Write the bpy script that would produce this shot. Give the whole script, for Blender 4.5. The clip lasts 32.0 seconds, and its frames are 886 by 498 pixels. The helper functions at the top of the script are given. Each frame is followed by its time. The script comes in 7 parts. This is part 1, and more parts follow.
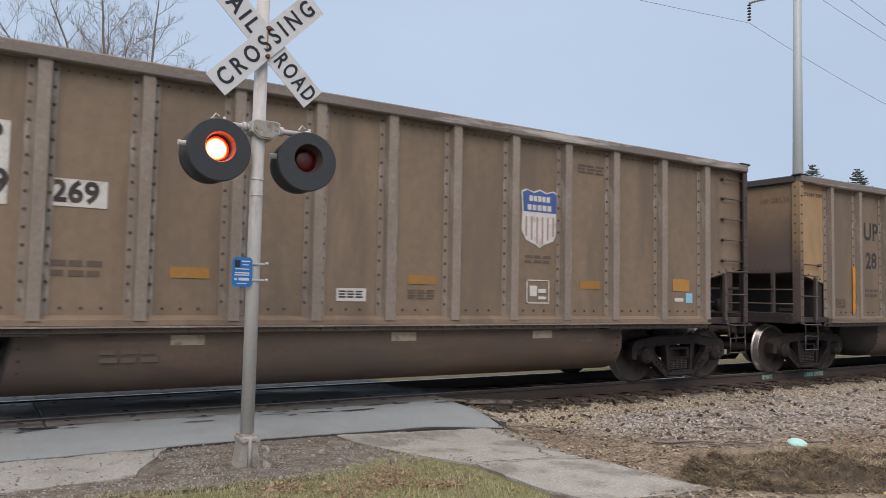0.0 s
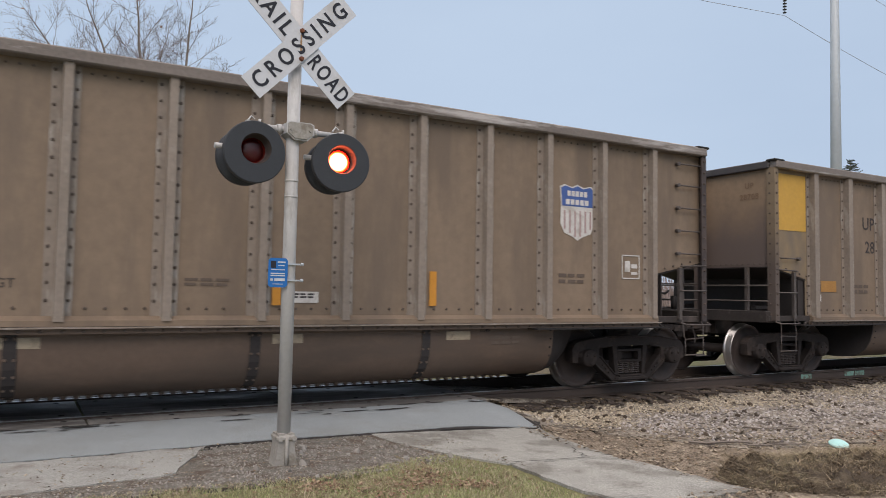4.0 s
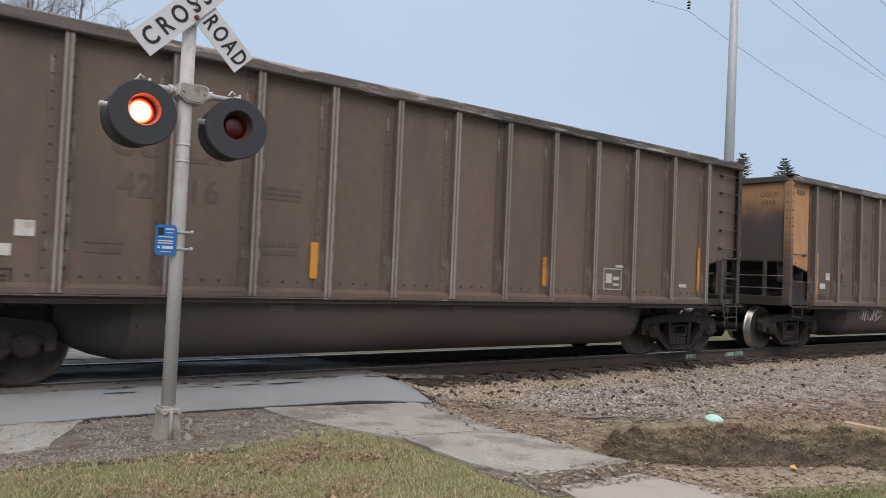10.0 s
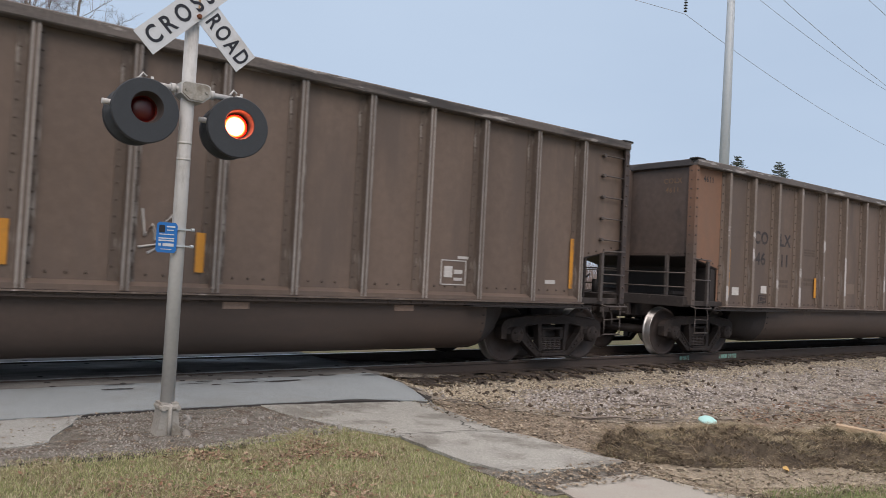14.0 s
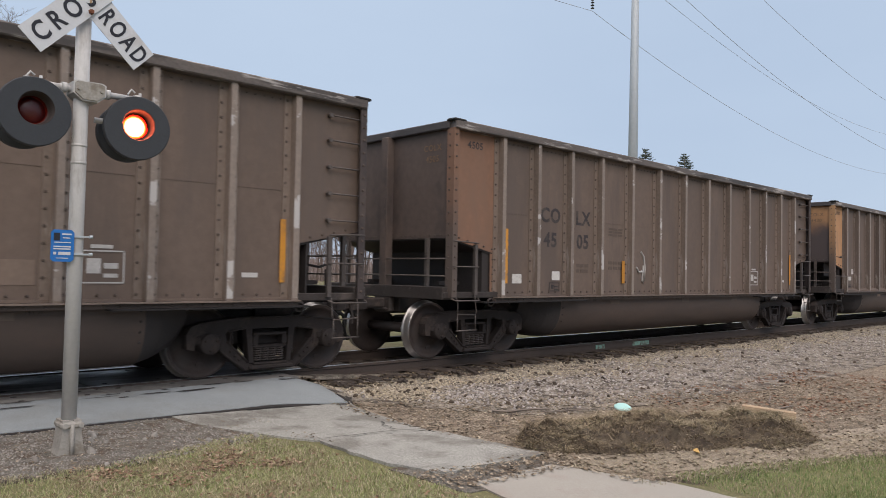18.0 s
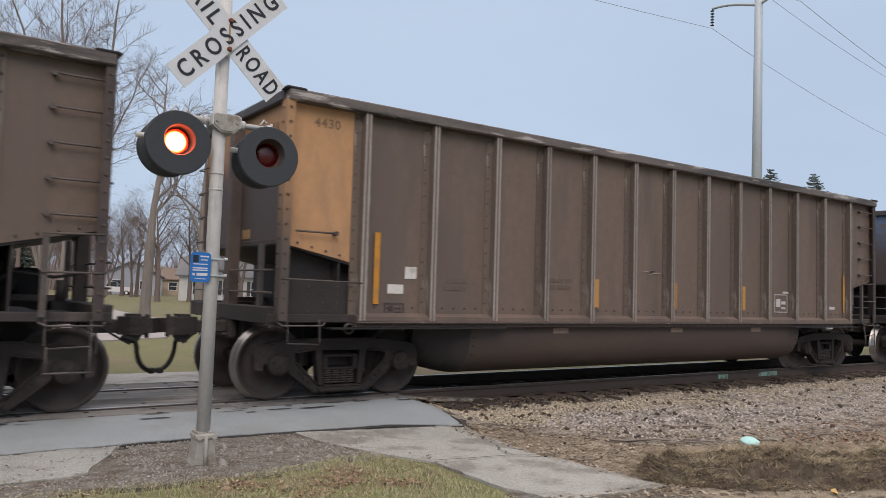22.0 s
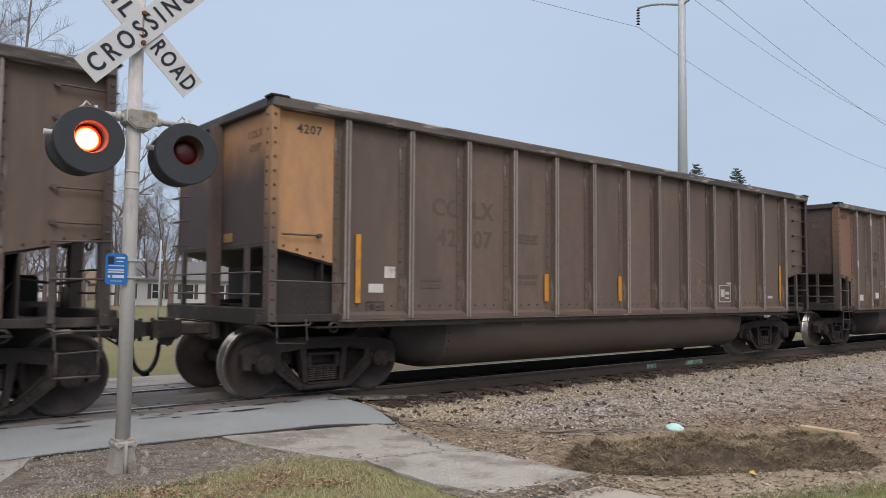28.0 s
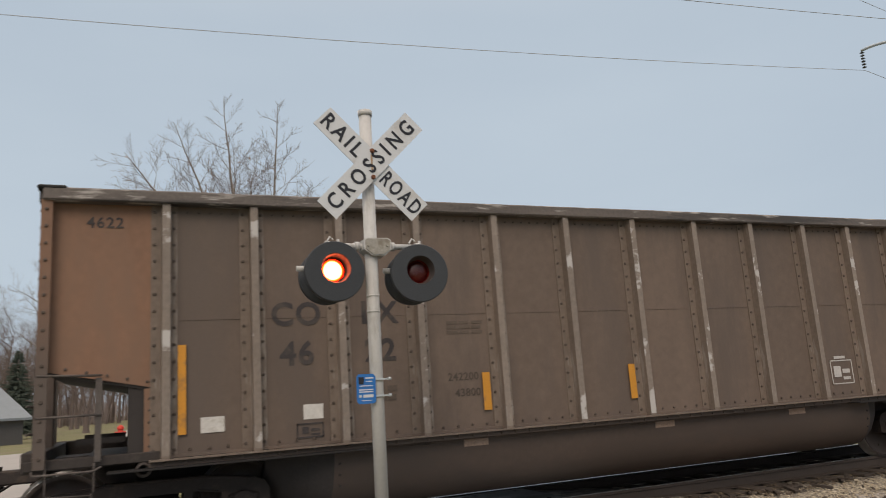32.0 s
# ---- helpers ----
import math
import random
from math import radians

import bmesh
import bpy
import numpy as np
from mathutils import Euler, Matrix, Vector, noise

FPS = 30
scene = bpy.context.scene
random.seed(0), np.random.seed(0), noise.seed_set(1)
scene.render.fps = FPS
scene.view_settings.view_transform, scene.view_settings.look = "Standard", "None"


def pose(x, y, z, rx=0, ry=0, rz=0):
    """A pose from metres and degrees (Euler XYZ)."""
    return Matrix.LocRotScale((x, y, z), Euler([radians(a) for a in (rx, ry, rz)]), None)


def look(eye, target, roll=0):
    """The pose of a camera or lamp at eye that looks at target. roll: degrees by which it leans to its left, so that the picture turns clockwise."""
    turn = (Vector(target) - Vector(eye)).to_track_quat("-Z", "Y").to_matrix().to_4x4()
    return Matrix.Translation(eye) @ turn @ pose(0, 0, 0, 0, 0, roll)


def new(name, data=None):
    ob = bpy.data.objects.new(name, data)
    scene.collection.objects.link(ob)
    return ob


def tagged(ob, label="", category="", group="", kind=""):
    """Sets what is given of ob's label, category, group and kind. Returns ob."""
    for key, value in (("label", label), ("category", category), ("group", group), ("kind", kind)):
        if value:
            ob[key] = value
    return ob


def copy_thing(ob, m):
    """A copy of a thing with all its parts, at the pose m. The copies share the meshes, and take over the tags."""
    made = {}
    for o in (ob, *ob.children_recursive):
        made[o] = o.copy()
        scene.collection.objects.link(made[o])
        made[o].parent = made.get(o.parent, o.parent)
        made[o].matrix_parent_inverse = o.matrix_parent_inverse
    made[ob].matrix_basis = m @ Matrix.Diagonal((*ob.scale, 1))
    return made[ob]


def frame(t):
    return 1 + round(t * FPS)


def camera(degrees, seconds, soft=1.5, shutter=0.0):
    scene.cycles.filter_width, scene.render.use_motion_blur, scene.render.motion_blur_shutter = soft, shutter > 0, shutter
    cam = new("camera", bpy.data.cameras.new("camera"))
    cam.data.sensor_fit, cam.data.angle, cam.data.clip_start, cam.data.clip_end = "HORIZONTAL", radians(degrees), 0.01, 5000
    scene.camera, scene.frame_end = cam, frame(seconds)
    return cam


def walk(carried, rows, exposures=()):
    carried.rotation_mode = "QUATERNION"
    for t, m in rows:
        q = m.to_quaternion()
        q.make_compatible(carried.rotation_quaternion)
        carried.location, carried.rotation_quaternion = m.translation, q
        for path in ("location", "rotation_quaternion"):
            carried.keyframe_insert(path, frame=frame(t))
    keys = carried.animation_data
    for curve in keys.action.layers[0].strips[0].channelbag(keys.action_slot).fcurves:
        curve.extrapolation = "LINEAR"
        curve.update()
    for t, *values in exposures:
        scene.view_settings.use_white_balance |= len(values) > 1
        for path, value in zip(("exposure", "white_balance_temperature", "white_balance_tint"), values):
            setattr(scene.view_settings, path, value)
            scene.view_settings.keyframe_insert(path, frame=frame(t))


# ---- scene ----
cam = camera(61.23, 32.0, soft=0.45, shutter=0.2)
PATH = [
    (0, pose(0.000, 0.000, 1.466, 93.747, -1.559, -32.397)),
    (0.5, pose(0.006, -0.007, 1.461, 93.749, -1.433, -31.955)),
    (1, pose(0.001, 0.002, 1.457, 93.506, -1.619, -31.891)),
    (1.5, pose(-0.003, -0.004, 1.452, 93.435, -1.865, -31.796)),
    (2, pose(-0.005, -0.001, 1.453, 93.352, -2.107, -31.762)),
    (2.5, pose(-0.009, 0.001, 1.468, 93.255, -2.233, -31.844)),
    (3, pose(-0.010, 0.003, 1.469, 93.342, -1.982, -31.458)),
    (3.5, pose(-0.018, 0.011, 1.475, 93.464, -1.573, -30.759)),
    (5.5, pose(-0.031, -0.003, 1.461, 94.024, -1.459, -28.381)),
    (6, pose(-0.024, -0.015, 1.458, 94.153, -1.514, -28.104)),
    (6.5, pose(-0.030, -0.020, 1.456, 94.135, -1.624, -27.920)),
    (7, pose(-0.022, -0.022, 1.449, 94.159, -1.634, -27.794)),
    (7.5, pose(-0.022, -0.014, 1.458, 94.044, -1.691, -27.901)),
    (8, pose(-0.016, -0.011, 1.455, 93.901, -1.740, -28.208)),
    (8.5, pose(0.016, -0.007, 1.454, 93.784, -1.731, -30.233)),
    (9, pose(0.058, -0.001, 1.452, 93.453, -1.826, -34.256)),
    (9.5, pose(0.096, -0.015, 1.449, 92.907, -2.397, -36.870)),
    (10, pose(0.078, -0.018, 1.447, 92.147, -2.814, -37.076)),
    (10.5, pose(0.050, -0.020, 1.459, 91.892, -2.884, -36.730)),
    (11, pose(0.057, -0.028, 1.441, 91.714, -2.969, -36.573)),
    (11.5, pose(0.063, -0.022, 1.445, 91.560, -3.069, -36.863)),
    (12, pose(0.044, -0.032, 1.451, 91.602, -3.376, -37.090)),
    (12.5, pose(0.016, -0.031, 1.461, 91.811, -3.461, -36.983)),
    (13, pose(0.000, -0.025, 1.456, 91.924, -3.573, -36.837)),
    (13.5, pose(0.007, -0.042, 1.443, 91.928, -3.627, -37.336)),
    (15.5, pose(0.075, -0.032, 1.469, 93.478, -1.590, -38.850)),
    (16, pose(0.125, -0.046, 1.457, 93.158, -0.917, -42.202)),
    (16.5, pose(0.168, -0.037, 1.449, 92.824, -0.800, -43.846)),
    (17, pose(0.130, -0.047, 1.457, 92.500, -0.996, -44.586)),
    (17.5, pose(0.107, -0.037, 1.466, 92.159, -1.318, -44.593)),
    (18, pose(0.083, -0.027, 1.470, 92.141, -1.448, -43.581)),
    (18.5, pose(0.062, -0.030, 1.473, 92.338, -1.402, -40.878)),
    (19, pose(0.043, -0.024, 1.466, 92.684, -1.184, -38.793)),
    (19.5, pose(0.028, -0.022, 1.477, 92.990, -1.282, -37.699)),
    (20, pose(0.033, -0.019, 1.475, 93.330, -1.269, -37.179)),
    (20.5, pose(0.023, -0.019, 1.477, 93.526, -1.422, -36.548)),
    (21, pose(0.027, -0.015, 1.478, 93.709, -1.645, -35.704)),
    (21.5, pose(0.029, -0.024, 1.468, 93.729, -1.914, -35.352)),
    (22, pose(0.024, -0.016, 1.470, 93.653, -2.187, -35.116)),
    (22.5, pose(0.029, -0.020, 1.471, 93.697, -2.182, -34.728)),
    (23, pose(0.030, -0.026, 1.469, 93.813, -2.154, -34.543)),
    (23.5, pose(0.024, -0.034, 1.474, 93.902, -2.150, -34.385)),
    (24, pose(0.037, -0.027, 1.466, 94.048, -2.108, -34.362)),
    (24.5, pose(0.064, -0.044, 1.471, 94.308, -2.010, -36.132)),
    (25, pose(0.069, -0.039, 1.480, 94.826, -2.077, -38.780)),
    (25.5, pose(0.072, -0.050, 1.476, 95.083, -2.221, -39.177)),
    (27.5, pose(0.162, -0.085, 1.469, 93.687, -3.592, -39.886)),
    (28, pose(0.115, -0.047, 1.462, 93.594, -0.866, -39.861)),
    (28.5, pose(0.036, -0.018, 1.465, 93.595, -0.233, -39.731)),
    (29, pose(0.041, -0.033, 1.460, 93.652, 0.318, -39.235)),
    (29.5, pose(0.062, -0.040, 1.456, 93.780, 0.271, -34.613)),
    (30, pose(0.085, -0.047, 1.473, 94.984, -0.326, -28.744)),
    (30.5, pose(0.147, -0.062, 1.476, 97.920, 0.438, -30.417)),
    (31, pose(0.123, -0.029, 1.507, 98.273, 1.283, -29.622)),
    (31.5, pose(0.083, -0.023, 1.533, 98.802, 1.995, -28.042)),
    (32, pose(0.077, 0.007, 1.545, 101.088, 3.273, -22.425)),
]
walk(cam, PATH, exposures=[(0, 0, 6580, 13), (29, 0, 6580, 13), (30.3, 0, 6830, 12), (31, -0.12, 7180, 11), (32, -0.12, 7280, 11)])

# ---------------------------------------------------------------- light
world = bpy.data.worlds.new("overcast_sky")
scene.world = world
world.use_nodes = True
wn, wl = world.node_tree.nodes, world.node_tree.links
wn.clear()
w_out, w_bg = wn.new("ShaderNodeOutputWorld"), wn.new("ShaderNodeBackground")
w_sky = wn.new("ShaderNodeTexSky")
w_sky.sky_type, w_sky.sun_disc = "NISHITA", False
w_sky.sun_elevation, w_sky.sun_rotation = radians(34), radians(215)
w_sky.air_density, w_sky.dust_density, w_sky.ozone_density = 1.0, 3.0, 1.5
w_tex, w_noise, w_ramp = wn.new("ShaderNodeTexCoord"), wn.new("ShaderNodeTexNoise"), wn.new("ShaderNodeValToRGB")
w_map = wn.new("ShaderNodeMapping")
w_map.inputs["Scale"].default_value = (1.0, 1.0, 3.0)
w_noise.inputs["Scale"].default_value, w_noise.inputs["Detail"].default_value = 1.6, 5
w_ramp.color_ramp.elements[0].position, w_ramp.color_ramp.elements[0].color = 0.3, (4.9, 6.2, 7.9, 1)
w_ramp.color_ramp.elements[1].position, w_ramp.color_ramp.elements[1].color = 0.75, (5.5, 6.85, 8.5, 1)
# an overcast dome: even near the horizon, brighter overhead
w_sep, w_rise, w_mul = wn.new("ShaderNodeSeparateXYZ"), wn.new("ShaderNodeMapRange"), wn.new("ShaderNodeMixRGB")
w_rise.interpolation_type = "SMOOTHSTEP"
w_rise.inputs["From Min"].default_value, w_rise.inputs["From Max"].default_value = 0.45, 1.0
w_rise.inputs["To Min"].default_value, w_rise.inputs["To Max"].default_value = 0.0, 1.0
# the cloud overhead is whiter than the haze low down
w_top = wn.new("ShaderNodeMixRGB")
w_top.inputs["Color1"].default_value, w_top.inputs["Color2"].default_value = (1, 1, 1, 1), (4.4, 3.15, 2.35, 1)
w_mul.blend_type = "MULTIPLY"
w_mul.inputs["Fac"].default_value = 1.0
wl.new(w_tex.outputs["Generated"], w_sep.inputs["Vector"])
wl.new(w_sep.outputs["Z"], w_rise.inputs["Value"])
w_mix = wn.new("ShaderNodeMixRGB")
w_mix.inputs["Fac"].default_value = 0.9
wl.new(w_tex.outputs["Generated"], w_map.inputs["Vector"])
wl.new(w_map.outputs["Vector"], w_noise.inputs["Vector"])
wl.new(w_noise.outputs["Fac"], w_ramp.inputs["Fac"])
wl.new(w_sky.outputs["Color"], w_mix.inputs["Color1"])
wl.new(w_ramp.outputs["Color"], w_mix.inputs["Color2"])
wl.new(w_mix.outputs["Color"], w_mul.inputs["Color1"])
wl.new(w_rise.outputs["Result"], w_top.inputs["Fac"])
wl.new(w_top.outputs["Color"], w_mul.inputs["Color2"])
wl.new(w_mul.outputs["Color"], w_bg.inputs["Color"])
w_bg.inputs["Strength"].default_value = 0.1
wl.new(w_bg.outputs["Background"], w_out.inputs["Surface"])

sun = new("sun", bpy.data.lights.new("sun", "SUN"))
sun.data.energy, sun.data.angle, sun.data.color = 1.4, radians(30), (1.0, 0.89, 0.795)
sun.matrix_world = look((-20, -35, 30), (0, 0, 0))


# ---------------------------------------------------------------- geometry and material helpers
class Geo:
    """Collects faces with material slots and builds one mesh."""

    def __init__(self):
        self.v, self.f, self.m, self.s = [], [], [], []

    def add(self, verts, faces, mat=0, smooth=False):
        n = len(self.v)
        self.v += [tuple(p) for p in verts]
        for f in faces:
            self.f.append(tuple(n + i for i in f))
            self.m.append(mat)
            self.s.append(smooth)
        return self

    def box(self, x0, x1, y0, y1, z0, z1, mat=0, m=None, bevel=0.0):
        b = min(bevel, (x1 - x0) / 3, (y1 - y0) / 3, (z1 - z0) / 3)
        if b > 0:
            # chamfered along the vertical and horizontal edges: an octagon-like box
            vs = []
            for z, k in ((z0, b), (z0 + b, 0), (z1 - b, 0), (z1, b)):
                vs += [(x0 + k + b, y0 + k, z), (x1 - k - b, y0 + k, z), (x1 - k, y0 + k + b, z), (x1 - k, y1 - k - b, z),
                       (x1 - k - b, y1 - k, z), (x0 + k + b, y1 - k, z), (x0 + k, y1 - k - b, z), (x0 + k, y0 + k + b, z)]
            fs = [tuple(range(7, -1, -1)), tuple(range(24, 32))]
            for a in range(3):
                fs += [(a * 8 + i, a * 8 + (i + 1) % 8, a * 8 + 8 + (i + 1) % 8, a * 8 + 8 + i) for i in range(8)]
        else:
            vs = [(x, y, z) for z in (z0, z1) for x, y in ((x0, y0), (x1, y0), (x1, y1), (x0, y1))]
            fs = [(3, 2, 1, 0), (4, 5, 6, 7), (0, 1, 5, 4), (1, 2, 6, 5), (2, 3, 7, 6), (3, 0, 4, 7)]
        if m is not None:
            vs = [m @ Vector(p) for p in vs]
        return self.add(vs, fs, mat)

    def cyl(self, p0, p1, r, n=8, r2=None, mat=0, smooth=True, caps=True):
        p0, p1 = Vector(p0), Vector(p1)
        r2 = r if r2 is None else r2
        d = (p1 - p0).normalized()
        a = d.orthogonal().normalized()
        b = d.cross(a)
        vs = [p0 + r * (a * math.cos(q) + b * math.sin(q)) for q in (2 * math.pi * i / n for i in range(n))]
        vs += [p1 + r2 * (a * math.cos(q) + b * math.sin(q)) for q in (2 * math.pi * i / n for i in range(n))]
        self.add(vs, [(i, (i + 1) % n, n + (i + 1) % n, n + i) for i in range(n)], mat, smooth)
        if caps:
            k = len(self.v) - 2 * n
            self.f += [tuple(k + i for i in range(n - 1, -1, -1)), tuple(k + n + i for i in range(n))]
            self.m += [mat, mat]
            self.s += [False, False]
        return self

    def tube(self, pts, r, n=6, mat=0):
        pts = [Vector(p) for p in pts]
        rings = []
        for i, p in enumerate(pts):
            d = (pts[min(i + 1, len(pts) - 1)] - pts[max(i - 1, 0)]).normalized()
            a = Vector((0, 0, 1)) if abs(d.z) < 0.9 else Vector((1, 0, 0))
            u = d.cross(a).normalized()
            w = u.cross(d)
            rings.append([p + r * (u * math.cos(q) + w * math.sin(q)) for q in (2 * math.pi * k / n for k in range(n))])
        vs = [p for ring in rings for p in ring]
        fs = [(i * n + k, i * n + (k + 1) % n, (i + 1) * n + (k + 1) % n, (i + 1) * n + k) for i in range(len(pts) - 1) for k in range(n)]
        self.add(vs, fs, mat, True)
        self.add(rings[0], [tuple(range(n - 1, -1, -1))], mat)
        return self.add(rings[-1], [tuple(range(n))], mat)

    def prism(self, pts, y0, y1, mat=0, axis="y"):
        """Extrudes an outline (x, z) along y, (y, z) along x or (x, y) along z."""
        put = {"y": lambda a, b, c: (a, c, b), "x": lambda a, b, c: (c, a, b), "z": lambda a, b, c: (a, b, c)}[axis]
        n = len(pts)
        vs = [put(a, b, y0) for a, b in pts] + [put(a, b, y1) for a, b in pts]
        fs = [(i, (i + 1) % n, n + (i + 1) % n, n + i) for i in range(n)] + [tuple(range(n - 1, -1, -1)), tuple(range(n, 2 * n))]
        return self.add(vs, fs, mat)

    def turned(self, profile, n=24, mat=0, axis="y", smooth=True, mats=None):
        """Turns an outline of (radius, along) round an axis."""
        put = {"y": lambda c, s, h: (c, h, s), "z": lambda c, s, h: (c, s, h), "x": lambda c, s, h: (h, c, s)}[axis]
        vs = [put(r * math.cos(2 * math.pi * i / n), r * math.sin(2 * math.pi * i / n), h) for r, h in profile for i in range(n)]
        for k in range(len(profile) - 1):
            fs = [(k * n + i, k * n + (i + 1) % n, (k + 1) * n + (i + 1) % n, (k + 1) * n + i) for i in range(n)]
            if k == 0:
                base = len(self.v)
                self.v += vs
            for f in fs:
                self.f.append(tuple(base + i for i in f))
                self.m.append(mats[k] if mats else mat)
                self.s.append(smooth)
        return self

    def bolt(self, p, d, r=0.018, h=0.014, mat=0):
        """A low hexagonal bolt head at p that points along d."""
        p, d = Vector(p), Vector(d)
        a = d.orthogonal().normalized()
        b = d.cross(a)
        vs = [p + r * (a * math.cos(q) + b * math.sin(q)) for q in (math.pi / 3 * i for i in range(6))]
        vs += [p + d * h + 0.7 * r * (a * math.cos(q) + b * math.sin(q)) for q in (math.pi / 3 * i for i in range(6))]
        return self.add(vs, [(i, (i + 1) % 6, 6 + (i + 1) % 6, 6 + i) for i in range(6)] + [tuple(range(6, 12))], mat)

    def mesh(self, name, mats):
        me = bpy.data.meshes.new(name)
        me.from_pydata(self.v, [], self.f)
        for m in mats if isinstance(mats, (list, tuple)) else [mats]:
            me.materials.append(m)
        me.polygons.foreach_set("material_index", self.m)
        me.polygons.foreach_set("use_smooth", self.s)
        me.update()
        bm = bmesh.new()
        bm.from_mesh(me)
        bmesh.ops.recalc_face_normals(bm, faces=bm.faces)
        bm.to_mesh(me)
        bm.free()
        return me


def part(name, geo, mats, parent, label="", m=None):
    ob = new(name, geo.mesh(name, mats) if isinstance(geo, Geo) else geo)
    if parent is not None:
        ob.parent = parent
    if m is not None:
        ob.matrix_basis = m
    if label:
        ob["label"] = label
    return ob


def thing(name, label, category, m=None, group="", kind="", geo=None, mats=None):
    ob = new(name, geo.mesh(name, mats) if geo else None)
    if m is not None:
        ob.matrix_basis = m
    return tagged(ob, label, category, group, kind)


def words(text, size, mat, bold=0.0, align="CENTER", thick=0.002, spacing=1.0):
    """A mesh of raised letters in the x-y plane, from the built-in font."""
    cu = bpy.data.curves.new("lettering", "FONT")
    cu.body, cu.size, cu.align_x, cu.align_y = text, size, align, "CENTER"
    cu.offset, cu.extrude, cu.resolution_u, cu.space_character = bold, thick, 3, spacing
    ob = bpy.data.objects.new("lettering", cu)
    scene.collection.objects.link(ob)
    bpy.context.view_layer.update()
    me = bpy.data.meshes.new_from_object(ob)
    bpy.data.objects.remove(ob)
    me.materials.clear()
    me.materials.append(mat)
    return me


def surface(name, colour, rough=0.7, metal=0.0, vary=0.25, scale=6.0, fine=60.0, bump=0.15, second=None, amount=0.5,
            stretch=(1, 1, 1), piece=0.0, speck=0.0, grit=110.0, spec=0.3, coarse=None):
    """A procedural surface: two scales of tone, a second colour in patches, and fine relief."""
    m = bpy.data.materials.new(name)
    m.use_nodes = True
    n, l = m.node_tree.nodes, m.node_tree.links
    b = n["Principled BSDF"]
    tc, mp = n.new("ShaderNodeTexCoord"), n.new("ShaderNodeMapping")
    mp.inputs["Scale"].default_value = stretch
    l.new(tc.outputs["Object"], mp.inputs["Vector"])
    big, small = n.new("ShaderNodeTexNoise"), n.new("ShaderNodeTexNoise")
    big.inputs["Scale"].default_value, big.inputs["Detail"].default_value = scale, 6
    big.inputs["Roughness"].default_value = 0.6
    small.inputs["Scale"].default_value, small.inputs["Detail"].default_value = fine, 4
    l.new(mp.outputs["Vector"], big.inputs["Vector"])
    l.new(tc.outputs["Object"], small.inputs["Vector"])
    tone = n.new("ShaderNodeMath")
    tone.operation = "MULTIPLY_ADD"
    tone.inputs[1].default_value, tone.inputs[2].default_value = 0.5, 0.0
    l.new(small.outputs["Fac"], tone.inputs[0])
    total = n.new("ShaderNodeMath")
    total.operation = "ADD"
    l.new(tone.outputs[0], total.inputs[0])
    half = n.new("ShaderNodeMath")
    half.operation = "MULTIPLY"
    half.inputs[1].default_value = 0.5
    l.new(big.outputs["Fac"], half.inputs[0])
    l.new(half.outputs[0], total.inputs[1])
    if piece:
        info = n.new("ShaderNodeObjectInfo")
        rnd = n.new("ShaderNodeMath")
        rnd.operation = "MULTIPLY_ADD"
        rnd.inputs[1].default_value, rnd.inputs[2].default_value = piece, -piece / 2
        l.new(info.outputs["Random"], rnd.inputs[0])
        more = n.new("ShaderNodeMath")
        more.operation = "ADD"
        l.new(total.outputs[0], more.inputs[0])
        l.new(rnd.outputs[0], more.inputs[1])
        total = more
    ramp = n.new("ShaderNodeValToRGB")
    lo = [c * (1 - vary) for c in colour]
    hi = [min(1, c * (1 + vary)) for c in colour]
    ramp.color_ramp.elements[0].position, ramp.color_ramp.elements[0].color = 0.3, (*lo, 1)
    ramp.color_ramp.elements[1].position, ramp.color_ramp.elements[1].color = 0.7, (*hi, 1)
    l.new(total.outputs[0], ramp.inputs["Fac"])
    out = ramp.outputs["Color"]
    if second:
        patch, edge = n.new("ShaderNodeTexNoise"), n.new("ShaderNodeValToRGB")
        patch.inputs["Scale"].default_value, patch.inputs["Detail"].default_value = coarse or scale * 0.7, 8
        patch.inputs["Roughness"].default_value = 0.65
        l.new(mp.outputs["Vector"], patch.inputs["Vector"])
        edge.color_ramp.elements[0].position, edge.color_ramp.elements[1].position = 0.62 - 0.3 * amount, 0.74 - 0.3 * amount
        l.new(patch.outputs["Fac"], edge.inputs["Fac"])
        mix = n.new("ShaderNodeMixRGB")
        l.new(edge.outputs["Color"], mix.inputs["Fac"])
        l.new(out, mix.inputs["Color1"])
        mix.inputs["Color2"].default_value = (*second, 1)
        out = mix.outputs["Color"]
    if speck:
        dots, span, times = n.new("ShaderNodeTexNoise"), n.new("ShaderNodeMapRange"), n.new("ShaderNodeMixRGB")
        dots.inputs["Scale"].default_value, dots.inputs["Detail"].default_value = grit, 3
        dots.inputs["Roughness"].default_value = 0.7
        l.new(tc.outputs["Object"], dots.inputs["Vector"])
        span.inputs["From Min"].default_value, span.inputs["From Max"].default_value = 0.32, 0.68
        span.inputs["To Min"].default_value, span.inputs["To Max"].default_value = 1 - speck, 1 + speck
        l.new(dots.outputs["Fac"], span.inputs["Value"])
        times.blend_type = "MULTIPLY"
        times.inputs["Fac"].default_value = 1.0
        l.new(out, times.inputs["Color1"])
        l.new(span.outputs["Result"], times.inputs["Color2"])
        out = times.outputs["Color"]
    l.new(out, b.inputs["Base Color"])
    b.inputs["Metallic"].default_value = metal
    b.inputs["Specular IOR Level"].default_value = spec
    rr = n.new("ShaderNodeMath")
    rr.operation = "MULTIPLY_ADD"
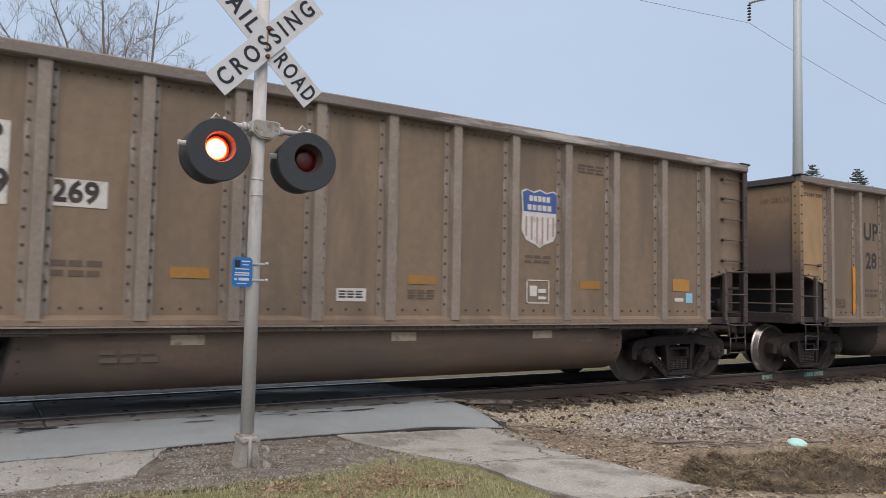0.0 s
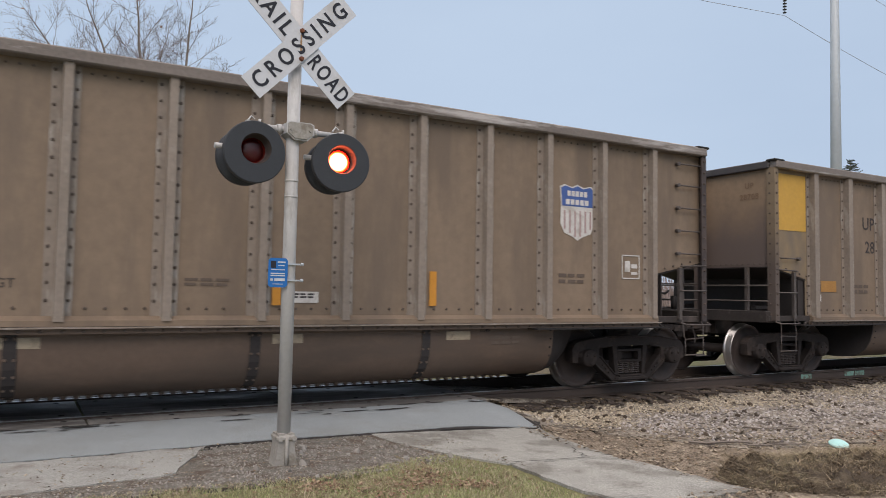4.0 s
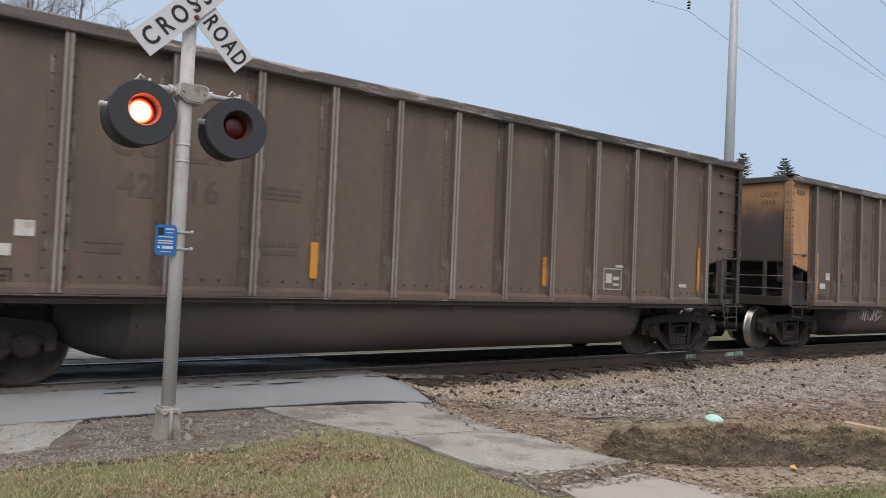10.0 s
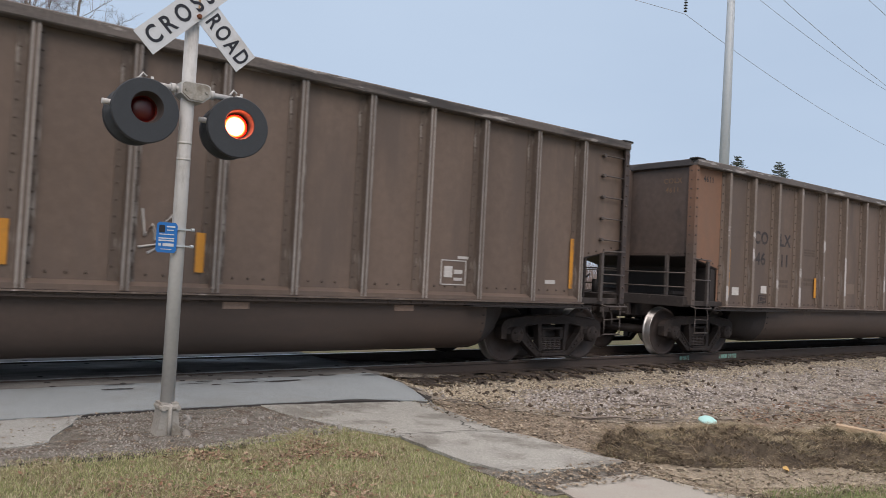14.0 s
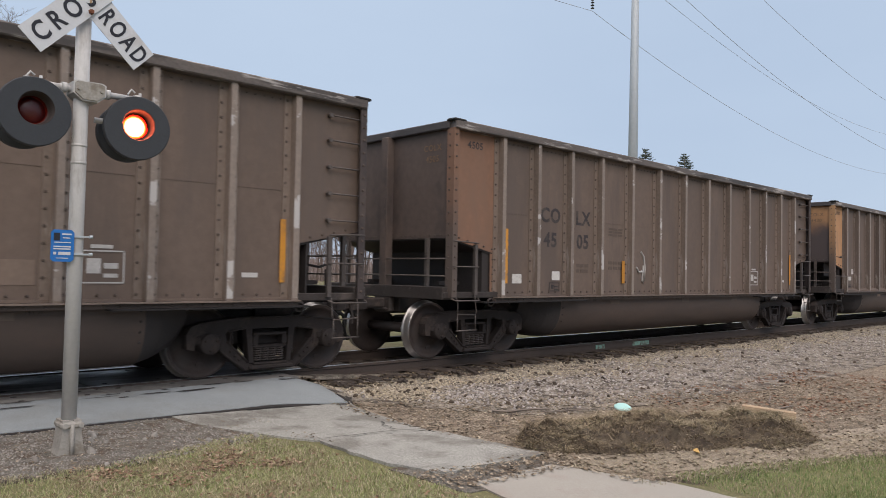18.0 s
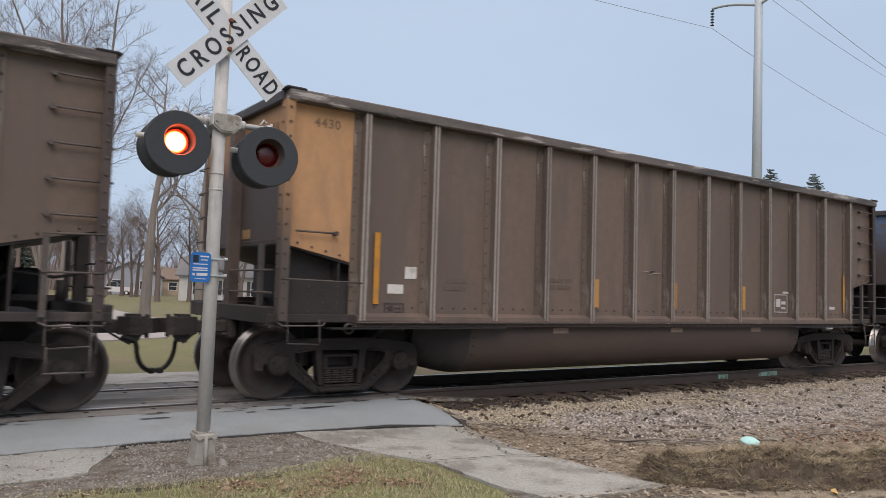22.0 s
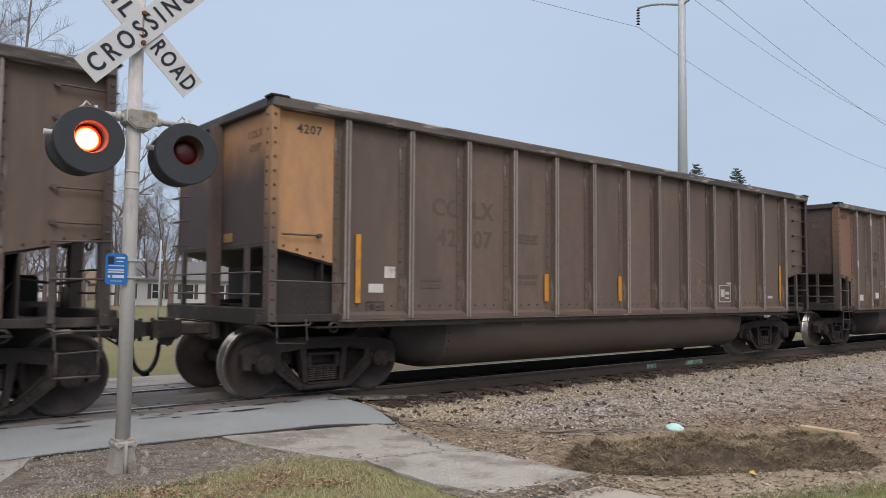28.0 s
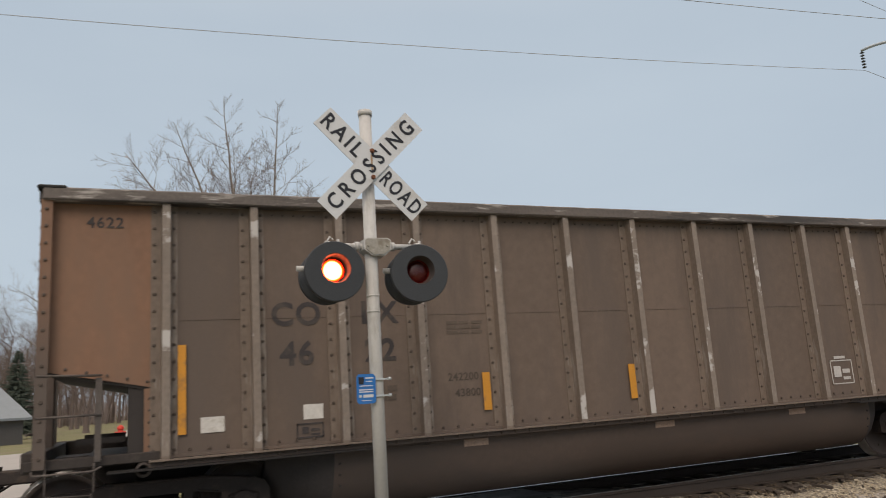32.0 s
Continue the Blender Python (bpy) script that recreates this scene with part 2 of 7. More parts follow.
    rr.inputs[1].default_value, rr.inputs[2].default_value = 0.25, rough - 0.12
    l.new(total.outputs[0], rr.inputs[0])
    l.new(rr.outputs[0], b.inputs["Roughness"])
    if bump:
        bp = n.new("ShaderNodeBump")
        bp.inputs["Strength"].default_value, bp.inputs["Distance"].default_value = bump, 0.02
        l.new(total.outputs[0], bp.inputs["Height"])
        l.new(bp.outputs["Normal"], b.inputs["Normal"])
    return m


# ---------------------------------------------------------------- materials
UP_PAINT = surface("weathered_tan_car_paint", (0.2, 0.152, 0.11), 0.62, vary=0.16, scale=0.9, fine=9, bump=0.05,
                   second=(0.155, 0.12, 0.091), amount=0.45, stretch=(1.6, 1, 0.35), piece=0.2, speck=0.03, grit=45)
CO_PAINT = surface("weathered_brown_car_paint", (0.136, 0.102, 0.083), 0.6, vary=0.16, scale=0.9, fine=9, bump=0.05,
                   second=(0.112, 0.087, 0.074), amount=0.45, stretch=(1.6, 1, 0.35), piece=0.24, speck=0.03, grit=45)
UP_RIB = surface("worn_tan_rib", (0.235, 0.2, 0.168), 0.6, vary=0.2, scale=3, fine=20, bump=0.08, second=(0.34, 0.32, 0.29),
                 amount=0.18, stretch=(3, 3, 0.8), piece=0.1)
CO_RIB = surface("worn_brown_rib", (0.12, 0.095, 0.08), 0.58, vary=0.2, scale=3, fine=20, bump=0.08, second=(0.36, 0.335, 0.31),
                 amount=0.08, stretch=(3, 3, 0.7), piece=0.3)
CHORD = surface("worn_top_chord", (0.17, 0.148, 0.132), 0.5, vary=0.25, scale=2.5, fine=25, bump=0.1, second=(0.42, 0.4, 0.385), amount=0.36, stretch=(0.35, 2, 3))
UNDER = surface("sooty_black_steel", (0.02, 0.018, 0.018), 0.65, vary=0.3, scale=5, fine=40, bump=0.1)
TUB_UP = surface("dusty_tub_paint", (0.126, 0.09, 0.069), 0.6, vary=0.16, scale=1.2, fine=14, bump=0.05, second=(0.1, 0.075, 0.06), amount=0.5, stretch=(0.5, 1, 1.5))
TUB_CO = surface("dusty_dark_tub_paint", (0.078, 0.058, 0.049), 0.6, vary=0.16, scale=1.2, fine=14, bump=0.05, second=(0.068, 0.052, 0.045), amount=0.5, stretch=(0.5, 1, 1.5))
END_PAINT = surface("sooty_end_paint", (0.1, 0.077, 0.067), 0.65, vary=0.2, scale=1.1, fine=10, bump=0.05, second=(0.05, 0.042, 0.042), amount=0.55, stretch=(1, 0.7, 0.5))
YELLOW_END = surface("faded_yellow_end_paint", (0.44, 0.25, 0.125), 0.6, vary=0.12, scale=1, fine=12, bump=0.04, second=(0.34, 0.2, 0.115), amount=0.3, stretch=(1.5, 1, 0.5))
RUST_END = surface("faded_rust_end_paint", (0.21, 0.118, 0.078), 0.6, vary=0.15, scale=1, fine=12, bump=0.04, second=(0.19, 0.115, 0.08), amount=0.4, stretch=(1.5, 1, 0.5))
BLUE_END = surface("faded_blue_end_paint", (0.085, 0.2, 0.36), 0.6, vary=0.12, scale=1, fine=12, bump=0.04, second=(0.1, 0.15, 0.22), amount=0.25, stretch=(1.5, 1, 0.5))
TAN_END = surface("faded_tan_end_paint", (0.23, 0.175, 0.105), 0.6, vary=0.12, scale=1, fine=12, bump=0.04, second=(0.17, 0.135, 0.1), amount=0.4, stretch=(1.5, 1, 0.5))


def patched(m, colour, low, high, scale, stretch, rough=None):
    """Lays sharp-edged patches of another colour over a surface; every piece has its own pattern."""
    n, l = m.node_tree.nodes, m.node_tree.links
    b = n["Principled BSDF"]
    old = b.inputs["Base Color"].links[0].from_socket
    tc, mp, info, move, nz, rng, mix = (n.new("ShaderNodeTexCoord"), n.new("ShaderNodeMapping"), n.new("ShaderNodeObjectInfo"), n.new("ShaderNodeVectorMath"), n.new("ShaderNodeTexNoise"),
                                        n.new("ShaderNodeMapRange"), n.new("ShaderNodeMixRGB"))
    mp.inputs["Scale"].default_value = stretch
    move.operation = "MULTIPLY_ADD"
    move.inputs[1].default_value = (37.0, 37.0, 37.0)
    l.new(tc.outputs["Object"], mp.inputs["Vector"])
    l.new(info.outputs["Random"], move.inputs[0])
    l.new(mp.outputs["Vector"], move.inputs[2])
    l.new(move.outputs["Vector"], nz.inputs["Vector"])
    nz.inputs["Scale"].default_value, nz.inputs["Detail"].default_value, nz.inputs["Roughness"].default_value = scale, 6, 0.62
    rng.inputs["From Min"].default_value, rng.inputs["From Max"].default_value = low, high
    l.new(nz.outputs["Fac"], rng.inputs["Value"])
    l.new(rng.outputs["Result"], mix.inputs["Fac"])
    l.new(old, mix.inputs["Color1"])
    mix.inputs["Color2"].default_value = (*colour, 1)
    l.new(mix.outputs["Color"], b.inputs["Base Color"])
    if rough is not None:
        dry = b.inputs["Roughness"].links[0].from_socket
        sheen = n.new("ShaderNodeMixRGB")
        sheen.inputs["Color2"].default_value = (rough, rough, rough, 1)
        l.new(rng.outputs["Result"], sheen.inputs["Fac"])
        l.new(dry, sheen.inputs["Color1"])
        l.new(sheen.outputs["Color"], b.inputs["Roughness"])
    return m


GOLD_END = surface("faded_gold_end_paint", (0.36, 0.245, 0.13), 0.6, vary=0.12, scale=1, fine=12, bump=0.04, second=(0.28, 0.2, 0.12), amount=0.35, stretch=(1.5, 1, 0.5))


def darkened_below(name, paint, low_tone, z0=2.75, z1=3.5):
    """End paint that turns to a darker tone below an uneven line."""
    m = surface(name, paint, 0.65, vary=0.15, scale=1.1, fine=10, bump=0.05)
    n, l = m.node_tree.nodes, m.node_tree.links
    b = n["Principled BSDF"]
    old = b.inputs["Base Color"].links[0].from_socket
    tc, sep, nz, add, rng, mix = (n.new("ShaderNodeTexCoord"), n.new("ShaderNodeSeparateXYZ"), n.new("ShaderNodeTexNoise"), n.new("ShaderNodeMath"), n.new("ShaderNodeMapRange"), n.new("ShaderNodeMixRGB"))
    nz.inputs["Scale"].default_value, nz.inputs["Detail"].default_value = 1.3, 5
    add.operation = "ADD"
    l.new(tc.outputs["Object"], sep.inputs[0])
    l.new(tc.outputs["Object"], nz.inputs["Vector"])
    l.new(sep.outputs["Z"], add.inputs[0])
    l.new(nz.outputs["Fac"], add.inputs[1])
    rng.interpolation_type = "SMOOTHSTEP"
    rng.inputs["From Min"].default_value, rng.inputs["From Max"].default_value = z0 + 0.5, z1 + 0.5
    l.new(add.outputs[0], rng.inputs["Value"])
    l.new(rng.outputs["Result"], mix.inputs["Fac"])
    mix.inputs["Color1"].default_value = (*low_tone, 1)
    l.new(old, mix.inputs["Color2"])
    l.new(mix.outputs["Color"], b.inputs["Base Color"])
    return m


WIDE_RIB = surface("worn_wide_rib", (0.17, 0.135, 0.112), 0.58, vary=0.2, scale=3, fine=20, bump=0.08, second=(0.27, 0.24, 0.215), amount=0.15, stretch=(3, 3, 0.6), piece=0.2)
CHORD_SOOTED = patched(surface("sooted_top_chord", (0.115, 0.1, 0.092), 0.55, vary=0.3, scale=2.5, fine=25, bump=0.1, second=(0.055, 0.05, 0.048), amount=0.5, stretch=(0.35, 2, 3)), (0.34, 0.32, 0.305), 0.56, 0.64, 3.0, (0.5, 2.0, 4.0))
CHIPPED = patched(surface("chipped_pale_rib", (0.215, 0.18, 0.155), 0.58, vary=0.2, scale=3, fine=20, bump=0.08, second=(0.32, 0.3, 0.28), amount=0.2, stretch=(3, 3, 0.6), piece=0.2), (0.44, 0.425, 0.415), 0.57, 0.6, 1.7, (0.9, 0.9, 1.0))
DARKENED_YELLOW = darkened_below("darkened_yellow_end_wall", (0.36, 0.2, 0.1), (0.075, 0.062, 0.062))
DARKENED_TAN = darkened_below("darkened_tan_end_wall", (0.24, 0.17, 0.11), (0.12, 0.095, 0.085), 2.3, 3.4)
DARKENED_BLUE = darkened_below("darkened_blue_end_wall", (0.11, 0.17, 0.26), (0.075, 0.062, 0.062), 2.6, 3.7)
PLATFORM = surface("dark_platform_steel", (0.04, 0.034, 0.032), 0.7, vary=0.3, scale=4, fine=30, bump=0.12, second=(0.08, 0.066, 0.06), amount=0.3)
END_DARK = surface("sooty_end_chord", (0.06, 0.055, 0.055), 0.6, vary=0.25, scale=3, fine=25, bump=0.1, second=(0.13, 0.12, 0.115), amount=0.2, stretch=(2, 0.5, 3))
# corner posts: the end paint, darker towards the foot
POST_PAINT = {m.name: darkened_below("darkened_post_" + m.name, c, (0.1, 0.08, 0.07), 1.6, 3.2) for m, c in ((YELLOW_END, (0.34, 0.2, 0.105)), (RUST_END, (0.19, 0.11, 0.075)), (GOLD_END, (0.3, 0.21, 0.12)),
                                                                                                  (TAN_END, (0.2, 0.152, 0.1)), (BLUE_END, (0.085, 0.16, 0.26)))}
LIGHT_PATCH = surface("pale_touch_up_paint", (0.172, 0.13, 0.104), 0.6, vary=0.14, scale=3, fine=20, bump=0.03)
WORN_EDGE = surface("bare_worn_rib_edge", (0.29, 0.262, 0.24), 0.5, metal=0.2, vary=0.25, scale=4, fine=25, bump=0.06, second=(0.4, 0.38, 0.36), amount=0.22, stretch=(3, 3, 0.8), piece=0.3)
BOLT = surface("dark_bolt_steel", (0.085, 0.066, 0.055), 0.6, vary=0.3, scale=20, bump=0)
RUNG = surface("worn_rung_steel", (0.095, 0.082, 0.076), 0.5, metal=0.2, vary=0.3, scale=15, bump=0.05)
# dark tone for sooty sheets; on the tub caps it also paints in shade
SOOT_SHADE = surface("soot_shade_steel", (0.036, 0.032, 0.032), 0.7, vary=0.3, scale=2, fine=30, bump=0.1, second=(0.04, 0.035, 0.034), amount=0.5)
COUPLER = surface("greasy_coupler_steel", (0.045, 0.038, 0.036), 0.65, vary=0.35, scale=7, fine=45, bump=0.25, second=(0.08, 0.062, 0.052), amount=0.3)
TRUCK = surface("brake_dust_brown_steel", (0.027, 0.022, 0.021), 0.75, vary=0.3, scale=6, fine=50, bump=0.25, second=(0.05, 0.038, 0.033), amount=0.3)
WHEEL = surface("dusty_wheel_steel", (0.045, 0.035, 0.032), 0.7, vary=0.3, scale=5, fine=40, bump=0.15, second=(0.05, 0.042, 0.04), amount=0.5)
TREAD = surface("polished_tread_steel", (0.45, 0.44, 0.43), 0.35, metal=0.9, vary=0.15, scale=12, bump=0.03)
SPRING = surface("spring_steel", (0.05, 0.042, 0.04), 0.6, vary=0.3, scale=20, bump=0.1)
RUBBER = surface("black_rubber", (0.018, 0.018, 0.018), 0.75, vary=0.2, scale=20, bump=0.1)
REFLECT = surface("yellow_reflector", (0.5, 0.23, 0.035), 0.5, vary=0.15, scale=5, bump=0.02, second=(0.3, 0.16, 0.06), amount=0.3, piece=0.5)
REFLECT_DULL = surface("faded_reflector", (0.36, 0.19, 0.055), 0.6, vary=0.2, scale=5, bump=0.02, second=(0.24, 0.15, 0.07), amount=0.35, piece=0.4)
WHITE = surface("dirty_white_decal", (0.55, 0.54, 0.52), 0.6, vary=0.15, scale=9, bump=0.03, second=(0.4, 0.38, 0.35), amount=0.3)
END_GHOST = surface("worn_end_stencil", (0.17, 0.11, 0.07), 0.7, vary=0.25, scale=7, bump=0)
TUB_PLATE = surface("dirty_cream_decal", (0.36, 0.3, 0.22), 0.65, vary=0.2, scale=9, bump=0.03, second=(0.2, 0.16, 0.12), amount=0.3)
STENCIL = surface("faded_dark_stencil", (0.045, 0.04, 0.042), 0.7, vary=0.3, scale=7, bump=0, second=(0.075, 0.064, 0.058), amount=0.4)
GHOST = surface("worn_ghost_stencil", (0.108, 0.084, 0.068), 0.7, vary=0.2, scale=7, bump=0)
GHOST_DARK = surface("worn_weight_stencil", (0.075, 0.06, 0.05), 0.7, vary=0.2, scale=7, bump=0)
PALE_BLUE = surface("pale_blue_decal", (0.24, 0.5, 0.66), 0.5, vary=0.1, scale=8, bump=0.02)
TUB_LABEL = surface("rusty_label_plate", (0.3, 0.215, 0.17), 0.75, vary=0.35, scale=12, bump=0.05)
FAINT = surface("faint_chalk", (0.29, 0.262, 0.24), 0.8, vary=0.2, scale=9, bump=0)
YELLOW_PATCH = surface("yellow_paint_patch", (0.5, 0.3, 0.06), 0.55, vary=0.1, scale=2, fine=15, bump=0.03)
CHALK = surface("white_spray_paint", (0.45, 0.44, 0.43), 0.7, vary=0.2, scale=9, bump=0)
SIGN_BLUE = surface("blue_sign_enamel", (0.02, 0.14, 0.42), 0.35, vary=0.06, scale=8, bump=0.01)
SHIELD_BLUE = surface("faded_blue_decal", (0.06, 0.11, 0.3), 0.5, vary=0.15, scale=8, bump=0.02)
SHIELD_RED = surface("faded_red_decal", (0.34, 0.24, 0.235), 0.5, vary=0.15, scale=8, bump=0.02)
SIGN_WHITE = surface("white_sign_sheeting", (0.53, 0.555, 0.585), 0.4, vary=0.05, scale=5, fine=40, bump=0.02, second=(0.46, 0.465, 0.47), amount=0.25)
SIGN_BLACK = surface("black_sign_lettering", (0.02, 0.022, 0.03), 0.5, vary=0.15, scale=10, bump=0)
POST = surface("aluminium_signal_mast", (0.47, 0.47, 0.465), 0.6, metal=0.0, vary=0.08, scale=3, fine=30, bump=0.04, second=(0.31, 0.3, 0.285), amount=0.3, stretch=(2, 2, 0.5))
FOOT = surface("weathered_cast_foot", (0.3, 0.29, 0.265), 0.75, vary=0.2, scale=9, fine=60, bump=0.2, second=(0.2, 0.18, 0.15), amount=0.4)
SIGNAL_BLACK = surface("matt_black_signal_paint", (0.036, 0.041, 0.048), 0.6, vary=0.15, scale=8, bump=0.03)
GALV = surface("galvanised_pole_steel", (0.42, 0.465, 0.495), 0.55, metal=0.2, vary=0.08, scale=0.8, fine=6, bump=0.02, stretch=(1, 1, 0.3))
RUSTY = surface("rusty_bolt", (0.16, 0.06, 0.03), 0.7, vary=0.3, scale=20, bump=0.1)
RAIL = surface("brown_rail_steel", (0.062, 0.048, 0.041), 0.7, vary=0.25, scale=4, fine=30, bump=0.12, stretch=(0.5, 1, 1))
RAIL_TOP = surface("polished_rail_head", (0.5, 0.5, 0.5), 0.3, metal=0.95, vary=0.1, scale=10, bump=0.02)
TIE = surface("creosoted_tie", (0.06, 0.048, 0.04), 0.85, vary=0.35, scale=8, fine=50, bump=0.4, stretch=(6, 1, 6), piece=0.3)
ASPHALT = surface("pale_worn_asphalt", (0.252, 0.28, 0.292), 0.95, spec=0.15, speck=0.2, vary=0.14, scale=1.2, fine=70, bump=0.25, second=(0.232, 0.25, 0.252), amount=0.45)
PANEL_GREY = patched(surface("stained_crossing_panel", (0.22, 0.215, 0.205), 0.95, spec=0.2, speck=0.2, piece=0.6, vary=0.25, scale=1.5, fine=40, bump=0.15, second=(0.13, 0.125, 0.12), amount=0.5, stretch=(0.4, 2, 1)),
                     (0.075, 0.072, 0.07), 0.47, 0.62, 0.9, (0.8, 2.6, 1.0), 0.42)
OLD_CONCRETE = surface("old_road_concrete", (0.285, 0.292, 0.278), 0.9, speck=0.45, vary=0.2, scale=2.2, fine=60, bump=0.3, second=(0.2, 0.19, 0.175), amount=0.4)
WALK_CONCRETE = surface("weathered_walk_concrete", (0.3, 0.302, 0.28), 0.9, speck=0.45, grit=70, vary=0.18, scale=2.5, fine=80, bump=0.25, second=(0.19, 0.186, 0.168), amount=0.45)
NEW_CONCRETE = surface("smooth_walk_concrete", (0.325, 0.312, 0.28), 0.85, speck=0.2, vary=0.08, scale=2, fine=60, bump=0.1, second=(0.31, 0.28, 0.25), amount=0.3)
TAR = surface("tar_joint", (0.045, 0.043, 0.042), 0.95, spec=0.1, vary=0.3, scale=9, bump=0.3)
GRAVEL_BED = surface("gravel_and_dirt", (0.148, 0.14, 0.124), 0.95, speck=0.6, grit=90, vary=0.45, scale=9, fine=110, bump=0.8, second=(0.1, 0.08, 0.062), amount=0.5)
DIRT = surface("leaf_strewn_dirt", (0.18, 0.147, 0.112), 0.95, speck=0.8, grit=45, vary=0.4, scale=5, fine=90, bump=0.7, second=(0.27, 0.228, 0.175), amount=0.4)
BALLAST_BED = surface("ballast_bed", (0.225, 0.2, 0.165), 0.95, speck=0.7, grit=50, vary=0.4, scale=6, fine=60, bump=0.9, second=(0.075, 0.062, 0.052), amount=0.5)
DRY_SOIL = surface("straw_strewn_soil", (0.27, 0.232, 0.18), 0.95, speck=0.5, grit=60, vary=0.3, scale=5, fine=80, bump=0.5, second=(0.19, 0.16, 0.12), amount=0.4)
LAWN = surface("autumn_lawn", (0.14, 0.138, 0.066), 0.95, speck=0.45, grit=70, vary=0.25, scale=0.5, fine=8, bump=0.3, second=(0.17, 0.14, 0.09), amount=0.45)
STREET = surface("pale_street", (0.3, 0.285, 0.27), 0.85, vary=0.1, scale=0.4, fine=8, bump=0.1)
BARK = surface("grey_bark", (0.19, 0.165, 0.145), 0.9, vary=0.3, scale=3, fine=25, bump=0.6, stretch=(4, 4, 0.6))
TWIG = surface("bare_twigs", (0.17, 0.135, 0.12), 0.9, vary=0.25, scale=2, bump=0)
FAR_TWIG = surface("far_bare_twigs", (0.15, 0.118, 0.105), 0.95, vary=0.2, scale=0.3, bump=0)
NEEDLE = surface("dark_conifer_needles", (0.062, 0.078, 0.062), 0.85, vary=0.35, scale=2, bump=0)


def glowing(name, colour, strength):
    m = bpy.data.materials.new(name)
    m.use_nodes = True
    b = m.node_tree.nodes["Principled BSDF"]
    b.inputs["Base Color"].default_value = (*[min(1, c) for c in colour], 1)
    b.inputs["Emission Color"].default_value = (*colour, 1)
    b.inputs["Emission Strength"].default_value = strength
    return m


def tinted_pane(name, colour, gloss=0.08, rough=0.05):
    """Thin coloured glass: mostly clear with a tint, partly mirror-like."""
    m = bpy.data.materials.new(name)
    m.use_nodes = True
    n, l = m.node_tree.nodes, m.node_tree.links
    n.clear()
    out, mix, tr, gl = n.new("ShaderNodeOutputMaterial"), n.new("ShaderNodeMixShader"), n.new("ShaderNodeBsdfTransparent"), n.new("ShaderNodeBsdfGlossy")
    tr.inputs["Color"].default_value = (*colour, 1)
    gl.inputs["Roughness"].default_value = rough
    mix.inputs["Fac"].default_value = gloss
    l.new(tr.outputs[0], mix.inputs[1])
    l.new(gl.outputs[0], mix.inputs[2])
    l.new(mix.outputs[0], out.inputs["Surface"])
    return m


LENS = tinted_pane("red_lens_glass", (0.92, 0.15, 0.1), 0.05, 0.3)
BULB = glowing("lit_signal_bulb", (1.0, 0.9, 0.6), 30.0)
BULB_MID = glowing("lit_lens_orange", (1.0, 0.3, 0.06), 14.0)
BULB_EDGE = glowing("lit_lens_edge", (1.0, 0.05, 0.03), 7.0)
HOOD = surface("sooty_hood_lining", (0.05, 0.042, 0.04), 0.5, vary=0.2, scale=15, bump=0.03)
DRUM = surface("dark_red_drum", (0.07, 0.03, 0.042), 0.4, vary=0.3, scale=20, bump=0)

# ---------------------------------------------------------------- the plan in numbers
SIDE_Y = 8.265                       # outer face of the cars
TRACK_Y = SIDE_Y + 1.6               # middle of the track
GRADE = 0.0096                       # the line climbs gently towards +x
RAIL_Z = 0.058
TRACK = Matrix.Translation((0, TRACK_Y, RAIL_Z)) @ Matrix.Rotation(-math.atan(GRADE), 4, "Y")
PITCH = 16.18                        # coupled length of a car
FIRST_X = -3.007                     # leading corner of the first car at the start
LENGTH = 14.28                       # body of a car
# rib lines of the three makes of car
EVEN = [7.12 + 1.01 * (k - 6) for k in range(13)]
CLOSE = [1.08, 2.14, 3.22, 4.2, 5.18, 6.16, 7.14, 8.12, 9.1, 10.08, 11.06, 12.14, 13.2]
WIDE = [1.155, 2.07, 3.03, 3.99, 5.05, 6.11, 7.18, 8.25, 9.31, 10.37, 11.33, 12.29, 13.2]
TAN = [1.15] + [x + 0.045 for x in CLOSE[1:]]
KINDS = {"tan_even": EVEN, "tan": TAN, "brown": CLOSE, "brown_wide": WIDE}
# metres run by the train at each half second
RUN = [0.0, 2.2, 4.41, 6.63, 8.86, 11.11, 13.36, 15.63, 17.9, 20.19, 22.48, 24.78, 27.1, 29.42, 31.76, 34.12, 36.49, 38.89, 41.29, 43.71, 46.14, 48.57, 51.0, 53.43, 55.87, 58.32,
       60.78, 63.26, 65.75, 68.25, 70.77, 73.29, 75.81, 78.33, 80.85, 83.38, 85.91, 88.47, 91.04, 93.63, 96.24, 98.87, 101.52, 104.16, 106.81, 109.43, 112.05, 114.66, 117.26,
       119.86, 122.47, 125.1, 127.73, 130.37, 133.02, 135.67, 138.32, 140.97, 143.62, 146.27, 148.91, 151.56, 154.21, 156.85, 159.5]


def travel(t):
    """Metres that the train has run since the start."""
    i = min(int(t * 2), 63)
    f = t * 2 - i
    p = [RUN[i] + RUN[i] - RUN[i + 1] if i == 0 else RUN[i - 1], RUN[i], RUN[i + 1], RUN[min(i + 2, 64)] if i < 63 else 2 * RUN[64] - RUN[63]]
    return p[1] + 0.5 * f * (p[2] - p[0] + f * (2 * p[0] - 5 * p[1] + 4 * p[2] - p[3] + f * (3 * (p[1] - p[2]) + p[3] - p[0])))


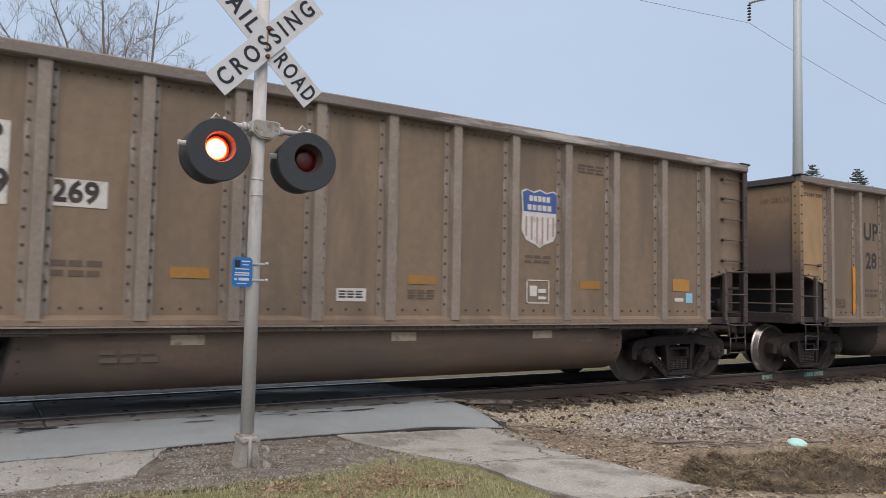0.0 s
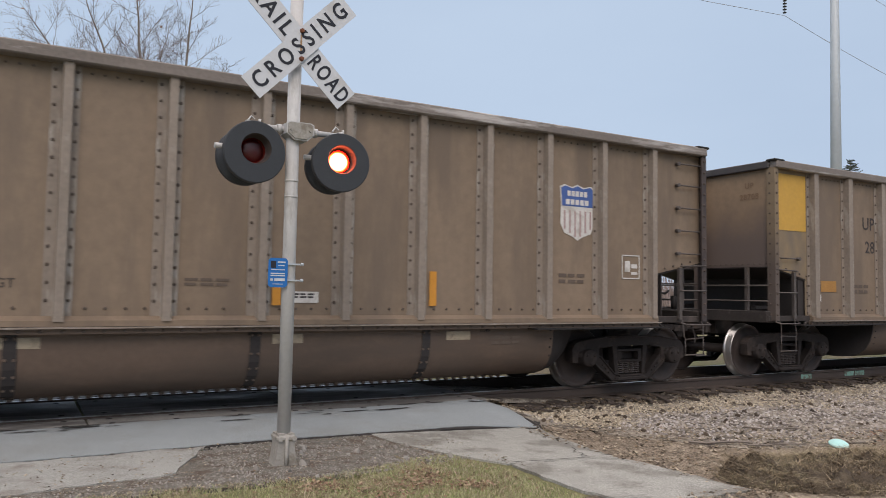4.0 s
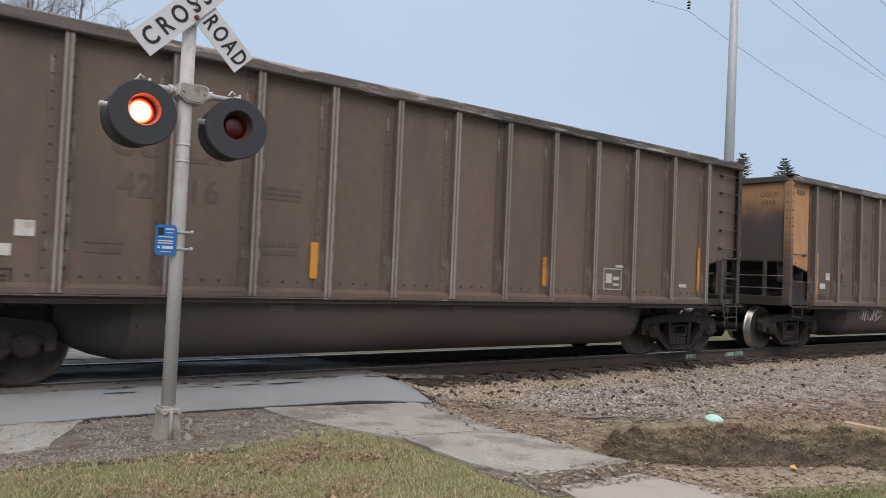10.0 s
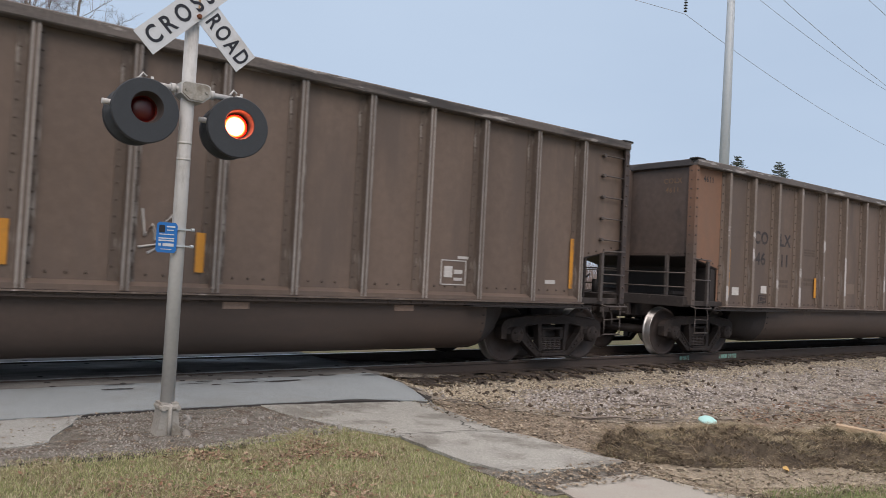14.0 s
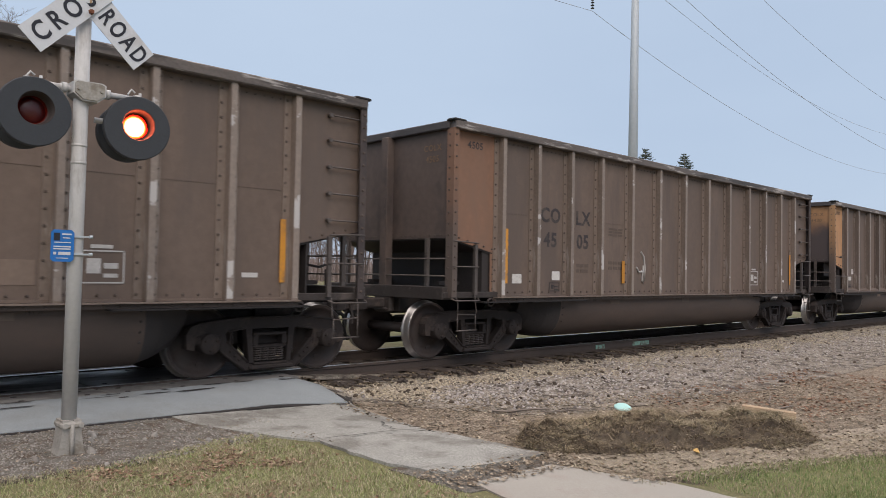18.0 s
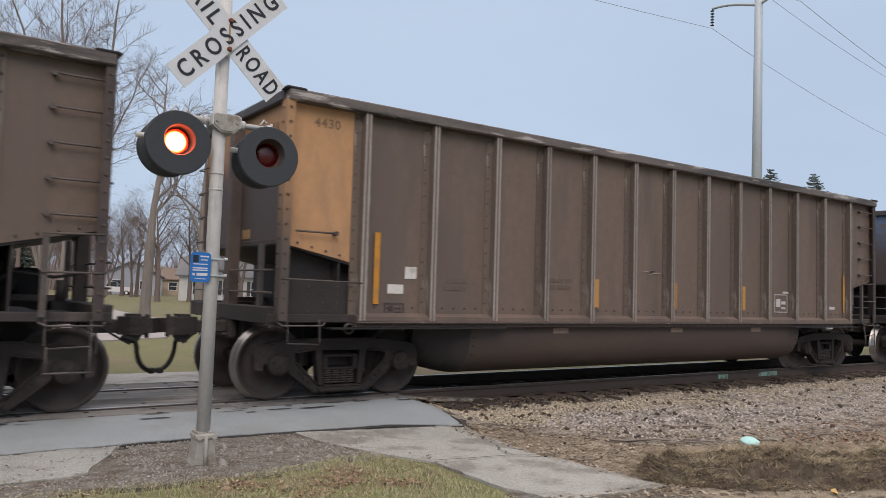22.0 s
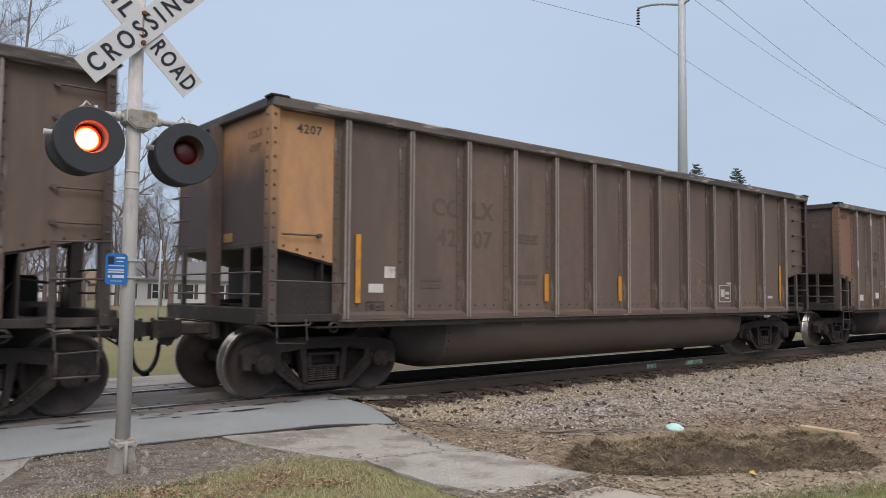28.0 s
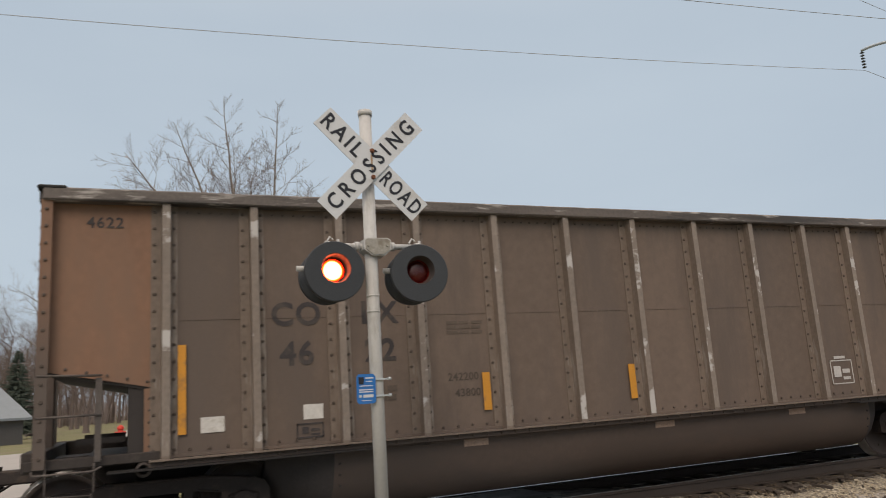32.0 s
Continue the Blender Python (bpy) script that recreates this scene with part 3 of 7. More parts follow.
# ---------------------------------------------------------------- the coal cars
def side_frame(y):
    """A cast side frame: heavy top member, jaws over the bearings, sloping arms, columns and the spring seat."""
    g = Geo()
    a, b = (y - 0.075, y + 0.075)
    near = a if y < 0 else b
    out = -1 if y < 0 else 1
    g.prism([(-1.17, 0.4), (-1.18, 0.58), (-1.13, 0.67), (-1.0, 0.72), (-0.5, 0.775), (0.5, 0.775), (1.0, 0.72), (1.13, 0.67), (1.18, 0.58), (1.17, 0.4),
             (1.07, 0.38), (1.05, 0.54), (0.74, 0.54), (0.62, 0.6), (0.4, 0.625), (-0.4, 0.625), (-0.62, 0.6), (-0.74, 0.54), (-1.05, 0.54), (-1.07, 0.38)], a, b)
    for s in (-1, 1):
        # jaw leg, sloping arm and column
        g.prism([(s * 0.755, 0.58), (s * 0.755, 0.4), (s * 0.72, 0.34), (s * 0.66, 0.4), (s * 0.66, 0.58)][::s], a, b)
        g.prism([(s * 0.75, 0.5), (s * 0.735, 0.36), (s * 0.38, 0.085), (s * 0.26, 0.085), (s * 0.26, 0.16), (s * 0.31, 0.17), (s * 0.63, 0.46), (s * 0.67, 0.6)][::s], a + 0.01, b - 0.01)
        g.prism([(s * 0.37, 0.66), (s * 0.28, 0.66), (s * 0.245, 0.18), (s * 0.31, 0.18)][::s], a + 0.012, b - 0.012)
        # raised lips along the arm and the top member
        for p, q in (((0.735, 0.365), (0.385, 0.09)), ((0.63, 0.47), (0.33, 0.185)), ((0.5, 0.765), (1.0, 0.712)), ((0.4, 0.632), (0.63, 0.6))):
            g.cyl((s * p[0], near, p[1]), (s * q[0], near, q[1]), 0.014, 6)
        for k in range(3):
            g.bolt((s * (0.46 + 0.06 * k), near, 0.23 + 0.055 * k), (0, out, 0), 0.02, 0.02)
    g.cyl((-0.5, near, 0.768), (0.5, near, 0.768), 0.018, 6)
    g.box(-0.32, 0.32, min(a, near + out * 0.04), max(b, near + out * 0.04), 0.085, 0.15, bevel=0.02)
    g.box(-0.26, 0.26, min(a, near + out * 0.03), max(b, near + out * 0.03), 0.15, 0.18, bevel=0.01)
    # hollow end of the bolster over the springs
    g.box(-0.25, 0.25, a + 0.01, b - 0.01, 0.365, 0.405, bevel=0.012)
    g.box(-0.25, 0.25, a + 0.02, b - 0.02, 0.53, 0.57, bevel=0.01)
    for x in (-0.25, 0.18):
        g.box(x, x + 0.07, a + 0.02, b - 0.02, 0.405, 0.53)
    return g


def spring_geo(x, y):
    g = Geo()
    g.tube([(x + 0.052 * math.cos(2 * math.pi * k / 9), y + 0.052 * math.sin(2 * math.pi * k / 9), 0.185 + 0.18 * k / 54) for k in range(55)], 0.013, 5)
    return g


def wheelset_geo():
    g = Geo()
    g.cyl((0, -1.12, 0), (0, 1.12, 0), 0.085, 10)
    for s in (-1, 1):
        prof = [(0.06, 0.92), (0.13, 0.9), (0.14, 0.84), (0.3, 0.795), (0.39, 0.81), (0.405, 0.845), (0.452, 0.848), (0.458, 0.84),
                (0.464, 0.74), (0.475, 0.725), (0.488, 0.716), (0.482, 0.7), (0.4, 0.705), (0.3, 0.745), (0.14, 0.74), (0.13, 0.7), (0.06, 0.69)]
        mats = [0, 0, 0, 0, 0, 0, 2, 1, 1, 1, 2, 0, 0, 0, 0, 0]
        g.turned([(r, s * h) for r, h in prof], 32, axis="y", mats=mats)
        for k in range(2):
            q = 2.2 * k + 0.4
            g.box(-0.05, 0.05, s * 0.8 - 0.012, s * 0.8 + 0.012, 0.26, 0.3, m=Matrix.Rotation(q, 4, "Y"))
        for k in range(3):
            q = 2 * math.pi / 3 * k
            g.bolt((0.055 * math.cos(q), s * 1.12, 0.055 * math.sin(q)), (0, s, 0), 0.02, 0.02)
    return g


def coupler_geo(d):
    """Shank, striker and knuckle; d is -1 at the leading end and +1 at the trailing end."""
    g = Geo()
    g.box(0, 0.64, -0.08, 0.08, 0.8, 0.96, bevel=0.02)
    g.box(0.02, 0.14, -0.22, 0.22, 0.72, 1.04, bevel=0.03)
    g.box(0.1, 0.2, -0.15, 0.15, 0.76, 0.8, bevel=0.01)
    # head with guard arm, knuckle and lock
    g.prism([(0.5, -0.1), (0.62, -0.17), (0.78, -0.16), (0.86, -0.1), (0.8, 0.0), (0.82, 0.07), (0.92, 0.16), (0.84, 0.2), (0.7, 0.16), (0.52, 0.1)], 0.78, 1.0, axis="z")
    g.prism([(0.78, -0.15), (0.9, -0.13), (0.985, -0.04), (0.97, 0.03), (0.88, -0.02), (0.82, -0.04)], 0.8, 0.98, axis="z")
    g.prism([(0.58, -0.1), (0.76, -0.12), (0.74, 0.08), (0.6, 0.08)], 1.0, 1.035, axis="z")
    g.prism([(0.58, 0.78), (0.8, 0.78), (0.74, 0.68), (0.64, 0.67)], -0.07, 0.07)
    g.box(0.6, 0.72, -0.185, -0.16, 0.83, 0.87)
    g.box(0.6, 0.72, -0.185, -0.16, 0.91, 0.95)
    g.cyl((0.84, -0.09, 0.74), (0.84, -0.09, 1.03), 0.028, 8)
    # uncoupling rod
    g.tube([(0.02, -1.3, 0.95), (0.02, -0.5, 0.95), (0.2, -0.34, 0.92), (0.5, -0.2, 0.74), (0.66, -0.02, 0.66)], 0.014, 6)
    g.tube([(0.02, -1.3, 0.95), (0.03, -1.36, 0.8), (0.03, -1.36, 0.66)], 0.014, 6)
    if d < 0:
        g.v = [(-x, -y, z) for x, y, z in g.v]
    return g


def hose_geo(d):
    pts = [(0.96 - 0.27 * math.cos(q), -0.26 * math.cos(q), 0.64 - 0.32 * math.sin(q)) for q in (math.pi * k / 16 for k in range(9))]
    g = Geo().tube([(0.5, -0.3, 0.76), (0.6, -0.29, 0.74), (0.67, -0.27, 0.7)] + pts, 0.03, 8)
    g.box(0.9, 0.98, -0.05, 0.05, 0.285, 0.355, bevel=0.012)
    if d < 0:
        g.v = [(-x, -y, z) for x, y, z in g.v]
    return g


def scribble(parent, name, strokes, mat, r, y, label=""):
    g = Geo()
    for s in strokes:
        g.tube([(x, y, z) for x, z in s], r, 4)
    return part(name, g, mat, parent, label)


def build_shared():
    """Meshes that the cars share, by name and kind of car."""
    out = {}
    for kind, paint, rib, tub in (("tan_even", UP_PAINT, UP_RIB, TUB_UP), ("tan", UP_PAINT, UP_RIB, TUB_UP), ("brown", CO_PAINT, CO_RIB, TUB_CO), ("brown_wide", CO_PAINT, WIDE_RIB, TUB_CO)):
        ribs = KINDS[kind]
        half = {"tan_even": 0.045, "tan": 0.062, "brown": 0.04, "brown_wide": 0.042}[kind]
        for n in range(12):
            g = Geo()
            x0, x1 = ribs[n] + 0.02, ribs[n + 1] - 0.02
            g.box(x0, x1, -1.482, -1.47, 1.03, 3.68)
            if kind == "brown_wide":
                g.box(x0 + 0.1, x1 - 0.1, -1.487, -1.481, 2.42, 2.432)
            k = x0 + 0.22
            while k < x1 - 0.18:
                g.bolt((k, -1.485, 1.2 if kind != "brown_wide" else 1.09), (0, -1, 0), 0.018, 0.014, 1)
                k += 0.19
            if kind != "brown":
                k = x0 + 0.2
                while k < x1 - 0.18:
                    g.bolt((k, -1.482, 3.6), (0, -1, 0), 0.013, 0.012, 1)
                    k += 0.12
            out[kind, "panel", n] = g.mesh("side_panel", [paint, BOLT])
        g = Geo()
        # a hat section with bolted flanges
        low = 1.045 if kind == "brown_wide" else 1.1
        g.prism([(-0.15, -1.482), (-0.15, -1.496), (-half - 0.006, -1.496), (-half, -1.6), (half, -1.6), (half + 0.006, -1.496), (half + 0.075, -1.496), (half + 0.075, -1.482)], low, 3.67, axis="z")
        # closed foot of the rib on the sill
        g.prism([(-half - 0.004, -1.49), (half + 0.004, -1.49), (half + 0.004, -1.603), (-half - 0.004, -1.603)], low - 0.03, low + 0.012, axis="z")
        if kind == "brown_wide":
            g.box(-half + 0.002, half - 0.002, -1.604, -1.6, low, 3.66, 3)
        if kind == "brown":
            g.box(-half, -half + 0.022, -1.606, -1.6, 1.03, 3.66, 2)
            g.box(half - 0.022, half, -1.606, -1.6, 1.03, 3.66, 2)
        for k in range(15):
            z = 1.1 + 0.178 * k
            g.bolt((-0.115, -1.496, z), (0, -1, 0), 0.015 if kind == "brown" else 0.02, 0.014, 1)
            g.bolt((half + 0.042, -1.496, z), (0, -1, 0), 0.015 if kind == "brown" else 0.02, 0.014, 1)
        out[kind, "rib"] = g.mesh("rib", [rib, BOLT, WORN_EDGE, CHIPPED])
        g = Geo()
        g.prism([(0, 1.95), (1.1, 1.72), (1.1, 1.03), (13.18, 1.03), (13.18, 1.72), (14.28, 1.95), (14.28, 3.68), (0, 3.68)], 1.47, 1.482)
        out[kind, "far_side"] = g.mesh("far_side_wall", [paint])
        g = Geo()
        deep = {"tan": 0.268, "tan_even": 0.25}.get(kind, 0.252 if kind == "brown" else 0.238)
        prof = [(-1.44, 1.02), (-1.44, 0.78), (-1.41, 0.6), (-1.33, 0.44), (-1.2, deep + 0.07), (-1.02, deep + 0.015), (-0.8, deep), (-0.5, deep), (-0.3, deep + 0.04), (-0.22, 0.4), (-0.22, 1.02)]
        # straight side between two flanged edges; bulged end caps, soot and shade in their colour
        lean = 0.1 if kind == "tan_even" else -0.05
        stations = [(2.25, 0.45, 0.42), (2.42, 0.22, 0.3), (2.68, 0.08, 0.12), (2.93, 0.0, 0.0), (11.35, 0.0, 0.0), (11.6, 0.08, 0.12), (11.86, 0.22, 0.3), (12.03, 0.45, 0.42)]
        if kind == "tan":
            stations = [(3.12, 0.0, 0.0), (3.13, 0.0, 0.0), (3.14, 0.0, 0.0), (3.15, 0.0, 0.0), (11.38, 0.0, 0.0), (11.42, 0.03, 0.03), (11.45, 0.1, 0.1), (11.47, 0.3, 0.3)]
        lean = -0.2 if kind == "tan" else lean
        n = len(prof)
        vs = [(x + ((lean if x < 7 else lean * 0.2) * (1 if x < 7 else -1) * (1.02 - z)), y + inset * (-0.22 - y) / 1.22, z + lift * (1.02 - z)) for x, lift, inset in stations for y, z in prof]
        for a in range(len(stations) - 1):
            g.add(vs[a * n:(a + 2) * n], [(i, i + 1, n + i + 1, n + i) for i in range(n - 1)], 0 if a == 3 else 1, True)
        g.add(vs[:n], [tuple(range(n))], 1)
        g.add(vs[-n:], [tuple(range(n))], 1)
        for s, x in ((1, 3.12 if kind == "tan" else 2.93), (-1, 11.35)):
            for k in range(4):
                z = 0.55 + 0.12 * k
                g.bolt((x + s * 0.05, -1.405 - 0.035 * min(1, (z - 0.55) * 5), z), (0, -1, 0), 0.016, 0.014, 1)
        for x in ((4.7, 7.1, 9.3) if kind == "tan_even" else ()):
            # bolted splice bands round the tub
            for (ya, za), (yb, zb) in zip(prof[:6], prof[1:7]):
                g.add([(x - 0.06, ya - 0.012, za), (x + 0.06, ya - 0.012, za), (x + 0.06, yb - 0.012, zb - 0.006), (x - 0.06, yb - 0.012, zb - 0.006)], [(0, 1, 2, 3)], 1, True)
                for d in (-0.04, 0.04):
                    g.bolt((x + d, (ya + yb) / 2 - 0.012, (za + zb) / 2), (0, -1, 0), 0.018, 0.016)
        if kind == "tan_even":
            for k in range(60):
                g.bolt((3.5 + 0.122 * k, -1.02, deep + 0.015), (0, -0.3, -0.95), 0.035, 0.03)
        out[kind, "tub"] = g.mesh("tub", [tub, SOOT_SHADE])
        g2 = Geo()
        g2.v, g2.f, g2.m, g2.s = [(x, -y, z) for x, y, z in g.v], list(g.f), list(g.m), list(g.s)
        out[kind, "far_tub"] = g2.mesh("tub", [tub, SOOT_SHADE])
        g = Geo()
        if kind == "brown_wide":
            g.box(1.02, 13.26, -1.515, -1.49, 1.02, 1.05)
        else:
            # a proud sill with a sloping top that carries the ribs
            g.prism([(-1.49, 1.02), (-1.585, 1.02), (-1.585, 1.08), (-1.49, 1.125)], 1.02, 13.26, axis="x")
        out[kind, "sill"] = g.mesh("side_sill", [paint])
        out[kind, "lip"] = Geo().box(1.0, 13.28, -1.63, -1.44, 1.0, 1.016).mesh("sill_lip", [rib])
        g = Geo().box(1.0, 13.28, -1.57, -1.5, 0.945, 1.0)
        for k in range(64):
            g.bolt((1.15 + 0.19 * k, -1.57, 0.972), (0, -1, 0), 0.017, 0.014, 1)
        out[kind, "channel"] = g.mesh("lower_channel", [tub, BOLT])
        out[kind, "strip"] = Geo().box(0.62, 3.4, -1.67, -1.42, 0.925, 0.943).mesh("sill_strip", [UNDER])
        out[kind, "strip_rear"] = Geo().box(10.9, 13.4, -1.67, -1.42, 0.925, 0.943).mesh("sill_strip", [UNDER])
        g = Geo()
        # chord with a bright worn lip along its upper edge
        g.box(-0.02, 14.3, -1.64, -1.46, 3.66, 3.795, bevel=0.015)
        out[kind, "chord"] = g.mesh("top_chord", [CHORD if "tan" in kind else CHORD_SOOTED])
        g = Geo()
        g.box(-0.02, 14.3, 1.46, 1.64, 3.66, 3.795, bevel=0.015)
        out[kind, "far_chord"] = g.mesh("top_chord", [CHORD])
    g = Geo()
    g.box(-0.06, 0.12, -1.5, 1.5, 3.66, 3.79, bevel=0.015)
    g.box(-0.07, 0.2, -1.645, -1.45, 3.775, 3.815, 1, bevel=0.015)
    g.box(-0.07, 0.2, 1.45, 1.645, 3.775, 3.815, 1, bevel=0.015)
    out["end_chord"] = g.mesh("end_chord", [END_DARK, RUBBER])
    g = Geo()
    g.prism([(-1.47, 1.95), (1.47, 1.95), (1.47, 3.7), (-1.47, 3.7)], 0.02, 0.035, axis="x")
    for k in range(24):
        g.bolt((0.02, -1.38 + 0.12 * k, 2.0), (-1, 0, 0), 0.016, 0.014, 1)
    out["end_wall"] = g.mesh("end_wall", [END_PAINT, BOLT])
    out["end_wall_blue"] = g.mesh("end_wall", [DARKENED_BLUE, BOLT])
    out["end_wall_yellow"], out["end_wall_tan"] = g.mesh("end_wall", [DARKENED_YELLOW, BOLT]), g.mesh("end_wall", [DARKENED_TAN, BOLT])
    g = Geo()
    g.box(-0.13, 0.02, -0.085, 0.085, 1.0, 3.68, bevel=0.01)
    for k in range(14):
        g.bolt((-0.13, -0.05, 1.2 + 0.18 * k), (-1, 0, 0), 0.014, 0.012, 1)
    out["end_post"] = g.mesh("end_post", [END_PAINT, BOLT])
    g = Geo()
    g.box(-0.03, 0.075, -1.6, -1.575, 1.02, 3.67)
    g.box(-0.03, -0.005, -1.58, -1.44, 1.02, 3.67)
    for k in range(15):
        z = 1.12 + 0.175 * k
        g.bolt((0.02, -1.6, z), (0, -1, 0), 0.02, 0.018, 1)
        g.bolt((-0.03, -1.5, z), (-1, 0, 0), 0.018, 0.016, 1)
    out["corner_post"] = g.mesh("corner_post", [END_PAINT, BOLT])
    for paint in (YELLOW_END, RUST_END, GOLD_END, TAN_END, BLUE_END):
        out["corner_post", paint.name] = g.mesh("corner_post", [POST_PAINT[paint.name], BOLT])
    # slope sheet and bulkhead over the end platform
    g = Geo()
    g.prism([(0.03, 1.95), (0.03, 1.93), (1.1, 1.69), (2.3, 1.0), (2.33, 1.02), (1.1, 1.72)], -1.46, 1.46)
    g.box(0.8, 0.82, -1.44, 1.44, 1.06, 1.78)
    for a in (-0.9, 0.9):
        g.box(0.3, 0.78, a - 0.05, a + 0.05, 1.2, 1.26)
    out["slope_sheet"] = g.mesh("slope_sheet", [SOOT_SHADE])
    out["side_plate"] = Geo().prism([(0.82, 1.06), (1.1, 1.06), (1.1, 1.69), (0.82, 1.755)], -1.44, -1.42).mesh("side_plate", [SOOT_SHADE])
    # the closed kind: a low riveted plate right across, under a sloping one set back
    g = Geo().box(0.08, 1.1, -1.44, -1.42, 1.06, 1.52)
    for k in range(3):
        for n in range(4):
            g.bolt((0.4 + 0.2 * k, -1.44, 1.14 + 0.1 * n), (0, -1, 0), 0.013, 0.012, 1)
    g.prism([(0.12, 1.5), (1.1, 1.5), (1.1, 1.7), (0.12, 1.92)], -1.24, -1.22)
    out["side_plate_closed"] = g.mesh("side_plate", [SOOT_SHADE, BOLT])
    g = Geo()
    g.box(-0.12, 1.12, -1.52, -1.4, 1.0, 1.1, bevel=0.01)
    g.box(-0.12, 1.12, 1.4, 1.52, 1.0, 1.19, bevel=0.01)
    g.box(-0.14, 0.06, -1.5, 1.5, 0.98, 1.18, bevel=0.01)
    g.box(0.02, 0.9, -0.3, 0.3, 0.72, 1.06, bevel=0.02)
    g.box(0.4, 0.8, -1.5, 1.5, 1.02, 1.06)
    g.turned([(0.05, -0.02), (0.075, -0.015), (0.08, 0.0), (0.075, 0.015), (0.05, 0.02)], 12, axis="y")
    k = len(g.v) - 60
    g.v[k:] = [(x + 0.95, y - 1.5, z + 0.93) for x, y, z in g.v[k:]]
    out["platform"] = g.mesh("end_platform", [PLATFORM])
    g = Geo()
    # rails, upright and hanging step at one corner
    front = Geo().cyl((-0.02, -1.6, 1.52), (1.06, -1.6, 1.5), 0.012, 6)
    for h in (g, front):
        h.tube([(-0.04, -1.6, 1.0), (-0.02, -1.68, 0.97), (0.5, -1.68, 0.97), (0.56, -1.6, 1.0)], 0.012, 6)
        h.tube([(0.08, -1.58, 1.02), (0.08, -1.62, 0.96), (0.08, -1.62, 0.76), (0.48, -1.62, 0.74), (0.5, -1.62, 0.78), (0.5, -1.58, 1.04)], 0.011, 6)
    out["corner_step_front"] = front.mesh("corner_step", [RUNG])
    # the trailing corner hangs one rung lower
    for x in (0.08, 0.48):
        g.cyl((x, -1.62, 0.76), (x, -1.62, 0.5), 0.009, 6)
    g.cyl((0.06, -1.62, 0.5), (0.5, -1.62, 0.5), 0.012, 6)
    g.box(0.5, 0.56, -1.58, -1.53, 1.05, 1.86)
    for z in (1.5, 1.9):
        g.cyl((-0.02, -1.6, z), (0.56, -1.6, z - (0.02 if z > 1.8 else 0)), 0.012, 6)
    out["corner_step"] = g.mesh("corner_step", [RUNG])
    g = Geo()
    for k in range(4):
        z = 2.05 + 0.36 * k
        g.tube([(-0.03, 1.0, z), (-0.12, 1.0, z), (-0.12, 1.42, z), (-0.03, 1.42, z)], 0.012, 6)
    for z in (1.35, 1.62):
        g.cyl((-0.1, -1.5, z), (-0.1, 1.5, z), 0.013, 6)
    for a in (-1.05, 1.05):
        g.box(-0.09, -0.03, a - 0.03, a + 0.03, 1.05, 1.95)
    out["end_ladder"] = g.mesh("end_ladder", [RUNG])
    g = Geo()
    # rung on the trailing panel of the side
    g.cyl((13.72, -1.56, 0), (14.34, -1.56, 0), 0.012, 6)
    g.cyl((13.74, -1.5, 0), (13.74, -1.57, 0), 0.03, 8)
    g.cyl((14.26, -1.5, 0), (14.26, -1.57, 0), 0.025, 8)
    out["rung"] = g.mesh("grab_rung", [RUNG])
    g = Geo()
    g.cyl((0.16, -1.56, 0), (0.72, -1.56, 0), 0.012, 6)
    g.cyl((0.7, -1.5, 0), (0.7, -1.57, 0), 0.03, 8)
    out["grab"] = g.mesh("grab_iron", [RUNG])
    g = Geo()
    g.turned([(0.25, -0.012), (0.268, -0.01), (0.272, 0.0), (0.268, 0.01), (0.25, 0.012)], 20, axis="x")
    for k in range(5):
        q = 2 * math.pi * k / 5
        g.cyl((0, 0, 0), (0, 0.26 * math.cos(q), 0.26 * math.sin(q)), 0.012, 5)
    g.cyl((-0.16, 0, 0), (0.03, 0, 0), 0.05, 8)
    g.box(-0.34, -0.14, -0.16, 0.16, -0.24, 0.18, bevel=0.05)
    for k in range(7):
        g.turned([(0.012, -0.03), (0.03, 0.0), (0.012, 0.03)], 6, axis="z")
        n = 18
        g.v[-n:] = [(x - 0.24, y, z - 0.3 - 0.06 * k) for x, y, z in g.v[-n:]]
    out["brake"] = g.mesh("brake_wheel", [UNDER])
    g = Geo()
    g.box(0.9, 13.4, -0.2, 0.2, 0.72, 1.02)
    g.box(1.4, 12.9, -1.46, 1.46, 0.985, 1.02)
    for x in (2.2, 4, 7.1, 10.2, 12):
        g.box(x - 0.08, x + 0.08, -1.44, 1.44, 0.9, 1.0)
    out["underframe"] = g.mesh("underframe", [UNDER])
    g = Geo()
    # brake gear on the trailing platform: reservoir, valve and pipe
    g.cyl((13.4, -0.9, 1.42), (13.4, -0.15, 1.42), 0.2, 14)
    g.box(13.6, 13.85, -0.5, -0.15, 1.22, 1.55, bevel=0.03)
    g.tube([(13.3, -1.3, 1.3), (13.5, -1.2, 1.5), (13.9, -1.1, 1.45), (14.2, -0.9, 1.5)], 0.018, 6)
    g.cyl((13.95, -1.25, 1.2), (13.95, -1.25, 1.42), 0.05, 8)
    out["brake_gear"] = g.mesh("brake_gear", [UNDER])
    g = Geo()
    g.box(-0.24, 0.24, -0.9, 0.9, 0.38, 0.6, bevel=0.03)
    g.cyl((0, 0, 0.6), (0, 0, 0.74), 0.2, 14)
    out["bolster"] = g.mesh("truck_bolster", [TRUCK])
    out["frame_near"], out["frame_far"] = side_frame(-0.99).mesh("side_frame", [TRUCK]), side_frame(0.99).mesh("side_frame", [TRUCK])
    out["springs"] = [spring_geo(x, -0.99).mesh("spring", [SPRING]) for x in (-0.165, -0.055, 0.055, 0.165)]
    g = Geo()
    g.box(-0.17, 0.17, -1.1, -0.9, 0.44, 0.57, bevel=0.03)
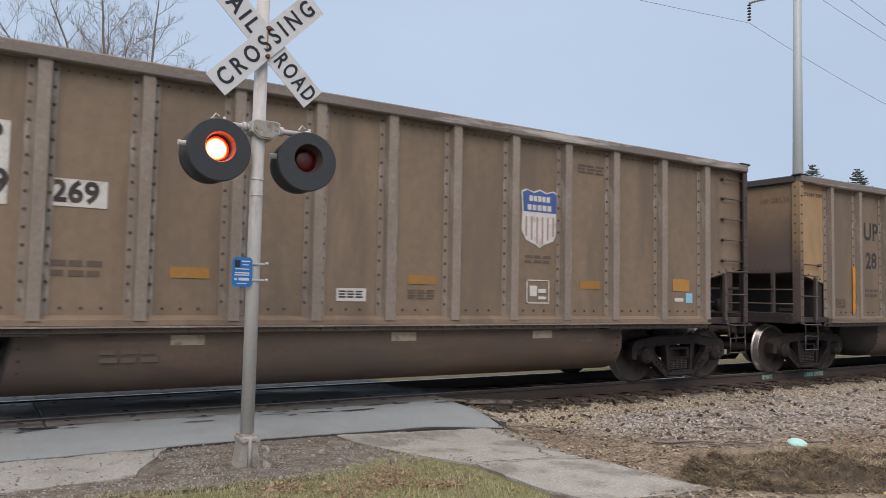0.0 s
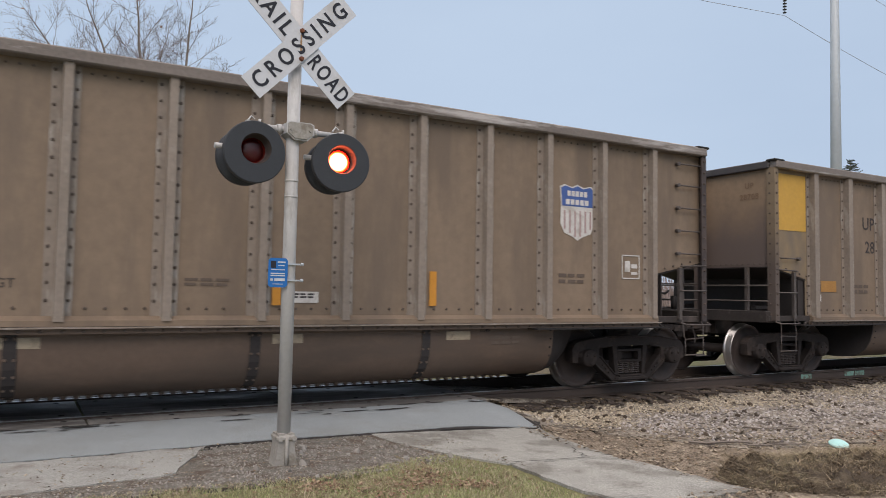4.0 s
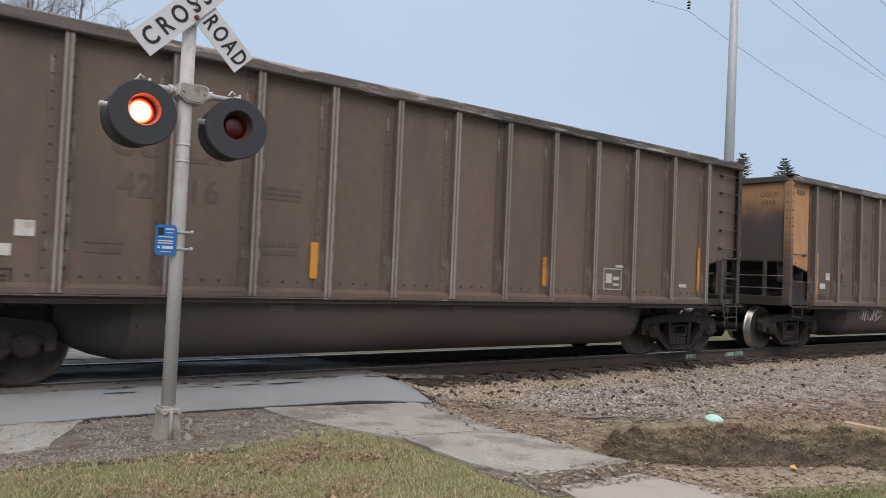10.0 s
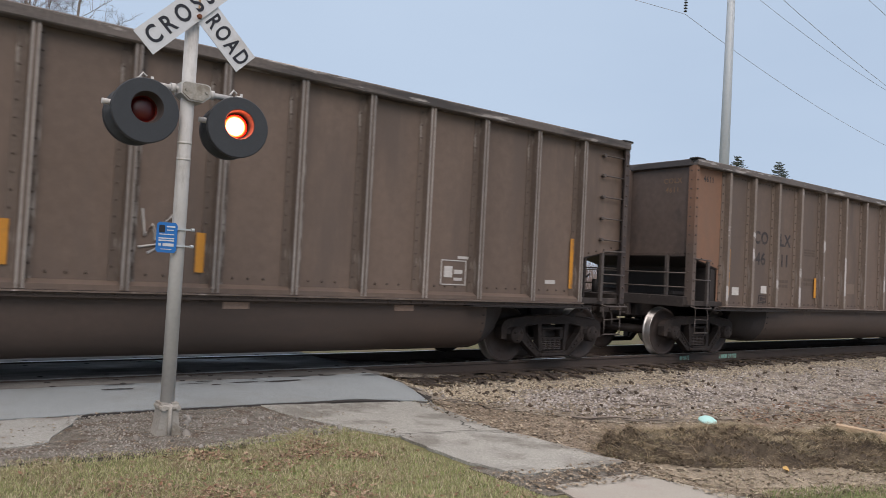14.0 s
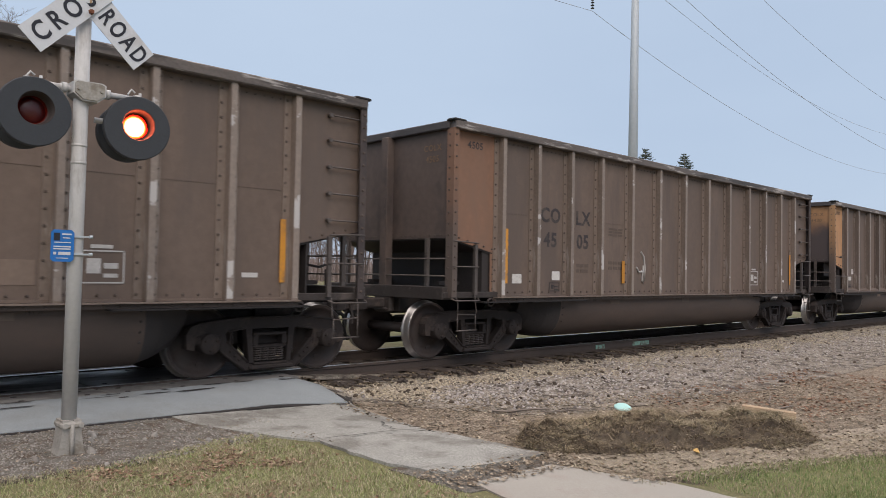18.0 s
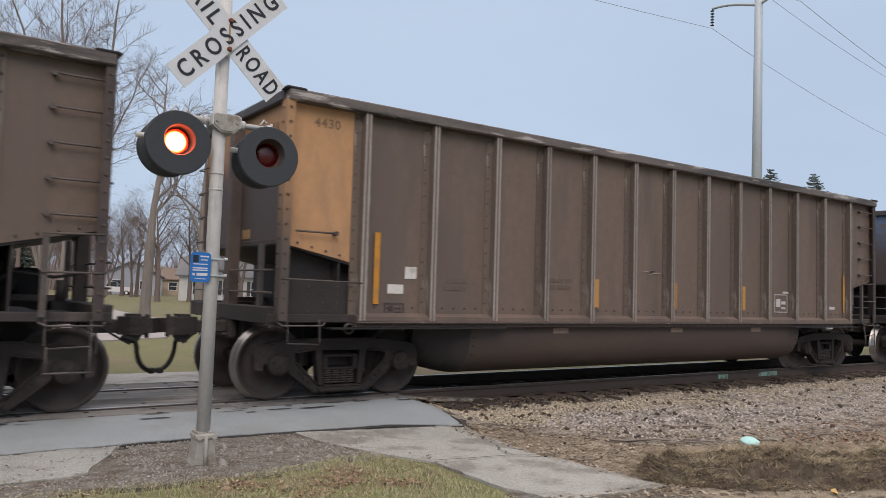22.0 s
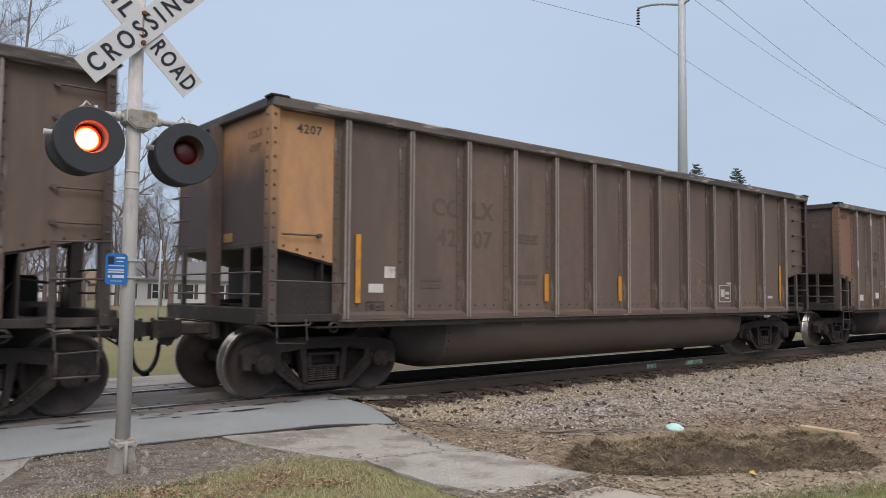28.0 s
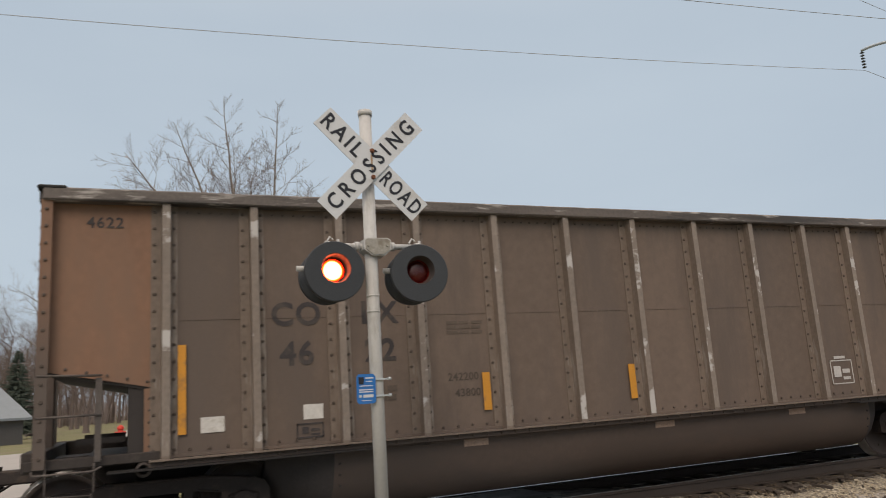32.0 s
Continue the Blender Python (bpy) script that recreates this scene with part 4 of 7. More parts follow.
    g.turned([(0.0, -1.165), (0.06, -1.16), (0.075, -1.15), (0.125, -1.145), (0.135, -1.13), (0.135, -0.92)], 16, axis="y")
    g.v[-96:] = [(x, y, z + 0.457) for x, y, z in g.v[-96:]]
    for k in range(3):
        q = 2 * math.pi * k / 3 + 0.5
        g.bolt((0.08 * math.cos(q), -1.15, 0.457 + 0.08 * math.sin(q)), (0, -1, 0), 0.024, 0.02)
    out["bearing"] = g.mesh("bearing_cap", [TRUCK])
    out["wheelset"] = wheelset_geo().mesh("wheelset", [WHEEL, TREAD, TREAD])
    g = Geo()
    for s in (-1, 1):
        g.prism([(s * 0.36, 0.3), (s * 0.44, 0.3), (s * 0.46, 0.62), (s * 0.38, 0.62)][::s], -0.84, -0.72)
        g.prism([(s * 0.36, 0.3), (s * 0.44, 0.3), (s * 0.46, 0.62), (s * 0.38, 0.62)][::s], 0.72, 0.84)
        g.box(min(s * 0.36, s * 0.44), max(s * 0.36, s * 0.44), -0.84, 0.84, 0.34, 0.42)
    out["brake_beam"] = g.mesh("brake_beam", [TRUCK])
    return out


SHARED = {}
WHEELSETS = []


def mirror_x(me, length=LENGTH):
    """A mesh turned end for end about the middle of a car."""
    key = ("turned", me.name)
    if key not in SHARED:
        g = me.copy()
        g.transform(Matrix.Translation((length, 0, 0)) @ Matrix.Diagonal((-1, 1, 1, 1)))
        g.flip_normals()
        SHARED[key] = g
    return SHARED[key]


def truck(parent, x):
    t = part("truck", SHARED["bolster"], None, parent, m=Matrix.Translation((x, 0, 0)))
    part("side_frame", SHARED["frame_near"], None, t)
    part("side_frame", SHARED["frame_far"], None, t)
    for me in SHARED["springs"]:
        part("spring", me, None, t)
    part("brake_beam", SHARED["brake_beam"], None, t)
    for a in (-0.89, 0.89):
        part("bearing_cap", SHARED["bearing"], None, t, m=Matrix.Translation((a, 0, 0)))
        w = part("wheelset", SHARED["wheelset"], None, t, "wheel pair with bright polished treads", m=Matrix.Translation((a, 0, 0.457)))
        WHEELSETS.append((w, a))


def coal_car(kind, end_paint, label):
    car = thing("coal_car", label, "rail car", group="cars of the coal train")
    for n in range(12):
        part("side_panel", SHARED[kind, "panel", n], None, car)
    for x in KINDS[kind]:
        part("rib", SHARED[kind, "rib"], None, car, m=Matrix.Translation((x, 0, 0)))
        part("rib", SHARED[kind, "rib"], None, car, m=Matrix.Translation((x, 0, 0)) @ Matrix.Rotation(math.pi, 4, "Z"))
    part("far_side_wall", SHARED[kind, "far_side"], None, car)
    # end panels of the near side, cut off on the slope
    for trailing in (False, True):
        g = Geo()
        g.prism([(0.0, 1.95), (1.12, 1.72), (1.12, 3.68), (0.0, 3.68)], -1.482, -1.47)
        for k in range(5):
            g.bolt((0.22 + 0.19 * k, -1.484, 1.96 - 0.04 * k), (0, -1, 0), 0.018, 0.016, 1)
        g.box(0.95, 1.12, -1.482, -1.47, 1.03, 1.73)
        for k in range(5):
            g.bolt((1.0, -1.484, 1.15 + 0.12 * k), (0, -1, 0), 0.015, 0.014, 1)
        paint = (UP_PAINT if "tan" in kind else CO_PAINT) if trailing else end_paint
        me = g.mesh("end_side_panel", [paint, BOLT])
        part("end_side_panel", mirror_x(me) if trailing else me, None, car, "" if trailing else "painted leading panel of the side")
    for name, key in (("side_sill", "sill"), ("sill_lip", "lip"), ("lower_channel", "channel"), ("sill_strip", "strip"), ("sill_strip", "strip_rear"), ("top_chord", "chord"), ("top_chord", "far_chord"), ("tub", "tub"), ("tub", "far_tub")):
        part(name, SHARED[kind, key], None, car)
    for me_key, name in (("end_chord", "end_chord"), ("end_wall", "end_wall"), ("corner_post", "corner_post"), ("slope_sheet", "slope_sheet"),
                         ("platform", "end_platform"), ("corner_step", "corner_step"), ("end_ladder", "end_ladder")):
        front = me_key
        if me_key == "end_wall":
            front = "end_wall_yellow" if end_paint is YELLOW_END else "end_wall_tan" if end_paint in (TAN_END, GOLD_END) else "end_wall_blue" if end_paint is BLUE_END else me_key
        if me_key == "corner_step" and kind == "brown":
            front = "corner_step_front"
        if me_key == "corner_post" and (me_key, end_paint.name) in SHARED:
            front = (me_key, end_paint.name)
        part(name, SHARED[front], None, car)
        part(name, mirror_x(SHARED[me_key]), None, car)
    part("end_post", SHARED["end_post"], None, car)
    part("end_post", mirror_x(SHARED["end_post"]), None, car)
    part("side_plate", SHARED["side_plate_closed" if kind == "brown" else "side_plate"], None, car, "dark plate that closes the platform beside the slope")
    for z in (2.08, 2.44, 2.8, 3.16, 3.5):
        part("grab_rung", SHARED["rung"], None, car, m=Matrix.Translation((0, 0, z)))
    if kind != "brown_wide":
        part("grab_iron", SHARED["grab"], None, car, m=Matrix.Translation((0, 0, 2.1)))
    part("brake_wheel", SHARED["brake"], None, car, m=Matrix.Translation((LENGTH + 0.3, 0.35, 2.15)))
    part("underframe", SHARED["underframe"], None, car)
    part("brake_gear", SHARED["brake_gear"], None, car)
    for d, x in ((-1, 0.01), (1, LENGTH - 0.01)):
        part("coupler", SHARED["coupler", d], None, car, m=Matrix.Translation((x, 0, 0)))
        part("air_hose", SHARED["hose", d], None, car, m=Matrix.Translation((x, 0, 0)))
    truck(car, 1.09)
    truck(car, LENGTH - 1.09)
    return car


def lettering(car, text, x, z, size, mat, bold=0.004, squeeze=1.0, y=-1.486, spacing=1.05, label=""):
    me = words(text, size, mat, bold, thick=0.001, spacing=spacing)
    return part("lettering", me, None, car, label, m=Matrix.Translation((x, y, z)) @ Matrix.Rotation(math.pi / 2, 4, "X") @ Matrix.Diagonal((squeeze, 1, 1, 1)))


def plate(car, name, x0, x1, z0, z1, mat, y=-1.487, label=""):
    return part(name, Geo().box(x0, x1, y - 0.004, y, z0, z1), mat, car, label)


def text_bars(car, x, z, w, h, rows, mat, y=-1.487):
    """Small writing that cannot be read, as rows of bars."""
    g = Geo()
    for r in range(rows):
        zz = z - r * h * 1.7
        n = 3
        for k in range(n):
            a = x + w * k / n
            g.box(a, a + w / n * (0.86 - 0.12 * ((r + k) % 2)), y - 0.002, y, zz, zz + h)
    return part("small_print", g, mat, car)


def data_box(car, x, z, w, h, mat):
    """An outlined panel of small print."""
    g = Geo()
    y0, y1 = -1.491, -1.487
    for a, b, c, d in ((x, x + w, z, z + 0.016), (x, x + w, z + h - 0.016, z + h), (x, x + 0.016, z, z + h), (x + w - 0.016, x + w, z, z + h)):
        g.box(a, b, y0, y1, c, d)
    g.box(x + 0.06, x + w * 0.45, y0, y1, z + h * 0.3, z + h * 0.75)
    g.box(x + w * 0.52, x + w * 0.85, y0, y1, z + h * 0.45, z + h * 0.62)
    g.box(x + w * 0.52, x + w * 0.85, y0, y1, z + h * 0.18, z + h * 0.3)
    return part("data_stencil", g, mat, car)


def shield(car, x, z, s=1.0):
    """A shield decal: a blue field with white bars over red and white stripes."""
    outline = [(-0.3, 0.42), (-0.22, 0.46), (-0.1, 0.42), (0, 0.47), (0.1, 0.42), (0.22, 0.46), (0.3, 0.42), (0.28, 0.1), (0.29, -0.2), (0.22, -0.36), (0.08, -0.42), (0, -0.48),
               (-0.08, -0.42), (-0.22, -0.36), (-0.29, -0.2), (-0.28, 0.1)]
    outline = [(a * 1.15, b * 0.9) for a, b in outline]
    g = Geo().prism([(x + s * a, z + s * b) for a, b in outline], -1.49, -1.487)
    ob = part("shield_decal", g, WHITE, car, "shield decal in faded blue, white and red")
    top = [(a * 0.93, b * 0.95) for a, b in outline if b > 0.05]
    part("shield_field", Geo().prism([(x + s * a, z + s * b) for a, b in top], -1.493, -1.49), SHIELD_BLUE, ob)
    g = Geo()
    for r, (w, zz) in enumerate(((0.2, 0.28), (0.23, 0.15))):
        for k in range(5):
            a = -w + 2 * w * k / 5
            part("shield_bar", Geo().box(x + s * a, x + s * (a + 2 * w / 5 * 0.75), -1.496, -1.493, z + s * (zz - 0.04), z + s * (zz + 0.04)), WHITE, ob)
    for k in range(6):
        a = -0.265 + 0.1 * k
        low = -0.4 + abs(a + 0.022) * 0.55
        part("shield_stripe", Geo().box(x + s * a, x + s * (a + 0.03), -1.493, -1.49, z + s * low, z + s * 0.02), SHIELD_RED, ob)


def reflector(car, x, z0, z1, w=0.1, mat=None):
    part("reflector", Geo().box(x, x + w, -1.514, -1.51, z0, z1), mat or REFLECT, car, "yellow reflective strip")


def reflector_wide(car, x, z, w=0.42, h=0.15):
    part("reflector", Geo().box(x, x + w, -1.492, -1.487, z, z + h), REFLECT_DULL, car, "yellow reflective strip")


END_PLATE = surface("dirty_yellow_plate", (0.3, 0.19, 0.09), 0.7, vary=0.25, scale=9, bump=0.03)


def train():
    SHARED.update(build_shared())
    for d in (-1, 1):
        SHARED["coupler", d] = coupler_geo(d).mesh("coupler", [COUPLER])
        SHARED["hose", d] = hose_geo(d).mesh("air_hose", [RUBBER])
    cars = []
    # three tan cars with shields
    c = coal_car("tan", UP_PAINT, "dusty tan coal gondola with shield decal and white number patches")
    plate(c, "number_patch", 3.3, 3.9, 2.22, 2.5, WHITE)
    plate(c, "number_patch", 2.35, 3.0, 2.2, 3.02, WHITE)
    lettering(c, "269", 3.6, 2.36, 0.3, STENCIL, 0.012, 0.95, y=-1.492)
    lettering(c, "9", 2.92, 2.4, 0.36, STENCIL, 0.012, 0.95, y=-1.492)
    lettering(c, "UP", 2.72, 2.85, 0.36, STENCIL, 0.012, 0.95, y=-1.492)
    cars.append(c)
    c = coal_car("tan_even", GOLD_END, "dusty tan coal gondola numbered 28536 with a shield decal")
    lettering(c, "UP", 2.65, 2.85, 0.5, STENCIL, 0.012, 0.9)
    lettering(c, "28", 2.65, 2.25, 0.46, STENCIL, 0.012, 0.9)
    lettering(c, "536", 3.63, 2.25, 0.46, STENCIL, 0.012, 0.9)
    end_lettering(c, "UP 28536", 3.35)
    lettering(c, "ROTARY END", 0.56, 3.46, 0.1, STENCIL, 0.002, 1.0, spacing=1.15)
    cars.append(c)
    c = coal_car("tan", TAN_END, "dusty tan coal gondola with yellow end patch, numbered 28708")
    lettering(c, "UP", 2.92, 2.84, 0.34, STENCIL, 0.004, 0.95)
    lettering(c, "28", 2.96, 2.39, 0.32, STENCIL, 0.004, 0.95)
    lettering(c, "708", 3.67, 2.39, 0.32, STENCIL, 0.006, 0.95)
    end_lettering(c, "UP", 3.4)
    end_lettering(c, "28708", 3.2)
    part("yellow_patch", Geo().box(0.16, 0.98, -1.49, -1.482, 2.6, 3.6), YELLOW_PATCH, c, "square yellow paint patch")
    cars.append(c)
    for n in (0, 2):
        c = cars[n]
        shield(c, 9.67, 2.53, 1.0)
        data_box(c, 9.44, 1.3, 0.42, 0.34, WHITE)
        for x, w, h in ((1.4, 0.46, 0.2), (4.55, 0.42, 0.12), (7.5, 0.42, 0.12), (10.45, 0.42, 0.12), (12.5, 0.4, 0.2)):
            reflector_wide(c, x, 1.53, w, h)
        plate(c, "label_plate", 6.5, 6.9, 1.3, 1.46, WHITE)
        text_bars(c, 6.53, 1.41, 0.34, 0.02, 3, STENCIL, y=-1.492)
        plate(c, "label_plate", 12.82 if n == 0 else 11.66, 12.98 if n == 0 else 11.82, 1.34, 1.5, PALE_BLUE)
        plate(c, "label_plate", 12.85 if n else 12.55, 12.95 if n else 12.75, 1.36, 1.42, WHITE)
        plate(c, "label_plate", 1.24, 1.4, 1.36, 1.48, WHITE)
        text_bars(c, 9.4, 1.95, 0.5, 0.04, 2, GHOST)
        text_bars(c, 7.5, 1.44, 0.42, 0.02, 4, GHOST)
        text_bars(c, 10.4, 3.38, 0.55, 0.03, 3, GHOST)
    # a chalked letter in a box
    c = cars[2]
    scribble(c, "chalk_mark", [[(11.46, 1.4), (11.48, 1.8), (12.02, 1.8), (12.04, 1.4)], [(11.5, 1.78), (11.6, 1.44), (11.73, 1.78), (11.86, 1.44), (11.98, 1.78)], [(11.46, 1.45), (12.04, 1.45)]], FAINT, 0.008, -1.488, "faint chalked letter in a box")
    c = cars[1]
    shield(c, 11.74, 2.6, 0.95)
    data_box(c, 12.6, 1.66, 0.36, 0.36, WHITE)
    reflector(c, 1.9, 1.18, 2.12)
    reflector(c, 4.2, 1.2, 1.66)
    reflector(c, 7.26, 1.24, 1.68)
    reflector(c, 9.3, 1.24, 1.68)
    plate(c, "label_plate", 7.48, 7.82, 1.27, 1.4, WHITE)
    text_bars(c, 7.5, 1.36, 0.28, 0.02, 2, STENCIL, y=-1.492)
    text_bars(c, 11.4, 1.66, 0.5, 0.05, 2, GHOST)
    text_bars(c, 6.3, 1.5, 0.5, 0.03, 2, GHOST)
    data_box(c, 1.35, 1.3, 0.3, 0.16, GHOST)
    for c in cars:
        text_bars(c, 2.4, 1.62, 0.5, 0.06, 2, GHOST)
        if c is cars[1]:
            lettering(c, "241900", 3.68, 1.6, 0.12, GHOST_DARK, 0.002, 1.05)
            lettering(c, "44100", 3.72, 1.43, 0.12, GHOST_DARK, 0.002, 1.05)
            lettering(c, "GT", 4.63, 1.44, 0.13, GHOST_DARK, 0.002, 1.0)
        elif c is cars[2]:
            lettering(c, "243400", 3.66, 1.66, 0.115, GHOST_DARK, 0.002, 1.15)
            lettering(c, "42600", 3.69, 1.5, 0.115, GHOST_DARK, 0.002, 1.15)
        else:
            text_bars(c, 3.4, 1.62, 0.5, 0.06, 2, GHOST)
        for x in (4.6, 7.3, 9.6):
            plate(c, "tub_label", x, x + 0.36, 0.8, 0.91, TUB_PLATE, y=-1.44)
        text_bars(c, 3.9, 0.8, 0.6, 0.05, 3, GHOST, y=-1.442)
        text_bars(c, 10.3, 0.8, 0.5, 0.04, 2, GHOST, y=-1.442)
    # eight brown cars: end paint, number, ink, make
    plan = [(YELLOW_END, "4216", GHOST, "brown"), (YELLOW_END, "4334", GHOST, "brown"), (RUST_END, "4611", STENCIL, "brown_wide"), (RUST_END, "4505", STENCIL, "brown_wide"),
            (YELLOW_END, "4430", GHOST, "brown"), (BLUE_END, "3459", GHOST, "brown"), (YELLOW_END, "4207", GHOST, "brown"), (RUST_END, "4622", STENCIL, "brown_wide")]
    for n, (end, number, ink, make) in enumerate(plan):
        how = {id(YELLOW_END): "a faded yellow end panel", id(RUST_END): "a rust-coloured end panel", id(BLUE_END): "a faded blue end panel"}[id(end)]
        c = coal_car(make, end, f"weathered brown coal gondola numbered {number} with {how}")
        wide = make == "brown_wide"
        left, right = ("ED", "GX") if number == "3459" else ("CO", "LX")
        xa, xb, z = (2.53, 3.5, 2.45) if wide else (2.88, 3.6, 2.62)
        if number != "4430":
            lettering(c, left, xa, z, 0.36, ink, 0.01, 1.0, spacing=1.1)
            lettering(c, right, xb, z, 0.36, ink, 0.01, 1.0, spacing=1.1)
            lettering(c, number[:2], xa, z - 0.44, 0.36, ink, 0.01, 1.0, spacing=1.1)
            lettering(c, number[2:], xb, z - 0.44, 0.36, ink, 0.01, 1.0, spacing=1.1)
        lettering(c, number, 0.56, 3.46, 0.16, END_GHOST if number in ("4430", "3459") else STENCIL, 0.003, 1.0, spacing=1.15)
        end_lettering(c, ("ED" if number == "3459" else "CO") + ("GX" if number == "3459" else "LX"), 3.4)
        end_lettering(c, number, 3.22)
        if end is YELLOW_END:
            for y0 in (-0.42, 0.16):
                part("end_plate", Geo().box(0.006, 0.018, y0, y0 + 0.24, 2.04, 2.16), END_PLATE, c, "dirty yellow plate on the end wall")
        if number != "4430":
            text_bars(c, 4.35, 2.3, 0.5, 0.035, 3, GHOST)
        if number == "4622":
            lettering(c, "242200", 4.53, 1.66, 0.13, GHOST_DARK, 0.002, 1.0)
            lettering(c, "43800", 4.58, 1.47, 0.13, GHOST_DARK, 0.002, 1.0)
        else:
            text_bars(c, 4.35, 1.62, 0.5, 0.06, 2, GHOST)
        text_bars(c, 3.3 if wide else 2.4, 1.55, 0.4, 0.06, 2, GHOST)
        data_box(c, 10.62 if wide else 10.42, 1.22, 0.46, 0.36, CHALK)
        plate(c, "label_plate", 10.72, 10.95, 1.6, 1.64, CHALK)
        if number == "3459":
            for x, zz, w, h in ((1.36, 1.68, 0.5, 0.2), (4.5, 1.56, 0.42, 0.11), (7.46, 1.56, 0.4, 0.11), (9.4, 1.56, 0.38, 0.11), (12.52, 1.7, 0.36, 0.18)):
                reflector_wide(c, x, zz, w, h)
        else:
            rows = {"4216": (5.0, 9.0), "4334": (5.0, 6.95), "4611": (4.82, 7.3), "4505": (4.82, 4.82), "4430": (5.34, 7.3), "4207": (5.0, 6.97), "4622": (4.8, 6.95)}[number]
            reflector(c, 1.275, 1.24, 2.16, 0.08)
            for x in sorted(set(rows)):
                reflector(c, x - 0.03, 1.25, 1.7, mat=REFLECT_DULL if number == "4430" else None)
            if number == "4430":
                reflector(c, 9.3, 1.25, 1.7, mat=REFLECT_DULL)
            reflector(c, 13.02, 1.24, 2.05, 0.08, REFLECT_DULL if number == "4430" else None)
        plate(c, "label_plate", 1.5, 1.74, 1.24 if wide else 1.38, 1.4 if wide else 1.5, WHITE)
        plate(c, "label_plate", 2.58 if wide else 1.76, 2.8 if wide else 1.94, 1.3 if wide else 1.58, 1.46 if wide else 1.74, WHITE)
        data_box(c, 2.5 if wide else 1.46, 1.1, 0.3, 0.16, STENCIL)
        plate(c, "label_plate", 12.5, 12.72, 1.3, 1.36, CHALK)
        for x in (4.5, 7.3, 9.7):
            plate(c, "tub_label", x, x + 0.32, 0.84, 0.92, TUB_LABEL if number in ("4334", "4430", "4622") else GHOST, y=-1.44)
        if number == "4334":
            scribble(c, "graffiti", [[(3.62, 0.99), (3.48, 0.87), (3.66, 0.9), (3.76, 0.84), (3.6, 0.68), (3.54, 0.72)], [(3.82, 0.95), (3.72, 0.66)], [(3.7, 0.9), (3.98, 0.94)], [(3.94, 1.0), (3.82, 0.64)], [(3.92, 0.86), (4.06, 0.9), (3.96, 0.66)],
                                     [(4.2, 0.98), (4.1, 0.82), (4.24, 0.84), (4.14, 0.66)], [(4.34, 1.0), (4.26, 0.66)], [(4.2, 0.92), (4.44, 0.98), (4.3, 0.82), (4.5, 0.74)], [(4.46, 0.94), (4.4, 0.7), (4.52, 0.88), (4.76, 0.78), (4.4, 0.64)],
                                     [(3.5, 0.8), (3.52, 0.78)], [(4.04, 0.7), (4.14, 0.64), (4.2, 0.72)]], CHALK, 0.011, -1.447, "white spray-painted scrawl")
            scribble(c, "chalk_mark", [[(2.42, 1.5), (2.5, 1.56), (2.52, 1.86), (2.6, 1.88), (2.64, 1.56), (2.72, 1.5)], [(2.55, 1.6), (2.57, 1.76), (2.6, 1.6), (2.55, 1.6)]], FAINT, 0.008, -1.488, "faint chalk drawing")
            scribble(c, "graffiti", [[(6.32, 1.92), (6.36, 1.62), (6.44, 1.76), (6.48, 1.58)], [(6.66, 1.88), (6.54, 1.76), (6.56, 1.6), (6.72, 1.66)], [(6.3, 1.5), (6.58, 1.55), (6.4, 1.44)]], CHALK, 0.015, -1.49, "white spray-painted scrawl")
        if number == "4611":
            for x0, x1, z0, z1 in ((6.42, 6.85, 1.38, 1.62), (9.72, 10.18, 1.2, 1.46)):
                plate(c, "paint_patch", x0, x1, z0, z1, LIGHT_PATCH, y=-1.483)
        if number == "4505":
            scribble(c, "graffiti", [[(5.52, 1.9), (5.62, 1.82), (5.68, 1.55), (5.62, 1.26), (5.56, 1.3), (5.62, 1.62)], [(5.36, 1.58), (5.44, 1.48), (5.56, 1.5)]], CHALK, 0.022, -1.49, "white spray-painted scrawl")
        if number == "4207":
            scribble(c, "graffiti", [[(9.62, 1.9), (9.5, 1.7), (9.56, 1.4), (9.8, 1.36), (9.92, 1.6), (9.7, 1.7), (9.6, 1.5)], [(9.55, 2.05), (9.9, 1.98)]], FAINT, 0.005, -1.486, "faint pale chalk drawing")
        if number == "4430":
            scribble(c, "graffiti", [[(6.5, 1.86), (6.8, 1.9), (6.6, 1.82), (6.95, 1.86)]], FAINT, 0.008, -1.488, "faint pale chalk mark")
        cars.append(c)
    return cars


def end_lettering(car, text, z):
    """Small figures on the leading end wall, beside the near corner."""
    me = words(text, 0.14, END_GHOST, 0.002, thick=0.001, spacing=1.15)
    return part("end_lettering", me, None, car, m=Matrix.Translation((0.014, -1.05, z)) @ Matrix.Rotation(-math.pi / 2, 4, "Z") @ Matrix.Rotation(math.pi / 2, 4, "X"))


